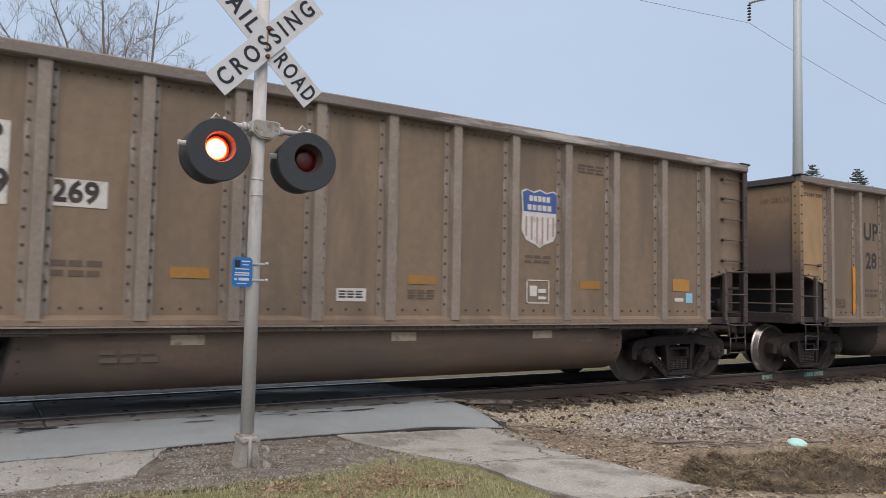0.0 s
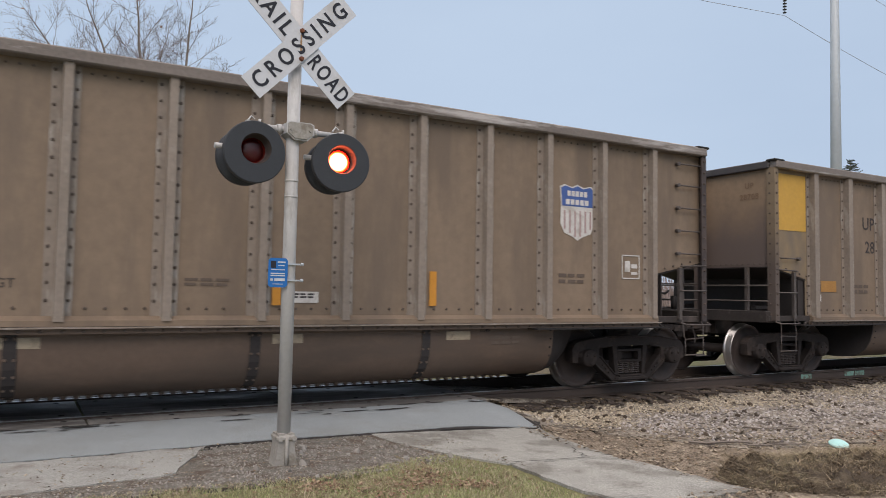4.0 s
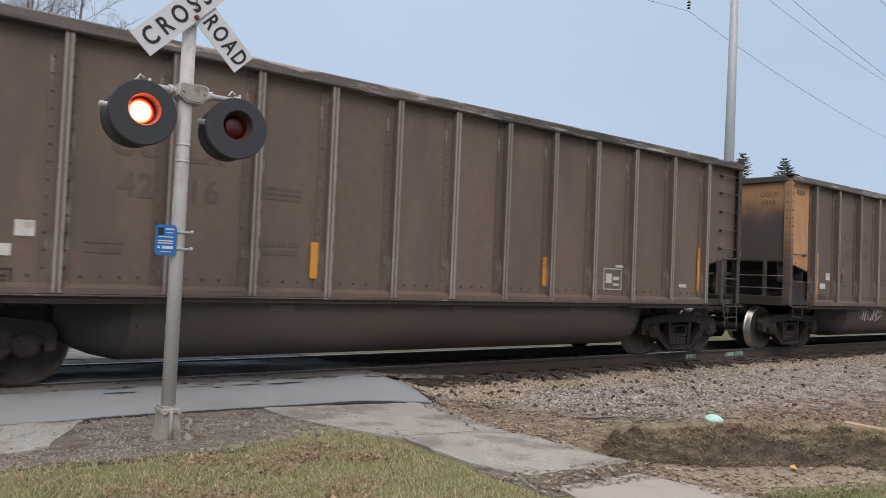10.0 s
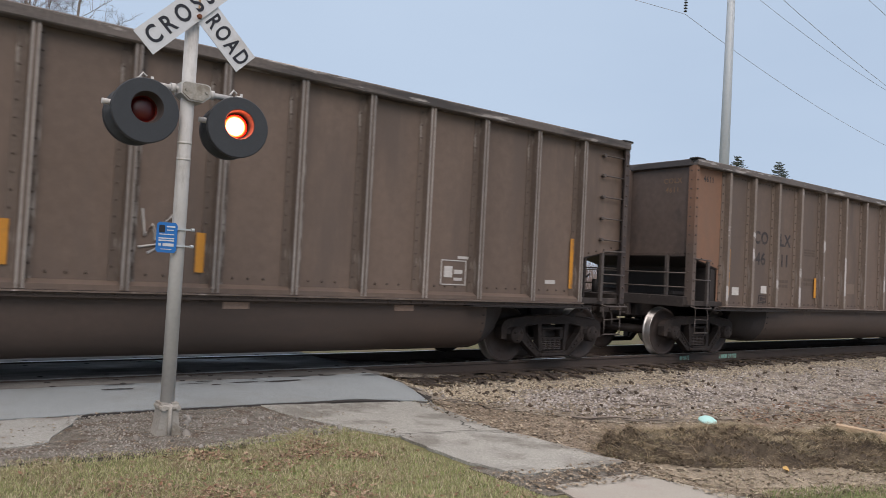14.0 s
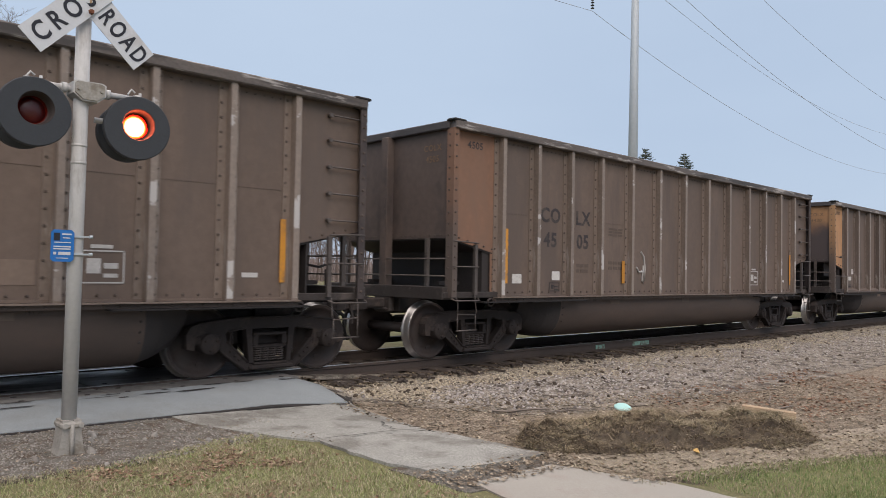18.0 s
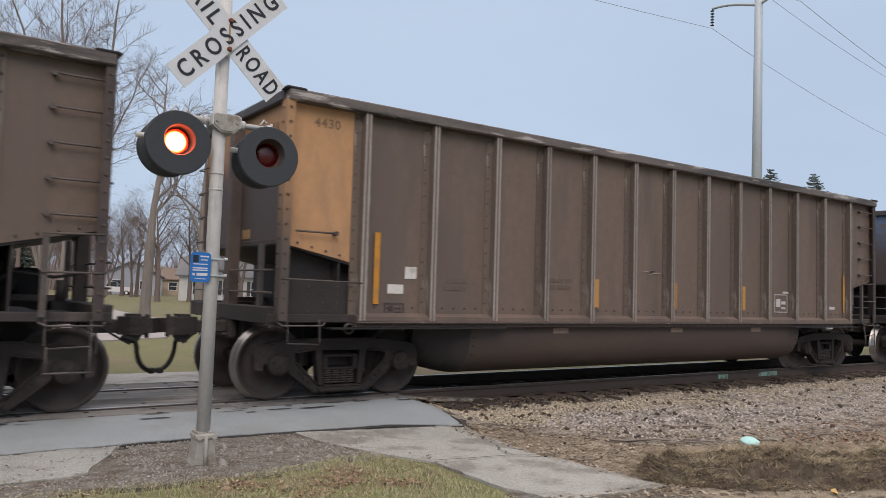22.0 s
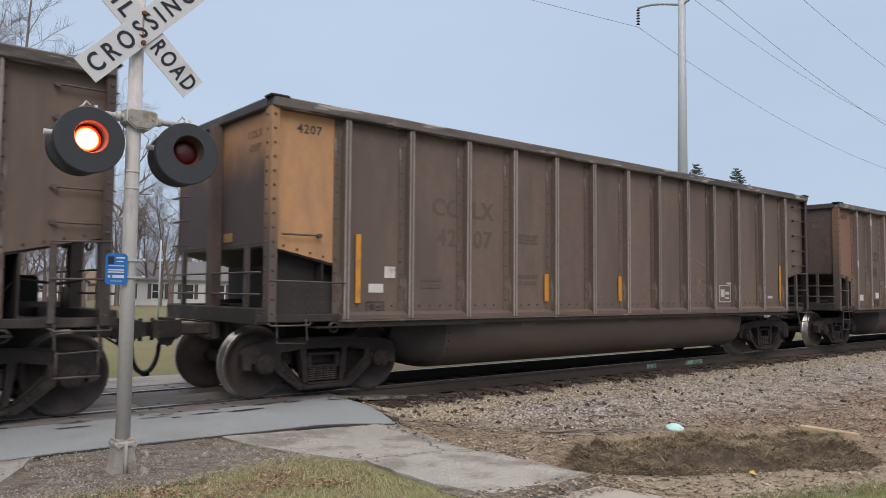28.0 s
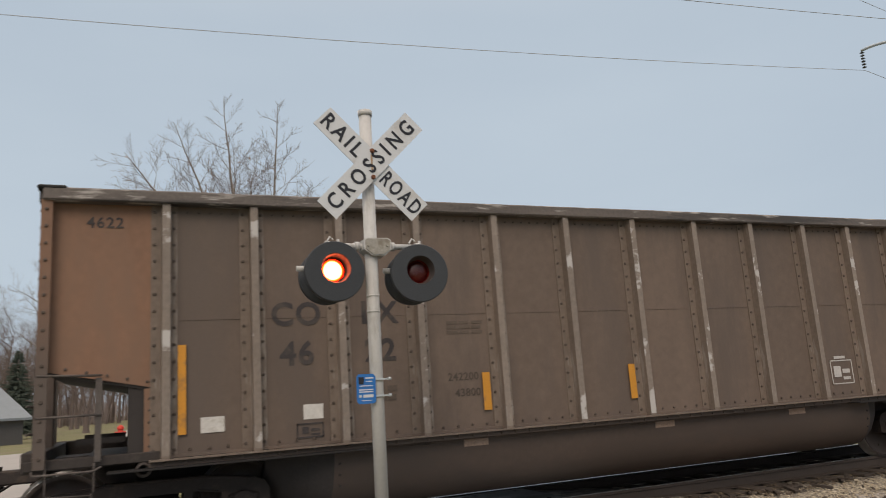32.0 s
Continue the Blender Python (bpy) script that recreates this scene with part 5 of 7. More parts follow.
# ---------------------------------------------------------------- the crossing signal
def signal():
    # the mast leans a little
    base = Matrix.Translation((2.085, 6.345, 0.0)) @ Matrix.Rotation(radians(-0.3), 4, "Y")
    s = thing("crossing_signal", "grey crossing mast with crossed sign boards and two red lamps", "crossing signal", base)
    part("mast", Geo().cyl((0, 0, 0.2), (0, 0, 4.16), 0.058, 20), POST, s)
    part("mast_cap", Geo().cyl((0, 0, 4.14), (0, 0, 4.19), 0.066, 20), POST, s)
    for z in (1.56, 1.7, 2.3, 2.44):
        part("mast_band", Geo().cyl((0, 0, z), (0, 0, z + 0.02), 0.0605, 20), POST, s)
    # cast foot in two flared halves, clamped round the mast by a bolted collar
    g = Geo()
    for side in (-1, 1):
        g.prism([(side * 0.012, -0.08), (side * 0.012, 0.27), (side * 0.07, 0.27), (side * 0.074, 0.16), (side * 0.09, 0.05), (side * 0.115, -0.02), (side * 0.12, -0.08)][::side], -0.085, 0.085)
    g.box(-0.082, 0.082, -0.1, 0.1, 0.2, 0.262, bevel=0.02)
    g.cyl((0.0, -0.1, -0.02), (0.0, -0.088, 0.24), 0.018, 8)
    for side in (-1, 1):
        g.cyl((side * 0.06, -0.12, 0.232), (side * 0.06, 0.1, 0.232), 0.022, 8)
    part("mast_foot", g, FOOT, s, "cast two-piece mast foot with bolted collar")
    # sign boards
    for name, text, turn, y in (("rail_road_board", ("RAIL", "ROAD"), -44.5, -0.085), ("crossing_board", ("CROSSING",), 46, -0.1)):
        m = Matrix.Translation((0.014, y, 3.645)) @ Matrix.Rotation(radians(-turn), 4, "Y")
        b = part(name, Geo().box(-0.622, 0.622, -0.004, 0.004, -0.116, 0.116), SIGN_WHITE, s, "white board with black capital letters", m=m)
        for k, wd in enumerate(text):
            x = 0.0 if len(text) == 1 else (-0.372, 0.375)[k]
            me = words(wd, 0.2, SIGN_BLACK, 0.004, thick=0.001, spacing=1.5 if len(text) == 1 else 1.3)
            w = max(v.co.x for v in me.vertices) - min(v.co.x for v in me.vertices)
            want = 1.13 if len(text) == 1 else 0.45
            part("lettering", me, None, b, m=Matrix.Translation((x, -0.006, -0.002)) @ Matrix.Rotation(math.pi / 2, 4, "X") @ Matrix.Diagonal((want / w, 1.02, 1, 1)))
    for z in (3.52, 3.77):
        part("bolt", Geo().bolt((0.02, -0.104, z), (0, -1, 0), 0.024, 0.025), RUSTY, s, "rusty bolt")
    # a thin rust run between the bolts
    part("rust_run", Geo().box(0.006, 0.022, -0.1065, -0.1055, 3.585, 3.735), RUST_RUN, s, "rust run below the bolt")
    # lamps
    box = [(-0.12, 0.06), (-0.1, 0.075), (0.1, 0.075), (0.13, 0.06), (0.13, -0.03), (0.07, -0.085), (-0.05, -0.085), (-0.12, -0.03)]
    jb = part("junction_box", Geo().prism(box, -0.1, 0.07), POST, s, m=Matrix.Translation((0.03, 0, 2.885)))
    part("cover", Geo().prism([(a * 0.9, b * 0.86) for a, b in box], -0.112, -0.1), FOOT, jb)
    for x in (-0.085, 0.09):
        part("cover_bolt", Geo().bolt((x, -0.112, 0.0), (0, -1, 0), 0.012, 0.012), FOOT, jb)
    g = Geo().cyl((-0.4, 0, 2.9), (0.46, 0, 2.9), 0.026, 10)
    for x in (-0.4, 0.44, -0.13, 0.2):
        g.cyl((x - 0.02, 0, 2.9), (x + 0.02, 0, 2.9), 0.042, 10)
    for x in (-0.36, 0.41):
        g.tube([(x - 0.05, -0.02, 2.93), (x - 0.02, -0.02, 2.975), (x + 0.01, -0.02, 2.95)], 0.009, 5)
        g.cyl((x + 0.06, 0, 2.9), (x + 0.06, 0, 2.96), 0.012, 6)
    part("crossarm", g, POST, s)
    lamps = []
    for x, z, turn in ((-0.362, 2.654, 0.0), (0.43, 2.642, -6.0)):
        # a broad disc in front with an off-centre tunnel to the lens, a narrower barrel, and a second disc behind
        g = Geo()
        n, cx, cz = 40, 0.01, 0.028
        ring = lambda r, y, ox=0.0, oz=0.0: [(ox + r * math.cos(2 * math.pi * i / n), y, oz + r * math.sin(2 * math.pi * i / n)) for i in range(n)]
        rows = [ring(0.128, -0.004, cx, cz), ring(0.131, -0.116, cx, cz), ring(0.258, -0.116), ring(0.265, -0.11), ring(0.265, -0.06), ring(0.258, -0.045), ring(0.2, -0.04), ring(0.19, 0.17),
                ring(0.24, 0.18), ring(0.25, 0.19), ring(0.25, 0.25), ring(0.2, 0.275), ring(0.06, 0.29)]
        g.add([p for r in rows for p in r], [])
        for k in range(len(rows) - 1):
            g.f += [(k * n + i, k * n + (i + 1) % n, (k + 1) * n + (i + 1) % n, (k + 1) * n + i) for i in range(n)]
            g.m += [0] * n
            g.s += [k in (0, 4, 7, 9)] * n
        g.f.append(tuple(range(len(g.v) - n, len(g.v))))
        g.m.append(0)
        g.s.append(False)
        disc = part("lamp_disc", g, SIGNAL_BLACK, s, "black round housing of two discs with a recessed lamp", m=Matrix.Translation((x, 0, z)) @ Matrix.Rotation(radians(turn), 4, "Z"))
        hole = Matrix.Translation((cx, 0, cz))
        part("hood", Geo().turned([(0.131, -0.112), (0.124, -0.1), (0.12, -0.004), (0.1, 0.0)], 32, axis="y"), HOOD, disc, m=hole)
        part("lens", Geo().turned([(0.0, -0.03), (0.05, -0.026), (0.09, -0.014), (0.118, 0.004), (0.118, 0.008)], 28, axis="y"), LENS, disc, "red glass lens", m=hole)
        part("socket", Geo().turned([(0.119, 0.0), (0.126, 0.01), (0.126, 0.051), (0.1128, 0.0515), (0.1128, 0.0525), (0.126, 0.053), (0.126, 0.17), (0.0, 0.172)], 28, axis="y"), SIGNAL_BLACK, disc, m=hole)
        # drum added in place of a switched bulb; turning it makes the lamp flash
        bulb = part("bulb_drum", bulb_geo(), [BULB, DRUM, BULB_EDGE, BULB_MID], disc, "added turning drum, lit on one side, that flashes the lamp", m=Matrix.Translation(BULB_AT))
        lamps.append(bulb)
        part("lamp_pin", Geo().cyl((-0.3, 0.06, 0.05), (-0.2, 0.06, 0.05), 0.024, 8), POST, disc)
    # small blue notice
    g = Geo()
    w, h = 0.085, 0.125
    g.prism([(-w, -h + 0.02), (-w + 0.02, -h), (w - 0.02, -h), (w, -h + 0.02), (w, h - 0.02), (w - 0.02, h), (-w + 0.02, h), (-w, h - 0.02)], -0.003, 0.0)
    b = part("notice", g, SIGN_BLUE, s, "blue notice plate with white print", m=Matrix.Translation((-0.12, -0.075, 1.64)))
    g = Geo()
    for x0, x1, z0, z1 in ((-0.005, 0.065, 0.085, 0.097), (0.0, 0.055, 0.058, 0.066), (-0.06, 0.06, 0.022, 0.03), (-0.065, 0.06, -0.012, -0.002), (-0.065, 0.06, -0.03, -0.02), (-0.065, -0.045, -0.07, -0.05), (-0.03, 0.06, -0.072, -0.048), (-0.045, 0.045, -0.1, -0.094)):
        g.box(x0, x1, -0.006, -0.003, z0, z1)
    part("print", g, SIGN_WHITE, b)
    part("print_mark", Geo().box(-0.065, -0.02, -0.006, -0.003, 0.04, 0.1), SIGN_BLACK, b)
    for z in (1.57, 1.71):
        part("bracket", Geo().box(-0.1, 0.1, -0.072, -0.055, z, z + 0.014).cyl((0.075, -0.09, z + 0.007), (0.1, -0.09, z + 0.007), 0.014, 6), GALV, s)
    return s, lamps


BULB_AT = (0.01, 0.052, 0.028)      # middle of the drum in its housing
RUST_RUN = surface("rust_run", (0.33, 0.22, 0.13), 0.8, vary=0.3, scale=20, bump=0)


def bulb_geo():
    """Two shallow domes back to back; the lit one faces -y."""
    g = Geo()
    prof = [(0.112, 0.0), (0.104, 0.012), (0.094, 0.02), (0.082, 0.026), (0.055, 0.034), (0.025, 0.039), (0.0, 0.04)]
    for lit in (True, False):
        g.turned([(r, -h if lit else h) for r, h in prof], 24, axis="y", mats=[2, 2, 3, 0, 0, 0] if lit else [1] * 6)
    return g


# ---------------------------------------------------------------- the ground
def smooth(a, b, x):
    t = min(1.0, max(0.0, (x - a) / (b - a)))
    return t * t * (3 - 2 * t)


def height(x, y):
    """Ground height: level lawn, road ramp up to the rails, stone bed beside them."""
    rail = RAIL_Z + GRADE * max(-60.0, min(80.0, x))
    low = -0.035 * min(3.2, max(0.0, x - 2.0)) - 0.02 * smooth(8, 14, x)
    road = low + (rail - 0.015 - low) * smooth(6.9, 8.8, y)
    bed = low + (rail - 0.215 - low) * smooth(5.0, 8.1, y)
    k = smooth(5.4, 6.3, x)
    near = road * (1 - k) + bed * k
    if y > TRACK_Y + 0.8:
        far_road = rail - 0.015 + (0.0 - rail + 0.015) * smooth(11.2, 14.0, y)
        far_bed = rail - 0.215 + (0.0 - rail + 0.215) * smooth(11.6, 14.0, y)
        return far_road * (1 - k) + far_bed * k
    return near


def wobble(x, y, s=0.05, f=2.5):
    return s * noise.noise(Vector((x * f, y * f, 7.3)))


def sheet(name, edge_a, edge_b, mat, lift=0.01, thick=0.06, nu=40, nv=8, jag=0.0, **tags):
    """A slab or layer draped on the ground between two edge lines of equal parameter."""
    def at(edge, t):
        k = t * (len(edge) - 1)
        i = min(int(k), len(edge) - 2)
        f = k - i
        return (edge[i][0] * (1 - f) + edge[i + 1][0] * f, edge[i][1] * (1 - f) + edge[i + 1][1] * f)
    g = Geo()
    vs = []
    for i in range(nu + 1):
        a, b = at(edge_a, i / nu), at(edge_b, i / nu)
        for j in range(nv + 1):
            f = j / nv
            x, y = a[0] * (1 - f) + b[0] * f, a[1] * (1 - f) + b[1] * f
            if jag and (j in (0, nv) or i in (0, nu)):
                x += wobble(x, y, jag, 6)
                y += wobble(y, x, jag, 6)
            vs.append((x, y, height(x, y) + lift + 0.004 * noise.noise(Vector((x * 2, y * 2, 1)))))
    n = nv + 1
    fs = [(i * n + j, i * n + j + 1, (i + 1) * n + j + 1, (i + 1) * n + j) for i in range(nu) for j in range(nv)]
    g.add(vs, fs, 0, True)
    rim = [i * n for i in range(nu + 1)] + [nu * n + j for j in range(1, n)] + [i * n + nv for i in range(nu - 1, -1, -1)] + [j for j in range(nv - 1, 0, -1)]
    top = [vs[i] for i in rim]
    k = len(top)
    g.add(top + [(x, y, z - thick) for x, y, z in top], [(i, (i + 1) % k, k + (i + 1) % k, k + i) for i in range(k)])
    ob = new(name, g.mesh(name, mat))
    return tagged(ob, kind=tags.get("kind", "structure"), label=tags.get("label", ""), category=tags.get("category", ""), group=tags.get("group", ""))


def ground():
    xs = [-900, -400, -200, -100, -60, -40, -30, -20, -14] + [-10 + 0.5 * k for k in range(14)] + [-3 + 0.2 * k for k in range(90)] + [15 + k for k in range(16)] + [35, 45, 60, 90, 150, 300, 600, 900]
    ys = [-600, -200, -80, -40, -20, -10] + [-5 + 0.5 * k for k in range(12)] + [1 + 0.2 * k for k in range(70)] + [15 + k for k in range(8)] + [26, 32, 40, 60, 100, 200, 400, 900]
    n = len(ys)
    g = Geo()
    def lie(x, y):
        covered = (y > 5.75 and x < 2.7) or (x > 5.3 and y > 3.0 - 0.36 * (x - 5.6)) or (4.2 < x < 5.2 and y > -6) or y > 7.0
        if -3 < x < 16 and 0 < y < 9.2:
            return -0.035 if covered else -0.008 if 3.4 < x < 5.6 else 0.02 * noise.noise(Vector((x * 1.3, y * 1.3, 0)))
        return -0.004
    vs = [(x, y, height(x, y) + lie(x, y)) for x in xs for y in ys]
    g.add(vs, [(i * n + j, (i + 1) * n + j, (i + 1) * n + j + 1, i * n + j + 1) for i in range(len(xs) - 1) for j in range(n - 1)], 0, True)
    tagged(new("ground", g.mesh("ground", LAWN)), kind="structure")
    rail_y = TRACK_Y - 0.72
    sheet("asphalt_apron", [(-40, 7.2), (-6, 7.22), (0, 7.22), (1.6, 7.28), (3.2, 7.42), (4.6, 7.52), (5.3, 7.4), (5.55, 7.32)],
          [(-40, 8.53), (-6, 8.53), (0, 8.53), (1.6, 8.53), (3.4, 8.53), (4.9, 8.53), (5.5, 8.53), (5.75, 8.2)], ASPHALT, 0.02, 0.12, 90, 8, jag=0.02)
    sheet("apron_joint", [(-10, 7.16), (0, 7.17), (1.6, 7.23), (3.2, 7.37), (4.6, 7.46), (5.5, 7.26), (5.72, 7.8), (5.7, 8.4)], [(-10, 7.24), (0, 7.24), (1.6, 7.31), (3.2, 7.45), (4.6, 7.54), (5.6, 7.3), (5.98, 7.8), (5.96, 8.5)], TAR, 0.012, 0.03, 80, 2, jag=0.03)
    sheet("road_old_concrete", [(-40, 5.9), (-4, 5.95), (0, 6.1), (1.2, 6.32)], [(-40, 7.2), (-4, 7.2), (0, 7.2), (1.62, 7.26)], OLD_CONCRETE, 0.014, 0.1, 70, 6, jag=0.05)
    sheet("gravel_shoulder", [(-2, 5.8), (1.0, 5.8), (2.1, 5.72), (2.9, 6.05), (3.7, 6.4), (4.1, 6.9)], [(-2, 6.3), (1.1, 6.5), (1.7, 7.2), (2.6, 7.34), (3.5, 7.42), (4.3, 7.46)], GRAVEL_BED, 0.006, 0.05, 50, 12, jag=0.12)
    sheet("crossing_bed", [(-40, 8.5), (5.75, 8.5)], [(-40, TRACK_Y + 1.3), (5.9, TRACK_Y + 1.3)], TAR, -0.05, 0.05, 60, 3)
    rng = random.Random(55)
    g = Geo()
    for k in range(46):
        x, y = rng.uniform(-6, 5.4), 8.5 - 0.28 * rng.random() ** 2
        w, d = rng.uniform(0.05, 0.3), rng.uniform(0.008, 0.03)
        pts = [(x + w * math.cos(q) * rng.uniform(0.6, 1.1), y + d * math.sin(q) * rng.uniform(0.6, 1.1)) for q in (2 * math.pi * i / 9 for i in range(9))]
        g.add([(a, b, height(a, b) + 0.0275) for a, b in pts], [tuple(range(9))])
    tagged(new("apron_cracks", g.mesh("apron_cracks", TAR)), kind="structure")
    # slabs of the crossing: one between the rails and one outside each rail, held by sunk bolts
    cross = tagged(new("crossing_panels"), kind="structure")
    cross.matrix_basis = TRACK
    for y0, y1 in ((-1.33, -0.835), (-0.665, 0.665), (0.835, 1.33)):
        g = Geo().box(-1.212, 1.212, y0, y1, -0.1, -0.012, bevel=0.012)
        for x in (-1.0, -0.35, 0.35, 1.0):
            for y in ((y0 + 0.1, y1 - 0.1) if y1 - y0 < 1 else (-0.5, 0.5)):
                g.cyl((x, y, -0.02), (x, y, -0.009), 0.032, 8, mat=1)
        me = g.mesh("panel", [PANEL_GREY, TAR])
        for k in range(9):
            part("panel", me, None, cross, m=Matrix.Translation((4.42 - 2.44 * k + (0.06 if y0 > 0 else 0), 0, 0.003 * (k % 2))))
    # dirt-filled cracks in the walk
    for pts in ([(5.05, 5.8), (5.03, 5.9), (5.1, 5.96), (5.06, 6.06), (5.16, 6.14), (5.2, 6.26)], [(4.08, 5.787), (4.56, 5.778), (4.8, 5.782), (5.02, 5.772), (5.33, 5.672)]):
        g = Geo()
        for (xa, ya), (xb, yb) in zip(pts, pts[1:]):
            w = 0.007
            nx, ny = (w, 0) if abs(yb - ya) > abs(xb - xa) else (0, w)
            g.add([(xa - nx, ya - ny, height(xa, ya) + 0.025), (xa + nx, ya + ny, height(xa, ya) + 0.025), (xb + nx, yb + ny, height(xb, yb) + 0.025), (xb - nx, yb - ny, height(xb, yb) + 0.025)], [(0, 1, 2, 3)])
        tagged(new("walk_crack", g.mesh("walk_crack", TAR)), kind="structure")
    sheet("far_apron", [(-40, TRACK_Y + 1.34), (5.9, TRACK_Y + 1.34)], [(-40, 13.2), (5.0, 12.9)], OLD_CONCRETE, 0.012, 0.1, 60, 6)
    # walk slabs
    sheet("walk_slab_1", [(3.4, 7.4), (3.52, 6.9), (3.76, 6.3), (4.05, 5.8)], [(5.6, 7.36), (5.5, 7.0), (5.42, 6.4), (5.34, 5.69)], WALK_CONCRETE, 0.012, 0.12, 30, 10, jag=0.015)
    sheet("walk_slab_2", [(4.06, 5.77), (4.0, 5.2), (4.05, 4.7), (4.16, 4.26)], [(5.35, 5.66), (5.42, 5.2), (5.45, 4.7), (5.47, 4.26)], WALK_CONCRETE, 0.018, 0.12, 46, 14, jag=0.055)
    sheet("walk_gap", [(3.95, 4.6), (3.98, 3.75)], [(5.65, 4.6), (5.6, 3.75)], GRAVEL_BED, 0.0, 0.05, 8, 12, jag=0.05)
    sheet("walk_slab_3", [(4.2, 3.92), (4.08, 3.4), (3.95, 2.0), (3.7, -6)], [(5.24, 4.0), (5.42, 3.4), (5.56, 3.0), (5.6, -6)], NEW_CONCRETE, 0.004, 0.12, 40, 8, jag=0.01)
    sheet("dirt_bank", [(5.45, 3.2), (5.3, 4.2), (5.2, 5.4), (5.4, 6.6), (5.72, 7.45)], [(40, -9.2), (40, 3.4), (40, 4.6), (20, 5.3), (7.0, 7.6)], DIRT, 0.004, 0.04, 40, 70, jag=0.1)
    sheet("dry_verge", [(5.5, 3.35), (6.4, 2.95), (7.4, 2.6), (9.0, 2.1), (12.5, 1.0)], [(5.45, 4.15), (6.2, 3.75), (7.3, 3.25), (9.2, 2.9), (12.5, 2.1)], DRY_SOIL, 0.009, 0.03, 40, 8, jag=0.14)
    sheet("stone_bed", [(5.7, 7.6), (6.2, 6.6), (6.8, 5.6), (8, 5.2), (12, 4.9), (40, 4.9), (120, 5)], [(5.8, 8.95), (7.2, 8.95), (8.5, 8.95), (10, 8.95), (14, 8.95), (42, 8.95), (122, 8.95)], BALLAST_BED, 0.012, 0.06, 90, 14, jag=0.15)
    sheet("track_bed", [(5.7, 8.9), (130, 8.9)], [(5.7, 11.0), (130, 11.0)], BALLAST_BED, 0.006, 0.05, 60, 6)
    sheet("street_far", [(-40, 17), (-12, 17), (0, 18), (6, 22), (9, 34), (9.5, 60), (14, 150)], [(-40, 42), (-14, 40), (-6, 40), (-2.4, 42), (-1.5, 46), (-1.0, 60), (4, 150)], STREET, 0.03, 0.1, 80, 10)


def rails():
    tr = thing("railway_track", "brown steel rails on dark creosoted timber ties", "railway track", TRACK)
    for s in (-1, 1):
        g = Geo()
        prof = [(-0.07, -0.172), (0.07, -0.172), (0.07, -0.16), (0.012, -0.145), (0.012, -0.045), (0.036, -0.036), (0.036, -0.006), (0.028, 0.0)]
        prof += [(-0.028, 0.0), (-0.036, -0.006), (-0.036, -0.036), (-0.012, -0.045), (-0.012, -0.145), (-0.07, -0.16)]
        g.prism([(s * 0.7535 + a, b) for a, b in prof], -60, 160, axis="x")
        g.box(-60, 160, s * 0.7535 - 0.027, s * 0.7535 + 0.027, 0.0005, 0.003, 1)
        part("rail", g, [RAIL, RAIL_TOP], tr)
    g = Geo().box(-0.115, 0.115, -1.3, 1.3, -0.36, -0.176, bevel=0.015)
    me = g.mesh("tie", TIE)
    gp = Geo().box(-0.09, 0.09, -0.9, -0.6, -0.176, -0.168)
    for k in range(110):
        x = 6.0 + 0.51 * k + random.uniform(-0.03, 0.03)
        part("tie", me, None, tr, m=Matrix.Translation((x, random.uniform(-0.05, 0.05), random.uniform(-0.005, 0.02))) @ Matrix.Rotation(random.uniform(-0.02, 0.02), 4, "Z"))
    # faded green paint marks on the rail web
    for x in (13.2, 14.6, 14.95):
        part("paint_mark", Geo().box(x, x + 0.32, -0.772, -0.767, -0.14, -0.05), MINT, tr, "faded mint paint mark")


MINT = surface("faded_mint_paint", (0.2, 0.36, 0.3), 0.8, vary=0.3, scale=12, bump=0.05, second=(0.12, 0.12, 0.1), amount=0.5)


def motions():
    for k, c in enumerate(CARS):
        walk(c, [(t / 2, TRACK @ Matrix.Translation((FIRST_X + NUDGE[k] + PITCH * k - travel(t / 2), 0, 0))) for t in range(65)])
    for w, a in WHEELSETS:
        walk(w, [(t / 10, Matrix.Translation((a, 0, 0.457)) @ Matrix.Rotation(-travel(t / 10) / 0.457, 4, "Y")) for t in range(321)])
    # each added drum turns its lit half outwards for a flash; the lamps take turns every 0.7258 s
    for which, bulb in enumerate(LAMPS):
        angle = 0.0 if which == 0 else 180.0
        rows = [(0.0, angle)]
        for n in range(44):
            t = 0.41 + 0.7258 * n
            coming = (n % 2 == 0) == (which == 1)
            start = math.ceil(t * FPS) if coming else math.floor(t * FPS + 0.4)
            for k, turn in enumerate((0, 2, 91, 180) if coming else (0, 89, 178, 180)):
                rows.append(((start + k) / FPS, angle + turn))
            angle += 180
        rows.append((32.0, angle))
        walk(bulb, [(t, Matrix.Translation(BULB_AT) @ Matrix.Rotation(radians(a), 4, "Z")) for t, a in rows])


NUDGE = [0.3, 0.04, -0.09, -0.01, 0.06, 0.18, 0.05, 0.11, 0.085, 0.056, 0.005]


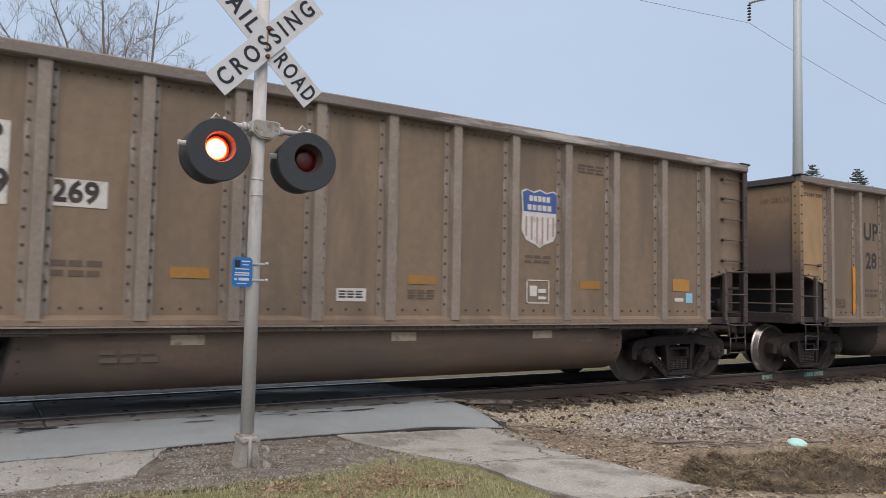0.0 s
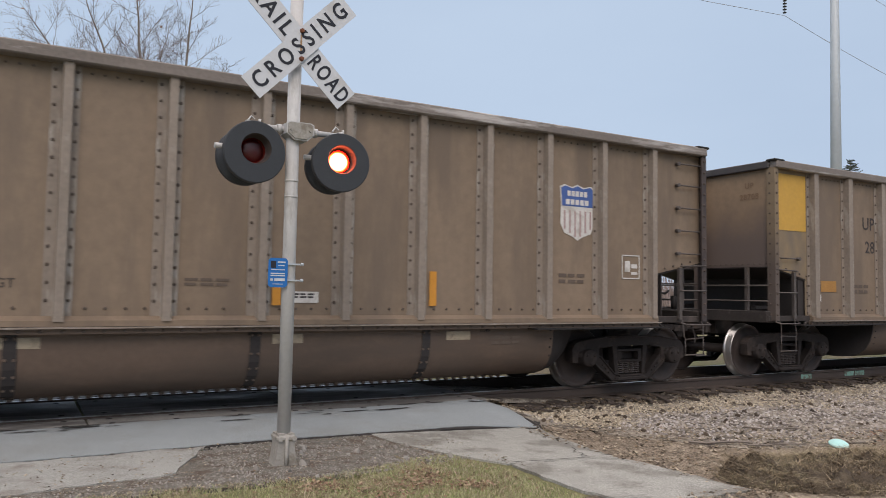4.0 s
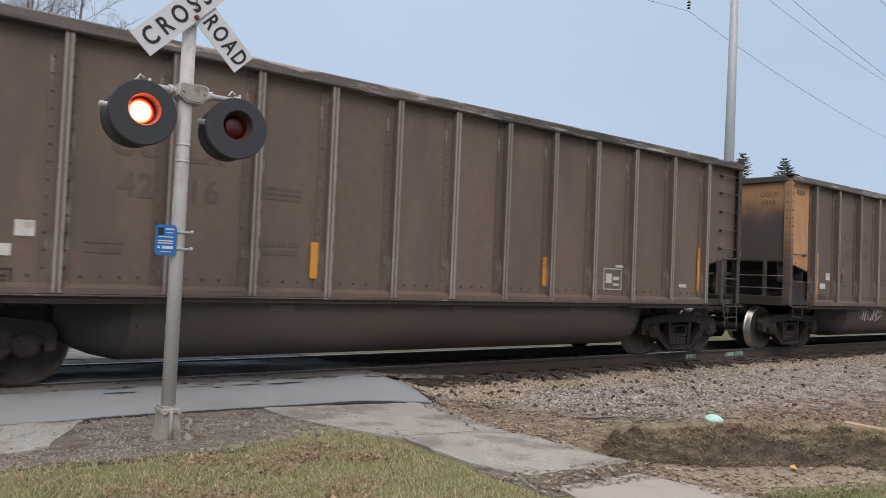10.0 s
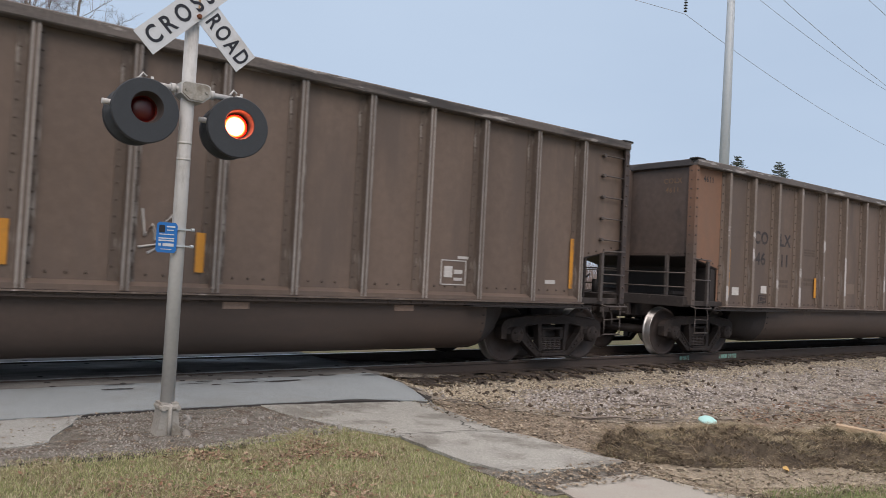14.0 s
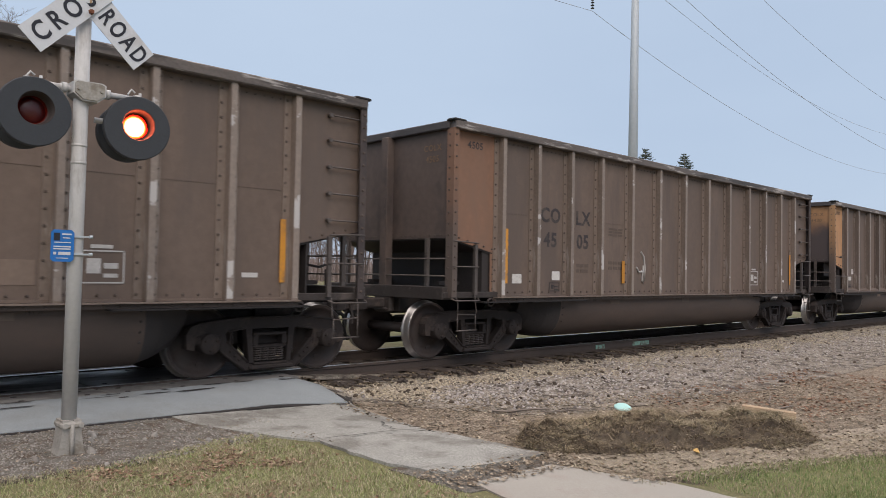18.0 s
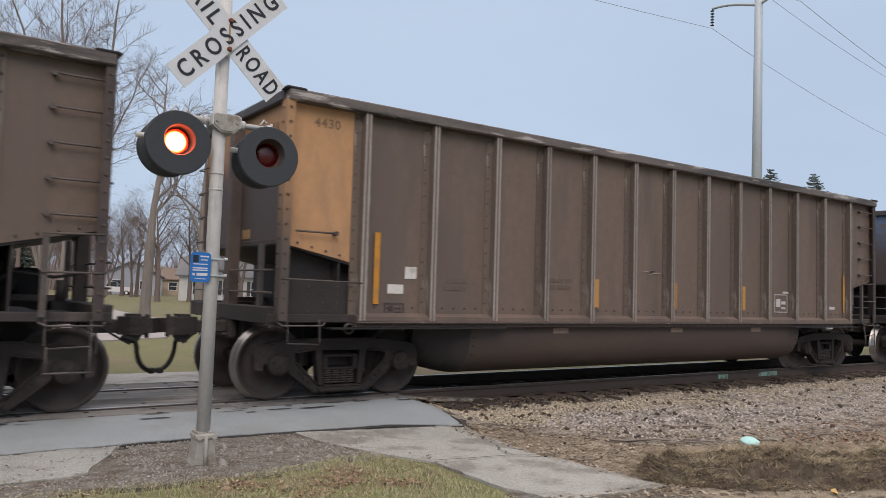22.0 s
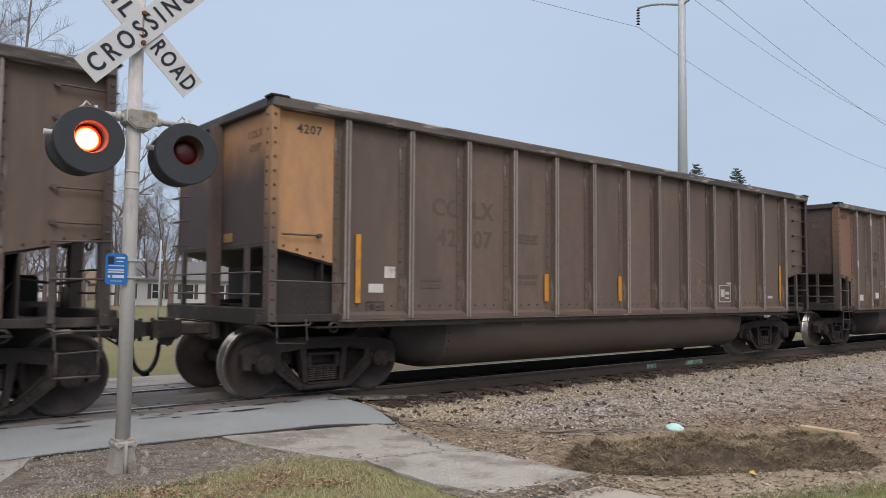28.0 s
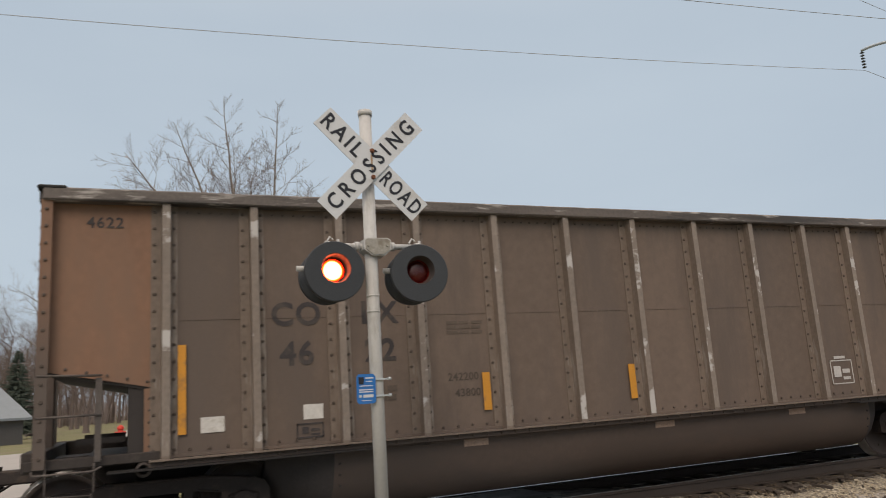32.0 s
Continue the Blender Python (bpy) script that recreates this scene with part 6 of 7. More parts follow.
# ---------------------------------------------------------------- trees
def limb(g, p, d, length, r, level, rng, tips, sides, droop, wide=0.72):
    """A tapered, slightly crooked limb that carries smaller ones."""
    segs = 5 if level == 0 else 4 if level < 3 else 3
    pts = [p]
    step = length / segs
    for k in range(segs):
        d = (d + Vector((rng.uniform(-1, 1), rng.uniform(-1, 1), rng.uniform(-1, 1))) * (0.1 + 0.05 * level) + Vector((0, 0, droop[level]))).normalized()
        pts.append(pts[-1] + d * step)
    for k in range(segs):
        a, b = r * (1 - 0.93 * k / segs), r * (1 - 0.93 * (k + 1) / segs)
        g.cyl(pts[k], pts[k + 1], a, sides[level], b, 0 if level < 2 else 1, caps=False)
    if level + 1 < len(sides):
        n = tips[level]
        for k in range(n):
            f = 0.28 + 0.72 * (k + rng.random() * 0.6) / n if level else 0.14 + 0.86 * (k + rng.random() * 0.5) / n
            i = min(int(f * segs), segs - 1)
            q = pts[i].lerp(pts[i + 1], f * segs - i)
            side = d.orthogonal().normalized()
            side.rotate(Matrix.Rotation(rng.uniform(0, 2 * math.pi), 3, d))
            spread = rng.uniform(0.55, 1.0)
            nd = (d * (1 - 0.35 * spread) + side * spread).normalized()
            limb(g, q, nd, length * rng.uniform(0.42, 0.66) * (1.1 - 0.35 * f) * (wide if level == 0 else 0.9), r * (1 - 0.8 * f) * 0.55 + 0.002, level + 1, rng, tips, sides, droop, wide)
    return pts


def bare_tree(name, at, high, r, seed, stems=1, label="", tips=(9, 7, 6, 4), sides=(10, 7, 5, 3, 3), droop=(0.02, 0.05, 0.03, 0.0, -0.02), leaves=0, group="", mats=None, wide=0.72):
    rng = random.Random(seed)
    t = thing(name, label, "tree", Matrix.Translation(at), group)
    crown = Geo()
    trunk = Geo()
    fork = high * (0.2 if stems > 1 else 0.3)
    trunk.cyl((0, 0, -0.1), (0, 0, 0.5), r * 1.35, 12, r * 1.05, caps=False)
    trunk.cyl((0, 0, 0.5), (0.05, 0, fork), r * 1.05, 12, r * 0.85, caps=False)
    part("trunk", trunk, mats[0] if mats else BARK, t)
    for s in range(stems):
        lean = (0.16 if stems == 2 else 0.2) if stems > 1 else 0.03
        q = 2 * math.pi * s / stems + 0.4
        limb(crown, Vector((0.05 + 0.1 * math.cos(q) * (stems > 1), 0.1 * math.sin(q) * (stems > 1), fork - 0.15)), Vector((lean * math.cos(q), lean * math.sin(q), 1)), high - fork, r * (0.8 if stems == 1 else 0.62), 0, rng, tips, sides, droop, wide)
    vs = crown.v
    for k in range(leaves):
        p = Vector(vs[rng.randrange(len(vs) // 2, len(vs))])
        a = Vector((rng.uniform(-1, 1), rng.uniform(-1, 1), rng.uniform(-1, 0.2))).normalized() * 0.09
        b = a.orthogonal().normalized() * 0.05
        crown.add([p, p + a * 0.5 + b, p + a, p + a * 0.5 - b], [(0, 1, 2, 3)], 2)
    part("crown", crown, [*(mats or (BARK, TWIG)), DRY_LEAF][:3], t)
    return t


def stemmed_tree(at, stems, r, seed, label):
    """A bare tree of several straight stems, each with rows of short rising side branches."""
    rng = random.Random(seed)
    t = thing("bare_tree", label, "tree", Matrix.Translation(at))
    part("trunk", Geo().cyl((0, 0, -0.1), (0, 0, 0.4), r * 1.4, 12, r * 1.1, caps=False).cyl((0, 0, 0.4), (0, 0, 1.9), r * 1.1, 12, r * 0.95, caps=False), BARK, t)
    g = Geo()
    def twig(p, d, length, w, level):
        pts = [p]
        segs = 4 if level == 0 else 3
        for k in range(segs):
            d = (d + Vector((rng.uniform(-1, 1), rng.uniform(-1, 1), rng.uniform(-1, 1))) * 0.13 + Vector((0, 0, 0.06))).normalized()
            pts.append(pts[-1] + d * length / segs)
            a, b = w * (1 - 0.75 * k / segs), w * (1 - 0.75 * (k + 1) / segs)
            g.cyl(pts[-2], pts[-1], a, 4 if level == 0 else 3, b, 1, caps=False)
        if level < 2:
            n = int((13 if level == 0 else 5) * min(1.0, 0.35 + length * 0.5))
            for k in range(n):
                f = 0.25 + 0.72 * (k + rng.random()) / n
                j = min(int(f * segs), segs - 1)
                side = d.orthogonal().normalized()
                side.rotate(Matrix.Rotation(rng.uniform(0, 6.28), 3, d))
                twig(pts[j].lerp(pts[j + 1], f * segs - j), (d + side * rng.uniform(0.6, 1.0)).normalized(), length * rng.uniform(0.26, 0.46) * (1.15 - 0.5 * f), w * 0.45 + 0.0012, level + 1)
    for mid, top, thick in stems:
        a, b, c = Vector((0, 0, 1.7)), Vector(mid), Vector(top)
        n = 14
        pts = []
        for k in range(n + 1):
            f = k / n
            q = a.lerp(b, f / 0.62) if f < 0.62 else b.lerp(c, (f - 0.62) / 0.38)
            pts.append(q + Vector((rng.uniform(-1, 1), rng.uniform(-1, 1), 0)) * 0.035 * (0 < k < n))
        for k in range(n):
            g.cyl(pts[k], pts[k + 1], thick * (0.9 - 0.84 * k / n), 7, thick * (0.9 - 0.84 * (k + 1) / n), 0, caps=False)
        turn = rng.uniform(0, 6)
        for k in range(27):
            f = 0.3 + 0.69 * (k + 0.6 * rng.random()) / 27
            j = min(int(f * n), n - 1)
            turn += 2.4 + rng.uniform(-0.4, 0.4)
            axis = (pts[j + 1] - pts[j]).normalized()
            side = axis.orthogonal().normalized()
            side.rotate(Matrix.Rotation(turn, 3, axis))
            twig(pts[j].lerp(pts[j + 1], f * n - j), (axis * rng.uniform(0.55, 0.9) + side).normalized(), (0.6 + 3.4 * (1 - f)) * rng.uniform(0.55, 1.15), thick * (1 - 0.9 * f) * 0.22 + 0.003, 0)
    for k in range(14):
        p = Vector(g.v[rng.randrange(len(g.v) // 3, len(g.v))])
        a = Vector((rng.uniform(-1, 1), rng.uniform(-1, 1), rng.uniform(-1, 0.2))).normalized() * 0.1
        b = a.orthogonal().normalized() * 0.05
        g.add([p, p + a * 0.5 + b, p + a, p + a * 0.5 - b], [(0, 1, 2, 3)], 2)
    part("crown", g, [BARK, TWIG, DRY_LEAF], t)
    return t


DRY_LEAF = surface("dry_brown_leaf", (0.2, 0.105, 0.05), 0.85, vary=0.4, scale=3, bump=0.1, piece=0.3)


def conifer(at, high, wide, seed, label, group=""):
    rng = random.Random(seed)
    t = thing("conifer", label, "tree", Matrix.Translation(at), group)
    part("trunk", Geo().cyl((0, 0, -0.1), (0, 0, high * 0.96), high * 0.016, 8, 0.03), BARK, t)
    g = Geo()
    z = high * 0.1
    while z < high * 0.995:
        f = 1 - z / high
        reach0 = wide * (0.02 + 0.95 * f ** 0.9)
        for k in range(int(7 + 9 * f)):
            q = rng.uniform(0, 2 * math.pi)
            reach = reach0 * rng.uniform(0.55, 1.12) + 0.06
            tip = Vector((math.cos(q), math.sin(q), rng.uniform(0.0, 0.35) if f < 0.15 else rng.uniform(-0.3, 0.1)))
            side = Vector((-tip.y, tip.x, 0))
            n = 3 + int(reach * 4)
            for j in range(n):
                e = (j + 0.8) / n
                c = Vector((0, 0, z)) + tip * reach * e - Vector((0, 0, 0.12 * reach * e * (1 - e)))
                w = 0.1 + 0.16 * reach * (1 - e)
                for sgn in (-1, 1):
                    out = (tip * 0.7 + side * sgn * rng.uniform(0.5, 1.0) + Vector((0, 0, rng.uniform(-0.45, 0.15)))).normalized() * w * rng.uniform(0.8, 1.4)
                    up = Vector((0, 0, 0.03 + 0.1 * w))
                    g.add([c - up, c + out * 0.5 + up, c + out, c + out * 0.5 - up * 1.5], [(0, 1, 2, 3)])
        z += high * 0.0135 * (0.7 + 0.6 * rng.random())
    part("crown", g, NEEDLE, t)
    return t


# ---------------------------------------------------------------- the power line
def power_line():
    x0, y0 = 41.0, 25.88
    base = height(x0, y0)
    p = thing("power_pole", "tall pale galvanised steel power pole with curved arms", "power pole", Matrix.Translation((x0, y0, base)))
    part("shaft", Geo().cyl((0, 0, -0.3), (0, 0, 29.0), 0.36, 14, 0.17), GALV, p)
    for level, z in enumerate((20.0, 24.9)):
        for s, reach in ((1, 3.27), (-1, 2.68)):
            rise = 0.75 if s > 0 else 0.65
            pts = [(0, s * reach * k / 8, z + rise * math.sin(math.pi / 2 * k / 8) + 0.0) for k in range(9)]
            arm = part("arm", Geo().tube(pts, 0.09, 8), GALV, p)
            tip = pts[-1]
            for k in range(6):
                zz = tip[2] - 0.15 - 0.19 * k
                g = Geo().turned([(0.03, zz + 0.08), (0.05, zz + 0.05), (0.13, zz), (0.11, zz - 0.03), (0.03, zz - 0.04)], 10, axis="z")
                g.v = [(vx + tip[0], vy + tip[1], vz) for vx, vy, vz in g.v]
                part("insulator", g, INSULATOR, arm)
    for level, z in enumerate((20.0, 24.9)):
        for s, reach, end in ((1, 3.27, 19.45), (-1, 2.68, 19.4)):
            y = y0 + s * reach
            zt = end + (4.9 if level else 0) + base
            for a, b in ((x0 - 200.0, x0), (x0, x0 + 92.0)):
                pts = []
                for k in range(31):
                    f = k / 30
                    pts.append((a + (b - a) * f, y, zt - (4.75 if b == x0 else 4.4) * 4 * f * (1 - f)))
                thing("power_cable", "thin grey overhead power cable", "cable", group="cables of the power line", geo=Geo().tube(pts, 0.016, 5), mats=CABLE)


INSULATOR = surface("grey_insulator", (0.05, 0.055, 0.06), 0.4, vary=0.2, scale=10, bump=0)
CABLE = surface("weathered_cable", (0.33, 0.355, 0.385), 0.6, vary=0.1, scale=2, bump=0)


# ---------------------------------------------------------------- houses and street
SIDING = {"white": surface("white_siding", (0.62, 0.62, 0.6), 0.6, vary=0.06, scale=1, fine=6, bump=0.05),
          "blue": surface("pale_blue_siding", (0.36, 0.385, 0.44), 0.6, vary=0.06, scale=1, fine=6, bump=0.05),
          "tan": surface("tan_siding", (0.4, 0.33, 0.24), 0.65, vary=0.08, scale=1, fine=6, bump=0.05),
          "dark": surface("dark_grey_siding", (0.09, 0.085, 0.085), 0.7, vary=0.1, scale=1, fine=6, bump=0.05)}
ROOF = {"grey": surface("grey_shingles", (0.16, 0.165, 0.175), 0.85, vary=0.2, scale=3, fine=12, bump=0.2),
        "slate": surface("slate_shingles", (0.19, 0.215, 0.235), 0.8, vary=0.15, scale=3, fine=12, bump=0.2),
        "brown": surface("brown_shingles", (0.17, 0.13, 0.105), 0.85, vary=0.2, scale=3, fine=12, bump=0.2)}
WINDOW = surface("dark_window_glass", (0.03, 0.035, 0.04), 0.15, vary=0.1, scale=1, bump=0, spec=0.6)
TRIM = surface("white_trim", (0.66, 0.66, 0.65), 0.5, vary=0.05, scale=3, bump=0)


def house(at, turn, w, d, h, roof_h, wall, roof, windows, label, gable=False, door=None, shutters=False):
    """A one-storey house: long side with the windows towards -y; the ridge runs along x, or towards the viewer with gable."""
    t = thing("house", label, "house", Matrix.Translation(at) @ Matrix.Rotation(radians(turn), 4, "Z"))
    g = Geo().box(-w / 2, w / 2, 0, d, -0.2, h)
    if gable:
        g.prism([(-w / 2, h), (w / 2, h), (0, h + roof_h)], 0, d)
    else:
        g.prism([(0, h), (d, h), (d / 2, h + roof_h)], -w / 2, w / 2, axis="x")
    part("wall", g, SIDING[wall], t)
    g = Geo()
    o = 0.4
    if gable:
        g.prism([(-w / 2 - o, h - 0.1), (0, h + roof_h + 0.02), (w / 2 + o, h - 0.1), (w / 2 + o, h + 0.06), (0, h + roof_h + 0.2), (-w / 2 - o, h + 0.06)], -o, d + o)
    else:
        g.prism([(-o, h - 0.1), (d / 2, h + roof_h + 0.02), (d + o, h - 0.1), (d + o, h + 0.06), (d / 2, h + roof_h + 0.2), (-o, h + 0.06)], -w / 2 - o, w / 2 + o, axis="x")
    part("roof", g, ROOF[roof], t)
    for x, z, ww, wh in windows:
        f = part("window", Geo().box(x - ww / 2 - 0.08, x + ww / 2 + 0.08, -0.05, 0.02, z - wh / 2 - 0.08, z + wh / 2 + 0.08), TRIM, t)
        part("pane", Geo().box(x - ww / 2, x + ww / 2, -0.062, -0.05, z - wh / 2, z + wh / 2), WINDOW, f)
        part("sash", Geo().box(x - ww / 2, x + ww / 2, -0.075, -0.062, z - 0.03, z + 0.03), TRIM, f)
        if shutters:
            for s in (-1, 1):
                part("shutter", Geo().box(x + s * (ww / 2 + 0.3) - 0.18, x + s * (ww / 2 + 0.3) + 0.18, -0.05, 0.01, z - wh / 2 - 0.05, z + wh / 2 + 0.05), SIDING["dark"], t)
    if door:
        part("door", Geo().box(door - 0.48, door + 0.48, -0.05, 0.02, 0.05, 2.1), SIDING["dark"], t)
    return t


def parked_car(at, turn, paint, label, truck_like=False):
    c = thing("parked_car", label, "car", Matrix.Translation(at) @ Matrix.Rotation(radians(turn), 4, "Z"))
    if truck_like:
        body = [(-2.6, 0.45), (2.6, 0.45), (2.6, 1.05), (1.4, 1.15), (-0.2, 1.15), (-2.6, 1.1)]
        cab = [(-0.1, 1.14), (1.35, 1.14), (0.95, 1.75), (0.0, 1.8)]
    else:
        body = [(-2.25, 0.35), (2.25, 0.35), (2.28, 0.7), (1.3, 0.9), (-1.6, 0.95), (-2.25, 0.85)]
        cab = [(-1.7, 0.93), (1.2, 0.88), (0.5, 1.4), (-1.1, 1.45)]
    part("body", Geo().prism(body, -0.88, 0.88), paint, c)
    part("cabin", Geo().prism(cab, -0.76, 0.76), WINDOW, c)
    part("cabin_roof", Geo().box(cab[3][0] + 0.05, cab[2][0] - 0.05, -0.72, 0.72, cab[2][1] - 0.02, cab[2][1] + 0.07), paint, c)
    for x in (-1.4, 1.4):
        for s in (-1, 1):
            wh = part("wheel", Geo().cyl((x, s * 0.72, 0.33), (x, s * 0.92, 0.33), 0.33, 16), RUBBER, c)
            part("rim", Geo().cyl((x, s * 0.9, 0.33), (x, s * 0.93, 0.33), 0.2, 12), TRIM, wh)
    for s in (-0.6, 0.6):
        part("headlight", Geo().box(body[1][0] - 0.02, body[1][0] + 0.03, s - 0.18, s + 0.18, 0.62, 0.76), TRIM, c)
    return c


CAR_DARK = surface("dark_grey_car_paint", (0.06, 0.065, 0.075), 0.3, metal=0.3, vary=0.05, scale=2, bump=0)
CAR_WHITE = surface("white_car_paint", (0.65, 0.65, 0.65), 0.3, vary=0.04, scale=2, bump=0)
RED_PAINT = surface("red_hydrant_paint", (0.5, 0.04, 0.025), 0.5, vary=0.12, scale=6, bump=0.02)


def street():
    house((26, 117, 0), -12, 8.5, 9, 2.7, 2.2, "blue", "grey", [(-2, 1.5, 1.2, 1.2), (1.8, 1.5, 1.2, 1.2)], "pale blue one-storey house with a grey gable roof", True, 0.0)
    house((36, 126, 0), -16, 15, 8, 2.6, 1.8, "tan", "brown", [(-5, 1.5, 1.6, 1.2), (-1.5, 1.5, 1.2, 1.2), (4, 1.5, 2.0, 1.3)], "low tan house with a wide brown roof", False, 1.5)
    house((31, 79, 0), -22, 17, 8, 2.7, 2.0, "white", "grey", [(-6.5, 1.5, 1.1, 1.5), (-3.4, 1.5, 1.1, 1.5), (-0.4, 1.5, 1.1, 1.5), (2.8, 1.5, 1.1, 1.5), (6, 1.5, 1.1, 1.5)], "long white house with dark shutters and a grey roof", False, 4.4, True)
    house((-10.8, 54.8, -0.75), 35, 11, 8, 2.4, 2.1, "dark", "slate", [(-2.5, 1.4, 1.2, 1.1), (2.6, 1.4, 1.2, 1.1)], "dark low house with a slate-blue roof", False, 0.4)
    house((46, 84, 0), -28, 14, 8, 2.7, 2.0, "white", "brown", [(-4, 1.5, 1.2, 1.3), (0, 1.5, 1.2, 1.3), (4, 1.5, 1.2, 1.3)], "white house with a brown roof behind the lawn", False, 2.0)
    parked_car((3.4, 110, 0.03), 84, CAR_DARK, "dark grey sedan driving lane side on the pale street")
    parked_car((8.2, 132, 0.03), 84, CAR_DARK, "dark pickup parked along the pale street", True)
    parked_car((32.5, 68, 0.0), -20, CAR_WHITE, "white sedan parked before the white house")
    parked_car((23, 112, 0.0), 160, CAR_WHITE, "white pickup parked beside the pale blue house", True)
    h = thing("fire_hydrant", "red fire hydrant on the grass verge", "hydrant", Matrix.Translation((-0.25, 46.4, 0.0)))
    part("barrel", Geo().cyl((0, 0, 0), (0, 0, 0.75), 0.17, 12, 0.15), RED_PAINT, h)
    part("bonnet", Geo().turned([(0.19, 0.75), (0.18, 0.85), (0.1, 0.95), (0.0, 0.98)], 12, axis="z"), RED_PAINT, h)
    part("outlet", Geo().cyl((-0.28, 0, 0.55), (0.28, 0, 0.55), 0.08, 10), RED_PAINT, h)
    for x, y, hh in ((8.6, 36, 3.2), (14.0, 40, 4.2), (0.9, 47, 2.6)):
        thing("street_post", "slim grey steel post on the grass verge", "post", Matrix.Translation((x, y, 0)), geo=Geo().cyl((0, 0, -0.1), (0, 0, hh), 0.05, 8), mats=GALV)
    m = thing("mailbox", "taupe mailbox on a wooden post by the street", "mailbox", Matrix.Translation((5.6, 31, 0)))
    part("box", Geo().box(-0.45, 0.45, -0.2, 0.2, 0.95, 1.35, bevel=0.08), BARK, m)
    part("stake", Geo().box(-0.05, 0.05, -0.05, 0.05, -0.1, 0.95), TIE, m)


def planting():
    stemmed_tree((3.0, 25.0, 0), [((0.2, 0.0, 8.4), (-0.1, 0.1, 12.0), 0.12), ((-0.65, 0.3, 8.4), (-1.7, 0.4, 11.1), 0.1), ((1.5, -0.2, 8.4), (1.7, -0.2, 11.9), 0.11), ((-2.1, -0.2, 8.3), (-3.2, -0.3, 9.7), 0.08),
                                  ((0.75, 0.6, 8.4), (1.2, 0.9, 10.5), 0.07), ((0.1, -1.2, 7.0), (0.0, -1.8, 9.6), 0.07), ((2.3, 0.5, 7.4), (3.0, 0.7, 9.3), 0.06)], 0.26, 11, "tall bare tree of several upright stems with a few dry leaves")
    bare_tree("bare_tree", (8.1, 33.6, 0), 11.2, 0.22, 5, 1, "tall bare street tree on the grass verge", tips=(11, 8, 6, 3))
    bare_tree("bare_tree", (6.4, 45, 0), 10.0, 0.14, 8, 1, "slim bare tree beside the street", tips=(9, 7, 5, 3))
    bare_tree("bare_tree", (14.5, 47, 0), 11.5, 0.3, 21, 1, "bare tree in a front garden", tips=(9, 7, 5, 3))
    bare_tree("bare_tree", (-4.2, 50, 0), 9.5, 0.2, 31, 1, "bare tree beside the far street", tips=(9, 7, 5, 3))
    conifer((66, 36, 0), 14.0, 6.0, 3, "dark green spruce behind the railway", "spruces behind the railway")
    conifer((62.3, 38, 0), 14.2, 6.0, 4, "dark green spruce behind the railway", "spruces behind the railway")
    conifer((12.0, 120, 0), 11.5, 3.4, 7, "dark conifer among the far bare trees")
    conifer((-8.4, 72, 0), 7.3, 2.8, 9, "dark conifer behind the house")
    conifer((-11.2, 72, 0), 6.6, 2.8, 10, "dark conifer behind the house")
    first = bare_tree("far_tree", (-14, 105, 0), 10.0, 0.2, 41, 1, "grey-brown bare tree in the distance", wide=1.1, tips=(14, 9, 7, 3), sides=(6, 4, 3, 3, 3), group="bare trees in the distance", mats=(FAR_TWIG, FAR_TWIG))
    second = bare_tree("far_tree", (-6, 112, 0), 11.0, 0.22, 42, 2, "grey-brown bare tree in the distance", wide=1.0, tips=(12, 8, 7, 3), sides=(6, 4, 3, 3, 3), group="bare trees in the distance", mats=(FAR_TWIG, FAR_TWIG))
    rng = random.Random(77)
    for k in range(150):
        a = -16 + (62 if k < 84 else 34) * (k % 84 + rng.random()) / 84
        dist = rng.uniform(74, 150) if k < 84 else rng.uniform(130, 200)
        if -1.6 < a < 5.4 and dist < 150:
            dist += 78
        x, y = dist * math.sin(radians(a)), dist * math.cos(radians(a))
        s = rng.uniform(0.75, 1.1) * (1.25 if dist > 150 else 1)
        o = copy_thing(first if k % 2 else second, Matrix.Translation((x, y, 0)) @ Matrix.Rotation(rng.uniform(0, 6.28), 4, "Z"))
        o.scale = (s * 1.15, s * 1.15, s)


def far_woods():
    def place(rng):
        while True:
            a, dist = radians(rng.uniform(-22, 50)), rng.uniform(150, 230)
            if not (-1.2 < math.degrees(a) < 5.0 and dist < 205):
                return dist * math.sin(a), dist * math.cos(a), 0.0
    blades("far_woods", 26000, place, (2.0, 10.5), (0.03, 0.11), FAR_WOOD, "hazy mass of bare twigs in the distance", "woods", 61, 0.12)


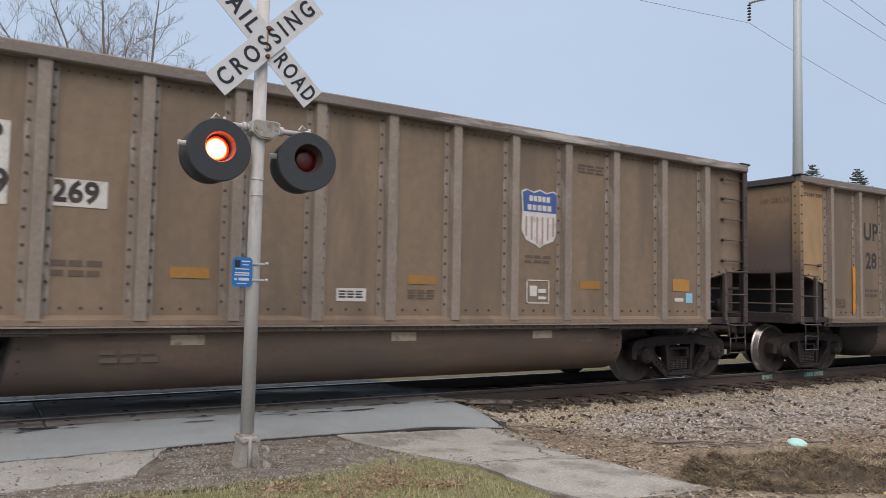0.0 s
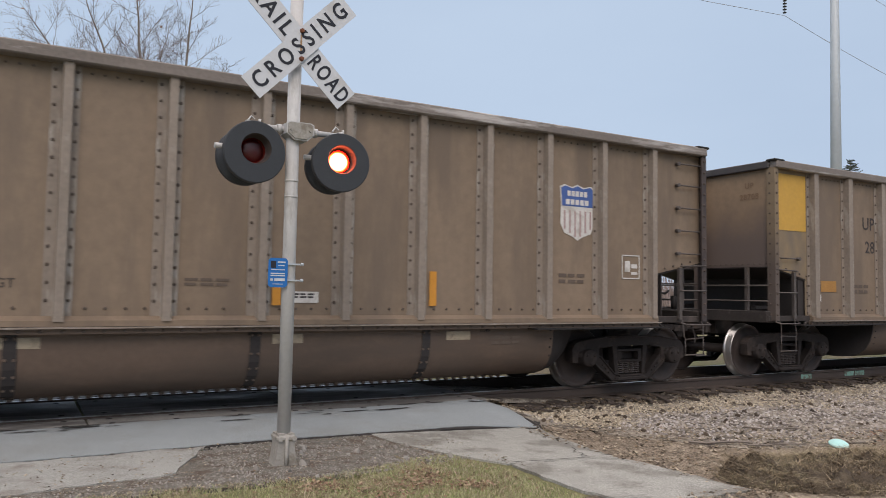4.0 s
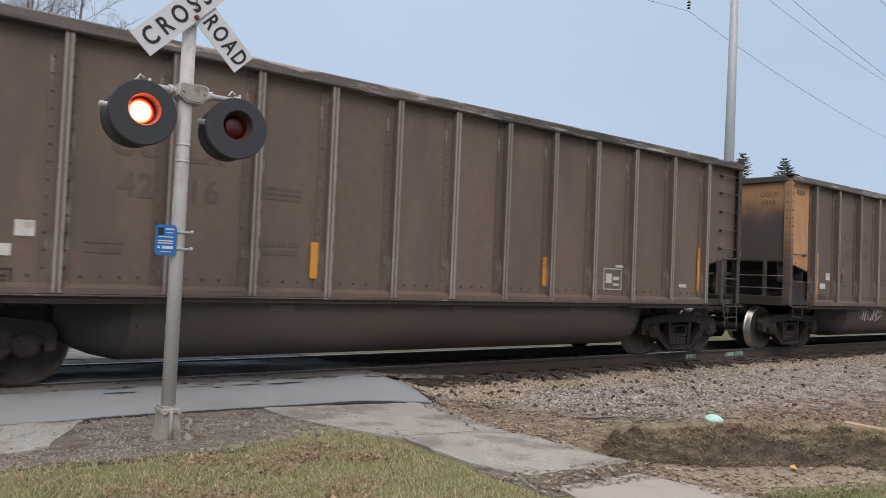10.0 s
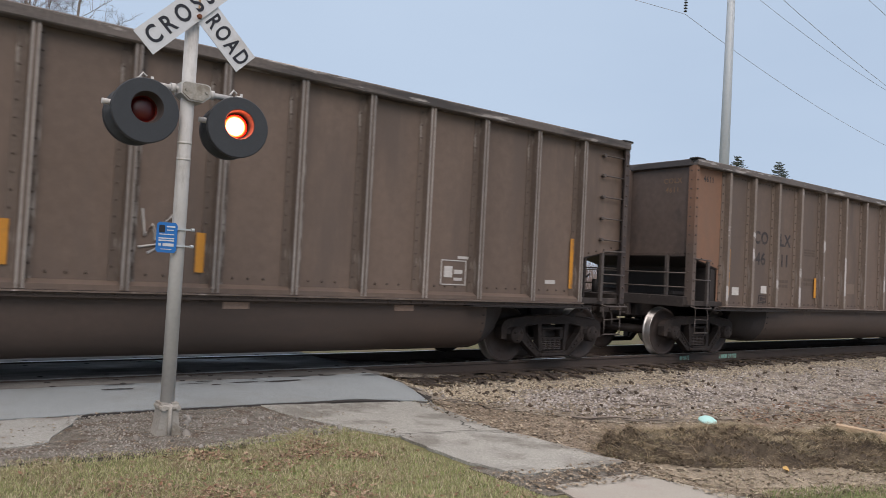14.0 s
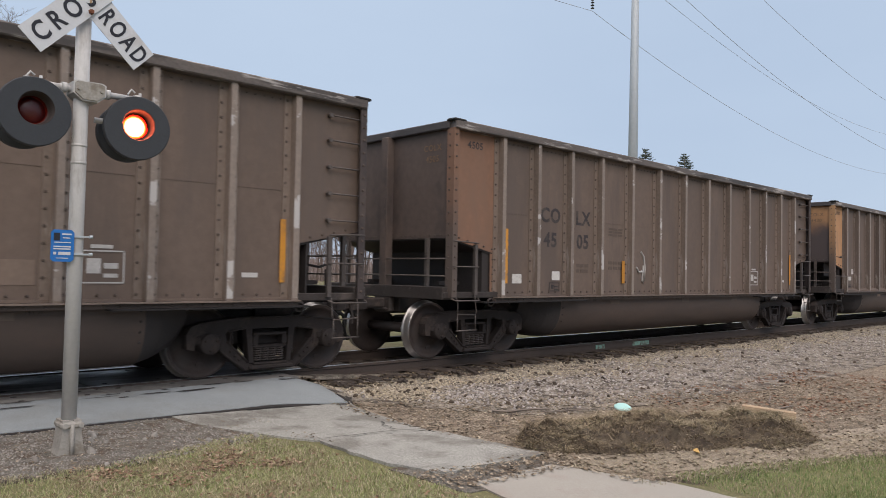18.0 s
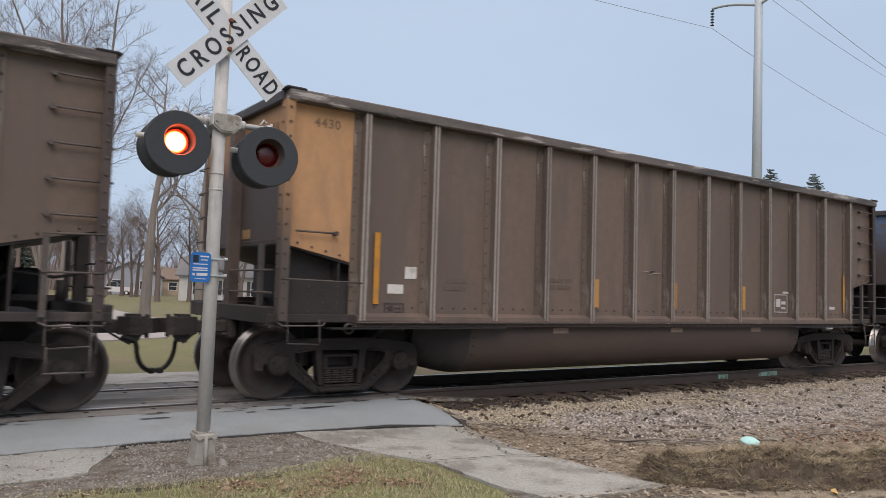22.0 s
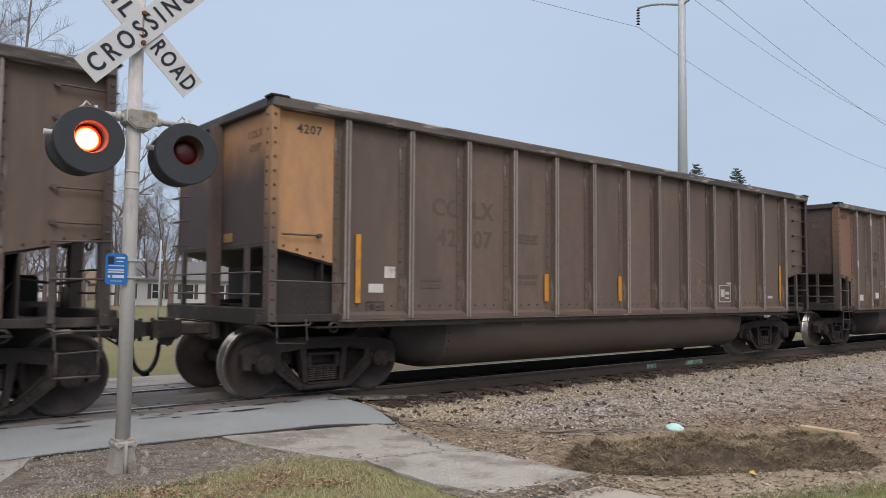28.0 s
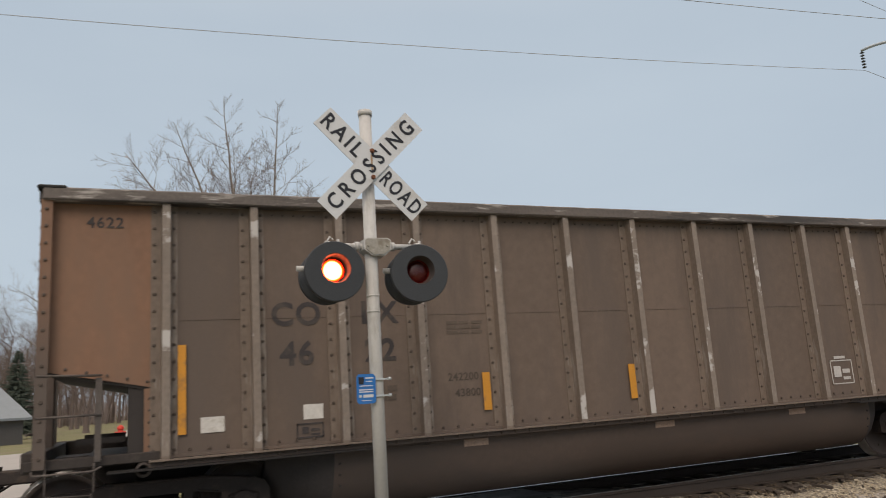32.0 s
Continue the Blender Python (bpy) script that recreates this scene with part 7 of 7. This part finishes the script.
# ---------------------------------------------------------------- small things on the ground
def rocks(name, count, place, size, mat, label, category, seed, level=height):
    """Crushed stones: uneven twelve-cornered lumps, joined."""
    rng = random.Random(seed)
    f = (1 + 5 ** 0.5) / 2
    ico = [Vector(p).normalized() for p in ((-1, f, 0), (1, f, 0), (-1, -f, 0), (1, -f, 0), (0, -1, f), (0, 1, f), (0, -1, -f), (0, 1, -f), (f, 0, -1), (f, 0, 1), (-f, 0, -1), (-f, 0, 1))]
    tri = [(0, 11, 5), (0, 5, 1), (0, 1, 7), (0, 7, 10), (0, 10, 11), (1, 5, 9), (5, 11, 4), (11, 10, 2), (10, 7, 6), (7, 1, 8), (3, 9, 4), (3, 4, 2), (3, 2, 6), (3, 6, 8), (3, 8, 9), (4, 9, 5), (2, 4, 11), (6, 2, 10), (8, 6, 7), (9, 8, 1)]
    vs, fs = [], []
    for k in range(count):
        x, y = place(rng)
        s = size[0] + (size[1] - size[0]) * rng.random() ** 1.8
        rot = Euler((rng.uniform(0, 6), rng.uniform(0, 6), rng.uniform(0, 6))).to_matrix()
        sx, sy, sz = s * rng.uniform(0.8, 1.4), s * rng.uniform(0.7, 1.1), s * rng.uniform(0.5, 0.85)
        z = level(x, y) + s * 0.35
        n = len(vs)
        for p in ico:
            w = p * rng.uniform(0.78, 1.15)
            q = rot @ Vector((w.x * sx, w.y * sy, w.z * sz))
            vs.append((x + q.x, y + q.y, z + q.z))
        fs += [(n + a, n + b, n + c) for a, b, c in tri]
    me = bpy.data.meshes.new(name)
    me.from_pydata(vs, [], fs)
    me.materials.append(mat)
    return tagged(new(name, me), label, category, kind="stuff")


def island_mat(name, colours, rough=0.9):
    """A colour for each loose piece, picked from a ramp."""
    m = bpy.data.materials.new(name)
    m.use_nodes = True
    n, l = m.node_tree.nodes, m.node_tree.links
    b = n["Principled BSDF"]
    geo, ramp, nz, mix = n.new("ShaderNodeNewGeometry"), n.new("ShaderNodeValToRGB"), n.new("ShaderNodeTexNoise"), n.new("ShaderNodeMixRGB")
    el = ramp.color_ramp.elements
    while len(el) < len(colours):
        el.new(0.5)
    for k, c in enumerate(colours):
        el[k].position, el[k].color = k / (len(colours) - 1), (*c, 1)
    nz.inputs["Scale"].default_value = 40
    mix.blend_type = "MULTIPLY"
    mix.inputs["Fac"].default_value = 0.6
    l.new(geo.outputs["Random Per Island"], ramp.inputs["Fac"])
    l.new(ramp.outputs["Color"], mix.inputs["Color1"])
    l.new(nz.outputs["Fac"], mix.inputs["Color2"])
    bright = n.new("ShaderNodeMixRGB")
    bright.blend_type = "ADD"
    bright.inputs["Fac"].default_value = 0.45
    l.new(mix.outputs["Color"], bright.inputs["Color1"])
    l.new(ramp.outputs["Color"], bright.inputs["Color2"])
    l.new(bright.outputs["Color"], b.inputs["Base Color"])
    b.inputs["Roughness"].default_value = rough
    b.inputs["Specular IOR Level"].default_value = 0.2
    return m


STONES = island_mat("ballast_stones", [(0.085, 0.075, 0.062), (0.3, 0.26, 0.195), (0.38, 0.335, 0.255), (0.18, 0.158, 0.124), (0.34, 0.285, 0.2), (0.12, 0.104, 0.085), (0.44, 0.395, 0.315), (0.25, 0.216, 0.165)])
MAUVE_STONES = island_mat("grey_ballast_stones", [(0.095, 0.086, 0.083), (0.27, 0.25, 0.238), (0.35, 0.33, 0.315), (0.17, 0.154, 0.146), (0.3, 0.268, 0.23), (0.41, 0.39, 0.372), (0.225, 0.204, 0.188)])
CHUNKS = island_mat("tar_stained_chunks", [(0.04, 0.033, 0.027), (0.075, 0.058, 0.043), (0.055, 0.043, 0.034), (0.1, 0.08, 0.062)])
PEBBLES = island_mat("shoulder_pebbles", [(0.1, 0.092, 0.083), (0.22, 0.21, 0.192), (0.26, 0.25, 0.23), (0.14, 0.128, 0.113), (0.32, 0.31, 0.29)])
BLADES = island_mat("grass_blades", [(0.14, 0.19, 0.07), (0.24, 0.29, 0.115), (0.4, 0.35, 0.25), (0.19, 0.245, 0.09), (0.46, 0.4, 0.3), (0.27, 0.31, 0.135), (0.34, 0.29, 0.2), (0.2, 0.165, 0.11)])
STRAWS = island_mat("dead_stalks", [(0.09, 0.073, 0.052), (0.34, 0.285, 0.2), (0.18, 0.155, 0.095), (0.54, 0.46, 0.335), (0.07, 0.056, 0.042), (0.27, 0.222, 0.152), (0.2, 0.19, 0.105), (0.13, 0.1, 0.074)])
ROOTS = island_mat("brown_roots", [(0.055, 0.043, 0.031), (0.2, 0.155, 0.1), (0.1, 0.08, 0.055), (0.33, 0.27, 0.185), (0.07, 0.056, 0.04), (0.15, 0.12, 0.078)])
FAR_WOOD = island_mat("far_wood_twigs", [(0.2, 0.165, 0.15), (0.26, 0.215, 0.2), (0.16, 0.13, 0.118), (0.24, 0.2, 0.19)])
STRAW = island_mat("pale_straw", [(0.3, 0.255, 0.185), (0.38, 0.335, 0.255), (0.22, 0.18, 0.125), (0.33, 0.28, 0.205), (0.16, 0.18, 0.08)])
DEAD_BLADES = island_mat("dead_grass_blades", [(0.17, 0.135, 0.085), (0.3, 0.25, 0.17), (0.11, 0.085, 0.055), (0.42, 0.36, 0.26), (0.22, 0.18, 0.11)])
GREEN_BLADES = island_mat("green_grass_blades", [(0.11, 0.16, 0.06), (0.19, 0.25, 0.1), (0.14, 0.2, 0.075), (0.32, 0.29, 0.17), (0.17, 0.23, 0.09), (0.4, 0.35, 0.23)])
LEAVES = island_mat("fallen_leaves", [(0.12, 0.077, 0.054), (0.24, 0.17, 0.115), (0.08, 0.052, 0.04), (0.36, 0.28, 0.2), (0.19, 0.1, 0.066), (0.16, 0.11, 0.078)])
RED_LEAVES = island_mat("red_brown_leaves", [(0.17, 0.095, 0.065), (0.24, 0.15, 0.1), (0.12, 0.07, 0.05), (0.21, 0.125, 0.08)])
SOIL = island_mat("dark_soil_clods", [(0.062, 0.047, 0.032), (0.125, 0.098, 0.068), (0.088, 0.065, 0.045), (0.175, 0.143, 0.095)])
CHIPS = island_mat("dirt_litter", [(0.067, 0.055, 0.043), (0.28, 0.235, 0.175), (0.146, 0.118, 0.088), (0.4, 0.35, 0.27), (0.056, 0.046, 0.037), (0.2, 0.15, 0.1)])


def blades(name, count, place, tall, wide, mat, label, category, seed, lay=0.5):
    """Thin upright or lying strips, joined."""
    rng = random.Random(seed)
    vs, fs = [], []
    for k in range(count):
        x, y, z = place(rng)
        h = rng.uniform(*tall)
        q = rng.uniform(0, 2 * math.pi)
        w = rng.uniform(*wide)
        lx, ly = rng.gauss(0, lay) * h, rng.gauss(0, lay) * h
        cx, cy = math.cos(q) * w, math.sin(q) * w
        up = h * rng.uniform(0.55, 1.0)
        n = len(vs)
        vs += [(x - cx, y - cy, z - 0.01), (x + cx, y + cy, z - 0.01), (x + cx * 0.7 + lx * 0.45, y + cy * 0.7 + ly * 0.45, z + up * 0.6), (x - cx * 0.7 + lx * 0.45, y - cy * 0.7 + ly * 0.45, z + up * 0.6), (x + lx, y + ly, z + up)]
        fs += [(n, n + 1, n + 2, n + 3), (n + 3, n + 2, n + 4)]
    me = bpy.data.meshes.new(name)
    me.from_pydata(vs, [], fs)
    me.materials.append(mat)
    return tagged(new(name, me), label, category, kind="stuff")


def leaf_litter(name, count, place, size, mat, label, category, seed):
    """Curled leaf shapes lying about, joined."""
    rng = random.Random(seed)
    vs, fs = [], []
    for k in range(count):
        x, y, z = place(rng)
        s = rng.uniform(*size)
        q = rng.uniform(0, 2 * math.pi)
        tilt = rng.uniform(-0.5, 0.5)
        n = len(vs)
        for u, v, c in ((-1, 0, 0.25), (-0.5, 0.5, 0.0), (0.1, 0.35, 0.1), (0.4, 0.6, 0.3), (1, 0, 0.35), (0.4, -0.55, 0.3), (0.1, -0.3, 0.1), (-0.5, -0.5, 0.05), (0, 0, 0)):
            a, b = u * s * math.cos(q) - v * s * math.sin(q), u * s * math.sin(q) + v * s * math.cos(q)
            vs.append((x + a, y + b, z + 0.008 + s * c * rng.uniform(0.5, 1.3) + tilt * u * s * 0.4 + 0.2 * s))
        fs += [(n + i, n + (i + 1) % 8, n + 8) for i in range(8)]
    me = bpy.data.meshes.new(name)
    me.from_pydata(vs, [], fs)
    me.materials.append(mat)
    return tagged(new(name, me), label, category, kind="stuff")


def inside(x, y, poly):
    hit = False
    for (x0, y0), (x1, y1) in zip(poly, poly[1:] + poly[:1]):
        if (y0 > y) != (y1 > y) and x < (x1 - x0) * (y - y0) / (y1 - y0) + x0:
            hit = not hit
    return hit


LAWN_A = [(-3, 2.6), (3.85, 2.2), (3.95, 4.0), (3.9, 5.0), (3.9, 5.6), (3.76, 6.3), (3.6, 6.35), (2.9, 6.05), (2.1, 5.78), (1.0, 5.85), (-3, 5.85)]
LAWN_B = [(5.65, 0.5), (12, 0.2), (12, 0.85), (8.5, 2.1), (7.4, 2.55), (6.3, 3.0), (5.65, 3.15)]


def mound_z(x, y):
    d = min(((x - a) ** 2 + ((y - b) * 1.1) ** 2) / r ** 2 for a, b, r in ((6.5, 4.3, 0.75), (7.2, 4.1, 0.9), (7.9, 3.6, 0.85), (6.0, 4.45, 0.5)))
    return height(x, y) + max(0.0, 0.125 * min(1.0, 1.7 * (1 - d))) * (0.85 + 1.3 * noise.noise(Vector((x * 3.5, y * 3.5, 3))) + 1.0 * noise.noise(Vector((x * 9, y * 9, 3)))) - 0.01


def litter():
    def stone_place(rng):
        while True:
            u = rng.random() ** 1.8
            x = 5.85 + 26 * u
            low = 7.5 if x < 6 else 5.4 + 2.0 * max(0, 7.2 - x) / 1.2 if x < 7.2 else 5.2 if x < 9 else 4.9
            y = low + (8.98 - low) * rng.random() ** 0.8
            if y < 8.3 + 0.22 * rng.random() and rng.random() < smooth(low - 0.2, low + 1.6, y) * (0.75 + 0.6 * noise.noise(Vector((x * 0.9, y * 1.4, 5)))) + 0.1:
                return x, y
    def upper(rng):
        while True:
            x, y = stone_place(rng)
            if noise.noise(Vector((x * 0.7, y * 1.1, 8))) + (y - 7.4) * 0.9 > rng.uniform(-0.4, 0.4):
                return x, y
    def lower(rng):
        while True:
            x, y = stone_place(rng)
            if noise.noise(Vector((x * 0.7, y * 1.1, 8))) + (y - 7.4) * 0.9 < rng.uniform(-0.4, 0.4):
                return x, y
    rocks("ballast", 22000, upper, (0.008, 0.026), STONES, "crushed tan and brown ballast stones beside the rails", "gravel", 1)
    rocks("ballast", 17000, lower, (0.008, 0.028), MAUVE_STONES, "crushed grey ballast stones at the foot of the bank", "gravel", 15)
    rocks("dark_chunks", 420, stone_place, (0.016, 0.05), CHUNKS, "dark loose chunks of stone and tar on the ballast", "gravel", 16)
    rocks("ballast", 1800, lambda r: (r.uniform(5.9, 24), r.choice((r.uniform(9.3, 10.4), r.uniform(10.8, 12.0)))), (0.025, 0.05), STONES, "crushed ballast stones between the rails", "gravel", 2)
    def tie_side(rng):
        x = 5.9 + 16 * rng.random() ** 1.6
        y = 8.15 + 0.75 * rng.random() ** 0.6
        return x, y, height(x, y) + 0.02
    leaf_litter("dark_splinters", 1500, tie_side, (0.012, 0.05), SOIL, "dark wood splinters and dirt along the ties", "litter", 22)
    # broken dark boards along the ends of the ties
    rng = random.Random(71)
    g = Geo()
    for k in range(150):
        x, y = 5.9 + 20 * rng.random() ** 1.4, 8.2 + 0.5 * rng.random() ** 0.7
        m = Matrix.Translation((x, y, height(x, y) + 0.03)) @ Matrix.Rotation(rng.gauss(1.2, 0.7), 4, "Z") @ Matrix.Rotation(rng.uniform(-0.15, 0.15), 4, "Y")
        a, b = rng.uniform(0.04, 0.17), rng.uniform(0.012, 0.04)
        g.box(-a, a, -b, b, 0, rng.uniform(0.015, 0.04), m=m)
    thing("tie_fragments", "dark splintered timber pieces along the tie ends", "timber", kind="stuff", geo=g, mats=TIE)
    def shoulder(rng):
        while True:
            x, y = rng.uniform(-1.0, 4.3), rng.uniform(5.7, 7.4)
            if y > 5.75 + 0.25 * max(0, x - 2.4) and not (x < 1.5 and y > 6.25) and x < 3.3 + (7.38 - y) * 0.42:
                return x, y
    rocks("shoulder_gravel", 11000, shoulder, (0.004, 0.012), PEBBLES, "fine grey gravel around the signal mast", "gravel", 3)
    rocks("shoulder_gravel", 50, shoulder, (0.012, 0.045), PEBBLES, "larger loose stones around the signal mast", "gravel", 4)
    def lawn(poly, box):
        def place(rng):
            while True:
                x, y = rng.uniform(box[0], box[1]), rng.uniform(box[2], box[3])
                if inside(x, y, poly) and noise.noise(Vector((x * 1.7, y * 1.7, 2))) > rng.uniform(-0.9, -0.1):
                    return x, y, height(x, y)
        return place
    blades("lawn_grass", 105000, lawn(LAWN_A, (-3, 4, 2.4, 6.4)), (0.014, 0.042), (0.0013, 0.003), BLADES, "short green and straw-coloured lawn grass", "grass", 5, 0.75)
    blades("lawn_grass", 30000, lawn(LAWN_B, (5.6, 11, 0.8, 3.2)), (0.02, 0.06), (0.0015, 0.0032), GREEN_BLADES, "short green lawn grass beside the walk", "grass", 6, 0.45)
    def dead_patch(rng):
        while True:
            x, y = rng.uniform(-2.5, 3.9), rng.uniform(2.6, 6.2)
            if inside(x, y, LAWN_A) and noise.noise(Vector((x * 2.3, y * 2.3, 12))) > rng.uniform(0.0, 0.4):
                return x, y, height(x, y)
    blades("dead_grass", 26000, dead_patch, (0.012, 0.04), (0.0014, 0.0034), DEAD_BLADES, "patches of dead brown grass in the lawn", "grass", 35, 1.1)
    leaf_litter("fallen_leaves", 800, lawn(LAWN_A, (-1.5, 4, 3.0, 6.0)), (0.008, 0.028), LEAVES, "dry brown leaves scattered on the lawn", "leaves", 7)
    def cluster(rng):
        a, b, r = rng.choice(((2.5, 5.1, 0.3), (2.9, 5.35, 0.2), (1.5, 4.9, 0.35), (3.1, 5.6, 0.2), (2.6, 4.3, 0.3), (3.3, 5.2, 0.16), (2.1, 5.5, 0.2), (1.9, 4.5, 0.25)))
        x, y = a + rng.gauss(0, r * 0.6), b + rng.gauss(0, r * 0.5)
        return x, y, height(x, y)
    leaf_litter("fallen_leaves", 1900, cluster, (0.007, 0.026), LEAVES, "clusters of dry brown oak leaves on the lawn", "leaves", 8)
    # heap of dead plant stalks
    g = Geo()
    n = 70
    xs, ys = [5.3 + 3.5 * i / n for i in range(n + 1)], [2.7 + 2.5 * j / n for j in range(n + 1)]
    vs = [(x, y, mound_z(x, y)) for x in xs for y in ys]
    g.add(vs, [(i * (n + 1) + j, (i + 1) * (n + 1) + j, (i + 1) * (n + 1) + j + 1, i * (n + 1) + j + 1) for i in range(n) for j in range(n)], 0, True)
    heap = thing("compost_heap", "heap of dead brown plant stalks and roots", "heap", kind="stuff", geo=g, mats=HEAP_SOIL)
    def heap_place(rng):
        while True:
            x, y = rng.uniform(5.4, 8.7), rng.uniform(2.8, 5.0)
            if mound_z(x, y) > height(x, y) + 0.012 * rng.random() and noise.noise(Vector((x * 5, y * 5, 6))) > rng.uniform(-0.9, 0.25):
                return x, y, mound_z(x, y)
    def hollow(x, y):
        return max(math.exp(-((x - a) / r) ** 2 - ((y - b) / r) ** 2) for a, b, r in ((6.75, 3.75, 0.3), (7.55, 3.3, 0.25), (6.2, 4.1, 0.16)))
    def side_of(sign):
        def place(rng):
            while True:
                x, y, z = heap_place(rng)
                if sign * noise.noise(Vector((x * 1.6, y * 1.6, 21))) > rng.uniform(-0.12, 0.12) and rng.random() > 1.1 * hollow(x, y):
                    return x, y, z
        return place
    blades("dead_stalks", 17000, side_of(1), (0.015, 0.07), (0.0014, 0.0034), STRAWS, "tangled dead stalks and grass", "stalks", 9, 2.6)
    blades("dead_stalks", 17000, side_of(-1), (0.015, 0.065), (0.0014, 0.0032), ROOTS, "tangled dark brown roots and stalks", "stalks", 39, 2.4)
    rocks("soil_clods", 1500, lambda r: (lambda p: (p[0], p[1]))(heap_place(r)), (0.006, 0.02), SOIL, "clods of dark soil and roots in the heap", "soil", 19, mound_z)
    def straw_place(rng):
        while True:
            x, y = rng.uniform(5.3, 10.5), rng.uniform(1.5, 4.2)
            edge = 3.1 - 0.36 * (x - 5.6)
            if edge - 0.15 < y < edge + 0.75 + 0.25 * noise.noise(Vector((x * 2, y * 2, 9))):
                return x, y, height(x, y) + 0.008
    blades("straw_litter", 7000, straw_place, (0.008, 0.035), (0.0013, 0.003), STRAW, "pale dry straw scattered beside the heap", "straw", 31, 2.2)
    def dirt_place(rng):
        while True:
            x, y = rng.uniform(5.3, 14), rng.uniform(1.6, 7.4)
            if y > 3.05 - 0.36 * (x - 5.6) and (y < 7.6 - 0.55 * (x - 5.5) + 0.5 * rng.random() or y < 5.0):
                return x, y, height(x, y)
    leaf_litter("dirt_litter", 12000, dirt_place, (0.008, 0.034), CHIPS, "wood chips, leaves and straw on bare dirt", "litter", 10)
    leaf_litter("dirt_litter", 1300, lambda r: (lambda x, y: (x, y, height(x, y) + 0.006))(r.uniform(-1, 4.2), 5.65 + 1.65 * r.random() ** 1.6), (0.005, 0.02), CHIPS, "small twigs and leaf bits on the shoulder", "litter", 12)
    def bank(rng):
        while True:
            x, y = rng.uniform(8.5, 15), rng.uniform(2.0, 5.6)
            if noise.noise(Vector((x * 0.8, y * 1.2, 4))) > rng.uniform(-0.3, 0.5) and y > 3.6 - 0.3 * (x - 8):
                return x, y, height(x, y)
    leaf_litter("fallen_leaves", 1500, bank, (0.015, 0.045), RED_LEAVES, "drift of red-brown leaves on the dirt bank", "leaves", 24)
    leaf_litter("dirt_litter", 900, lambda r: (lambda x, y: (x, y, height(x, y) + 0.004))(r.uniform(3.95, 5.6), r.uniform(3.8, 4.35)), (0.006, 0.026), CHIPS, "leaf bits and crumbs in the gap of the walk", "litter", 33)
    # odd things
    d = thing("plastic_lid", "pale turquoise plastic lid lying on the heap", "lid", Matrix.Translation((7.98, 5.06, height(8, 5.06) + 0.05)) @ Matrix.Scale(0.56, 4) @ Matrix.Rotation(radians(12), 4, "X") @ Matrix.Rotation(radians(-8), 4, "Y"))
    part("rim", Geo().turned([(0.17, 0.0), (0.185, 0.005), (0.185, 0.03), (0.17, 0.04)], 28, axis="z"), LID, d)
    part("dome", Geo().turned([(0.17, 0.04), (0.12, 0.075), (0.06, 0.09), (0.0, 0.094)], 28, axis="z"), LID, d)
    thing("timber_offcut", "short pale timber offcut lying in the dirt", "timber", Matrix.Translation((8.58, 3.56, mound_z(8.58, 3.56) + 0.07)) @ Matrix.Rotation(radians(-67), 4, "Z") @ Matrix.Rotation(radians(4), 4, "Y"),
          geo=Geo().box(-0.28, 0.28, -0.06, 0.06, 0.0, 0.085, bevel=0.006), mats=TIMBER)
    rng = random.Random(14)
    for k in range(9):
        x, y = (6.9, 6.6, 7.4, 9.2, 10.4, 9.8, 8.3, 11.2, 6.2)[k], (5.75, 8.55, 5.4, 5.0, 4.3, 3.9, 6.1, 4.8, 8.7)[k]
        a = rng.uniform(-0.6, 0.6)
        pts = [(x + 0.18 * j * math.cos(a) + rng.uniform(-0.02, 0.02), y + 0.18 * j * math.sin(a) + rng.uniform(-0.02, 0.02), height(x, y) + 0.035 + 0.012 * j * (j % 2)) for j in range(-2, 3)]
        thing("fallen_twig", "dry fallen twig on the stones and dirt", "twig", group="fallen twigs", geo=Geo().tube(pts, rng.uniform(0.006, 0.014), 5), mats=BARK)
    leaf = [(-0.06, 0, 0.02), (-0.035, 0.03, 0.006), (-0.005, 0.028, 0.0), (0.03, 0.03, 0.012), (0.065, 0.0, 0.034), (0.03, -0.026, 0.02), (0.0, -0.03, 0.01), (-0.035, -0.028, 0.012), (0, 0, 0.0)]
    thing("yellow_leaf", "large curled tan leaf on the plant heap", "leaf", Matrix.Translation((6.6, 3.38, mound_z(6.6, 3.38) + 0.035)) @ Matrix.Rotation(0.6, 4, "Z") @ Matrix.Rotation(0.5, 4, "X"),
          geo=Geo().add(leaf, [(i, (i + 1) % 8, 8) for i in range(8)]), mats=YELLOW_LEAF)


HEAP_SOIL = surface("dark_root_soil", (0.068, 0.054, 0.041), 0.95, vary=0.4, scale=7, fine=70, bump=1.0, second=(0.12, 0.098, 0.07), amount=0.4)
LID = surface("pale_turquoise_plastic", (0.38, 0.66, 0.64), 0.4, vary=0.06, scale=5, bump=0.01)
TIMBER = surface("pale_sawn_timber", (0.4, 0.3, 0.2), 0.75, vary=0.15, scale=3, fine=30, bump=0.15, stretch=(1, 8, 8))
YELLOW_LEAF = surface("yellow_dry_leaf", (0.5, 0.33, 0.12), 0.8, vary=0.2, scale=14, bump=0.1)

ground()
rails()
CARS = train()
CROSSING, LAMPS = signal()
power_line()
street()
planting()
litter()
far_woods()
motions()
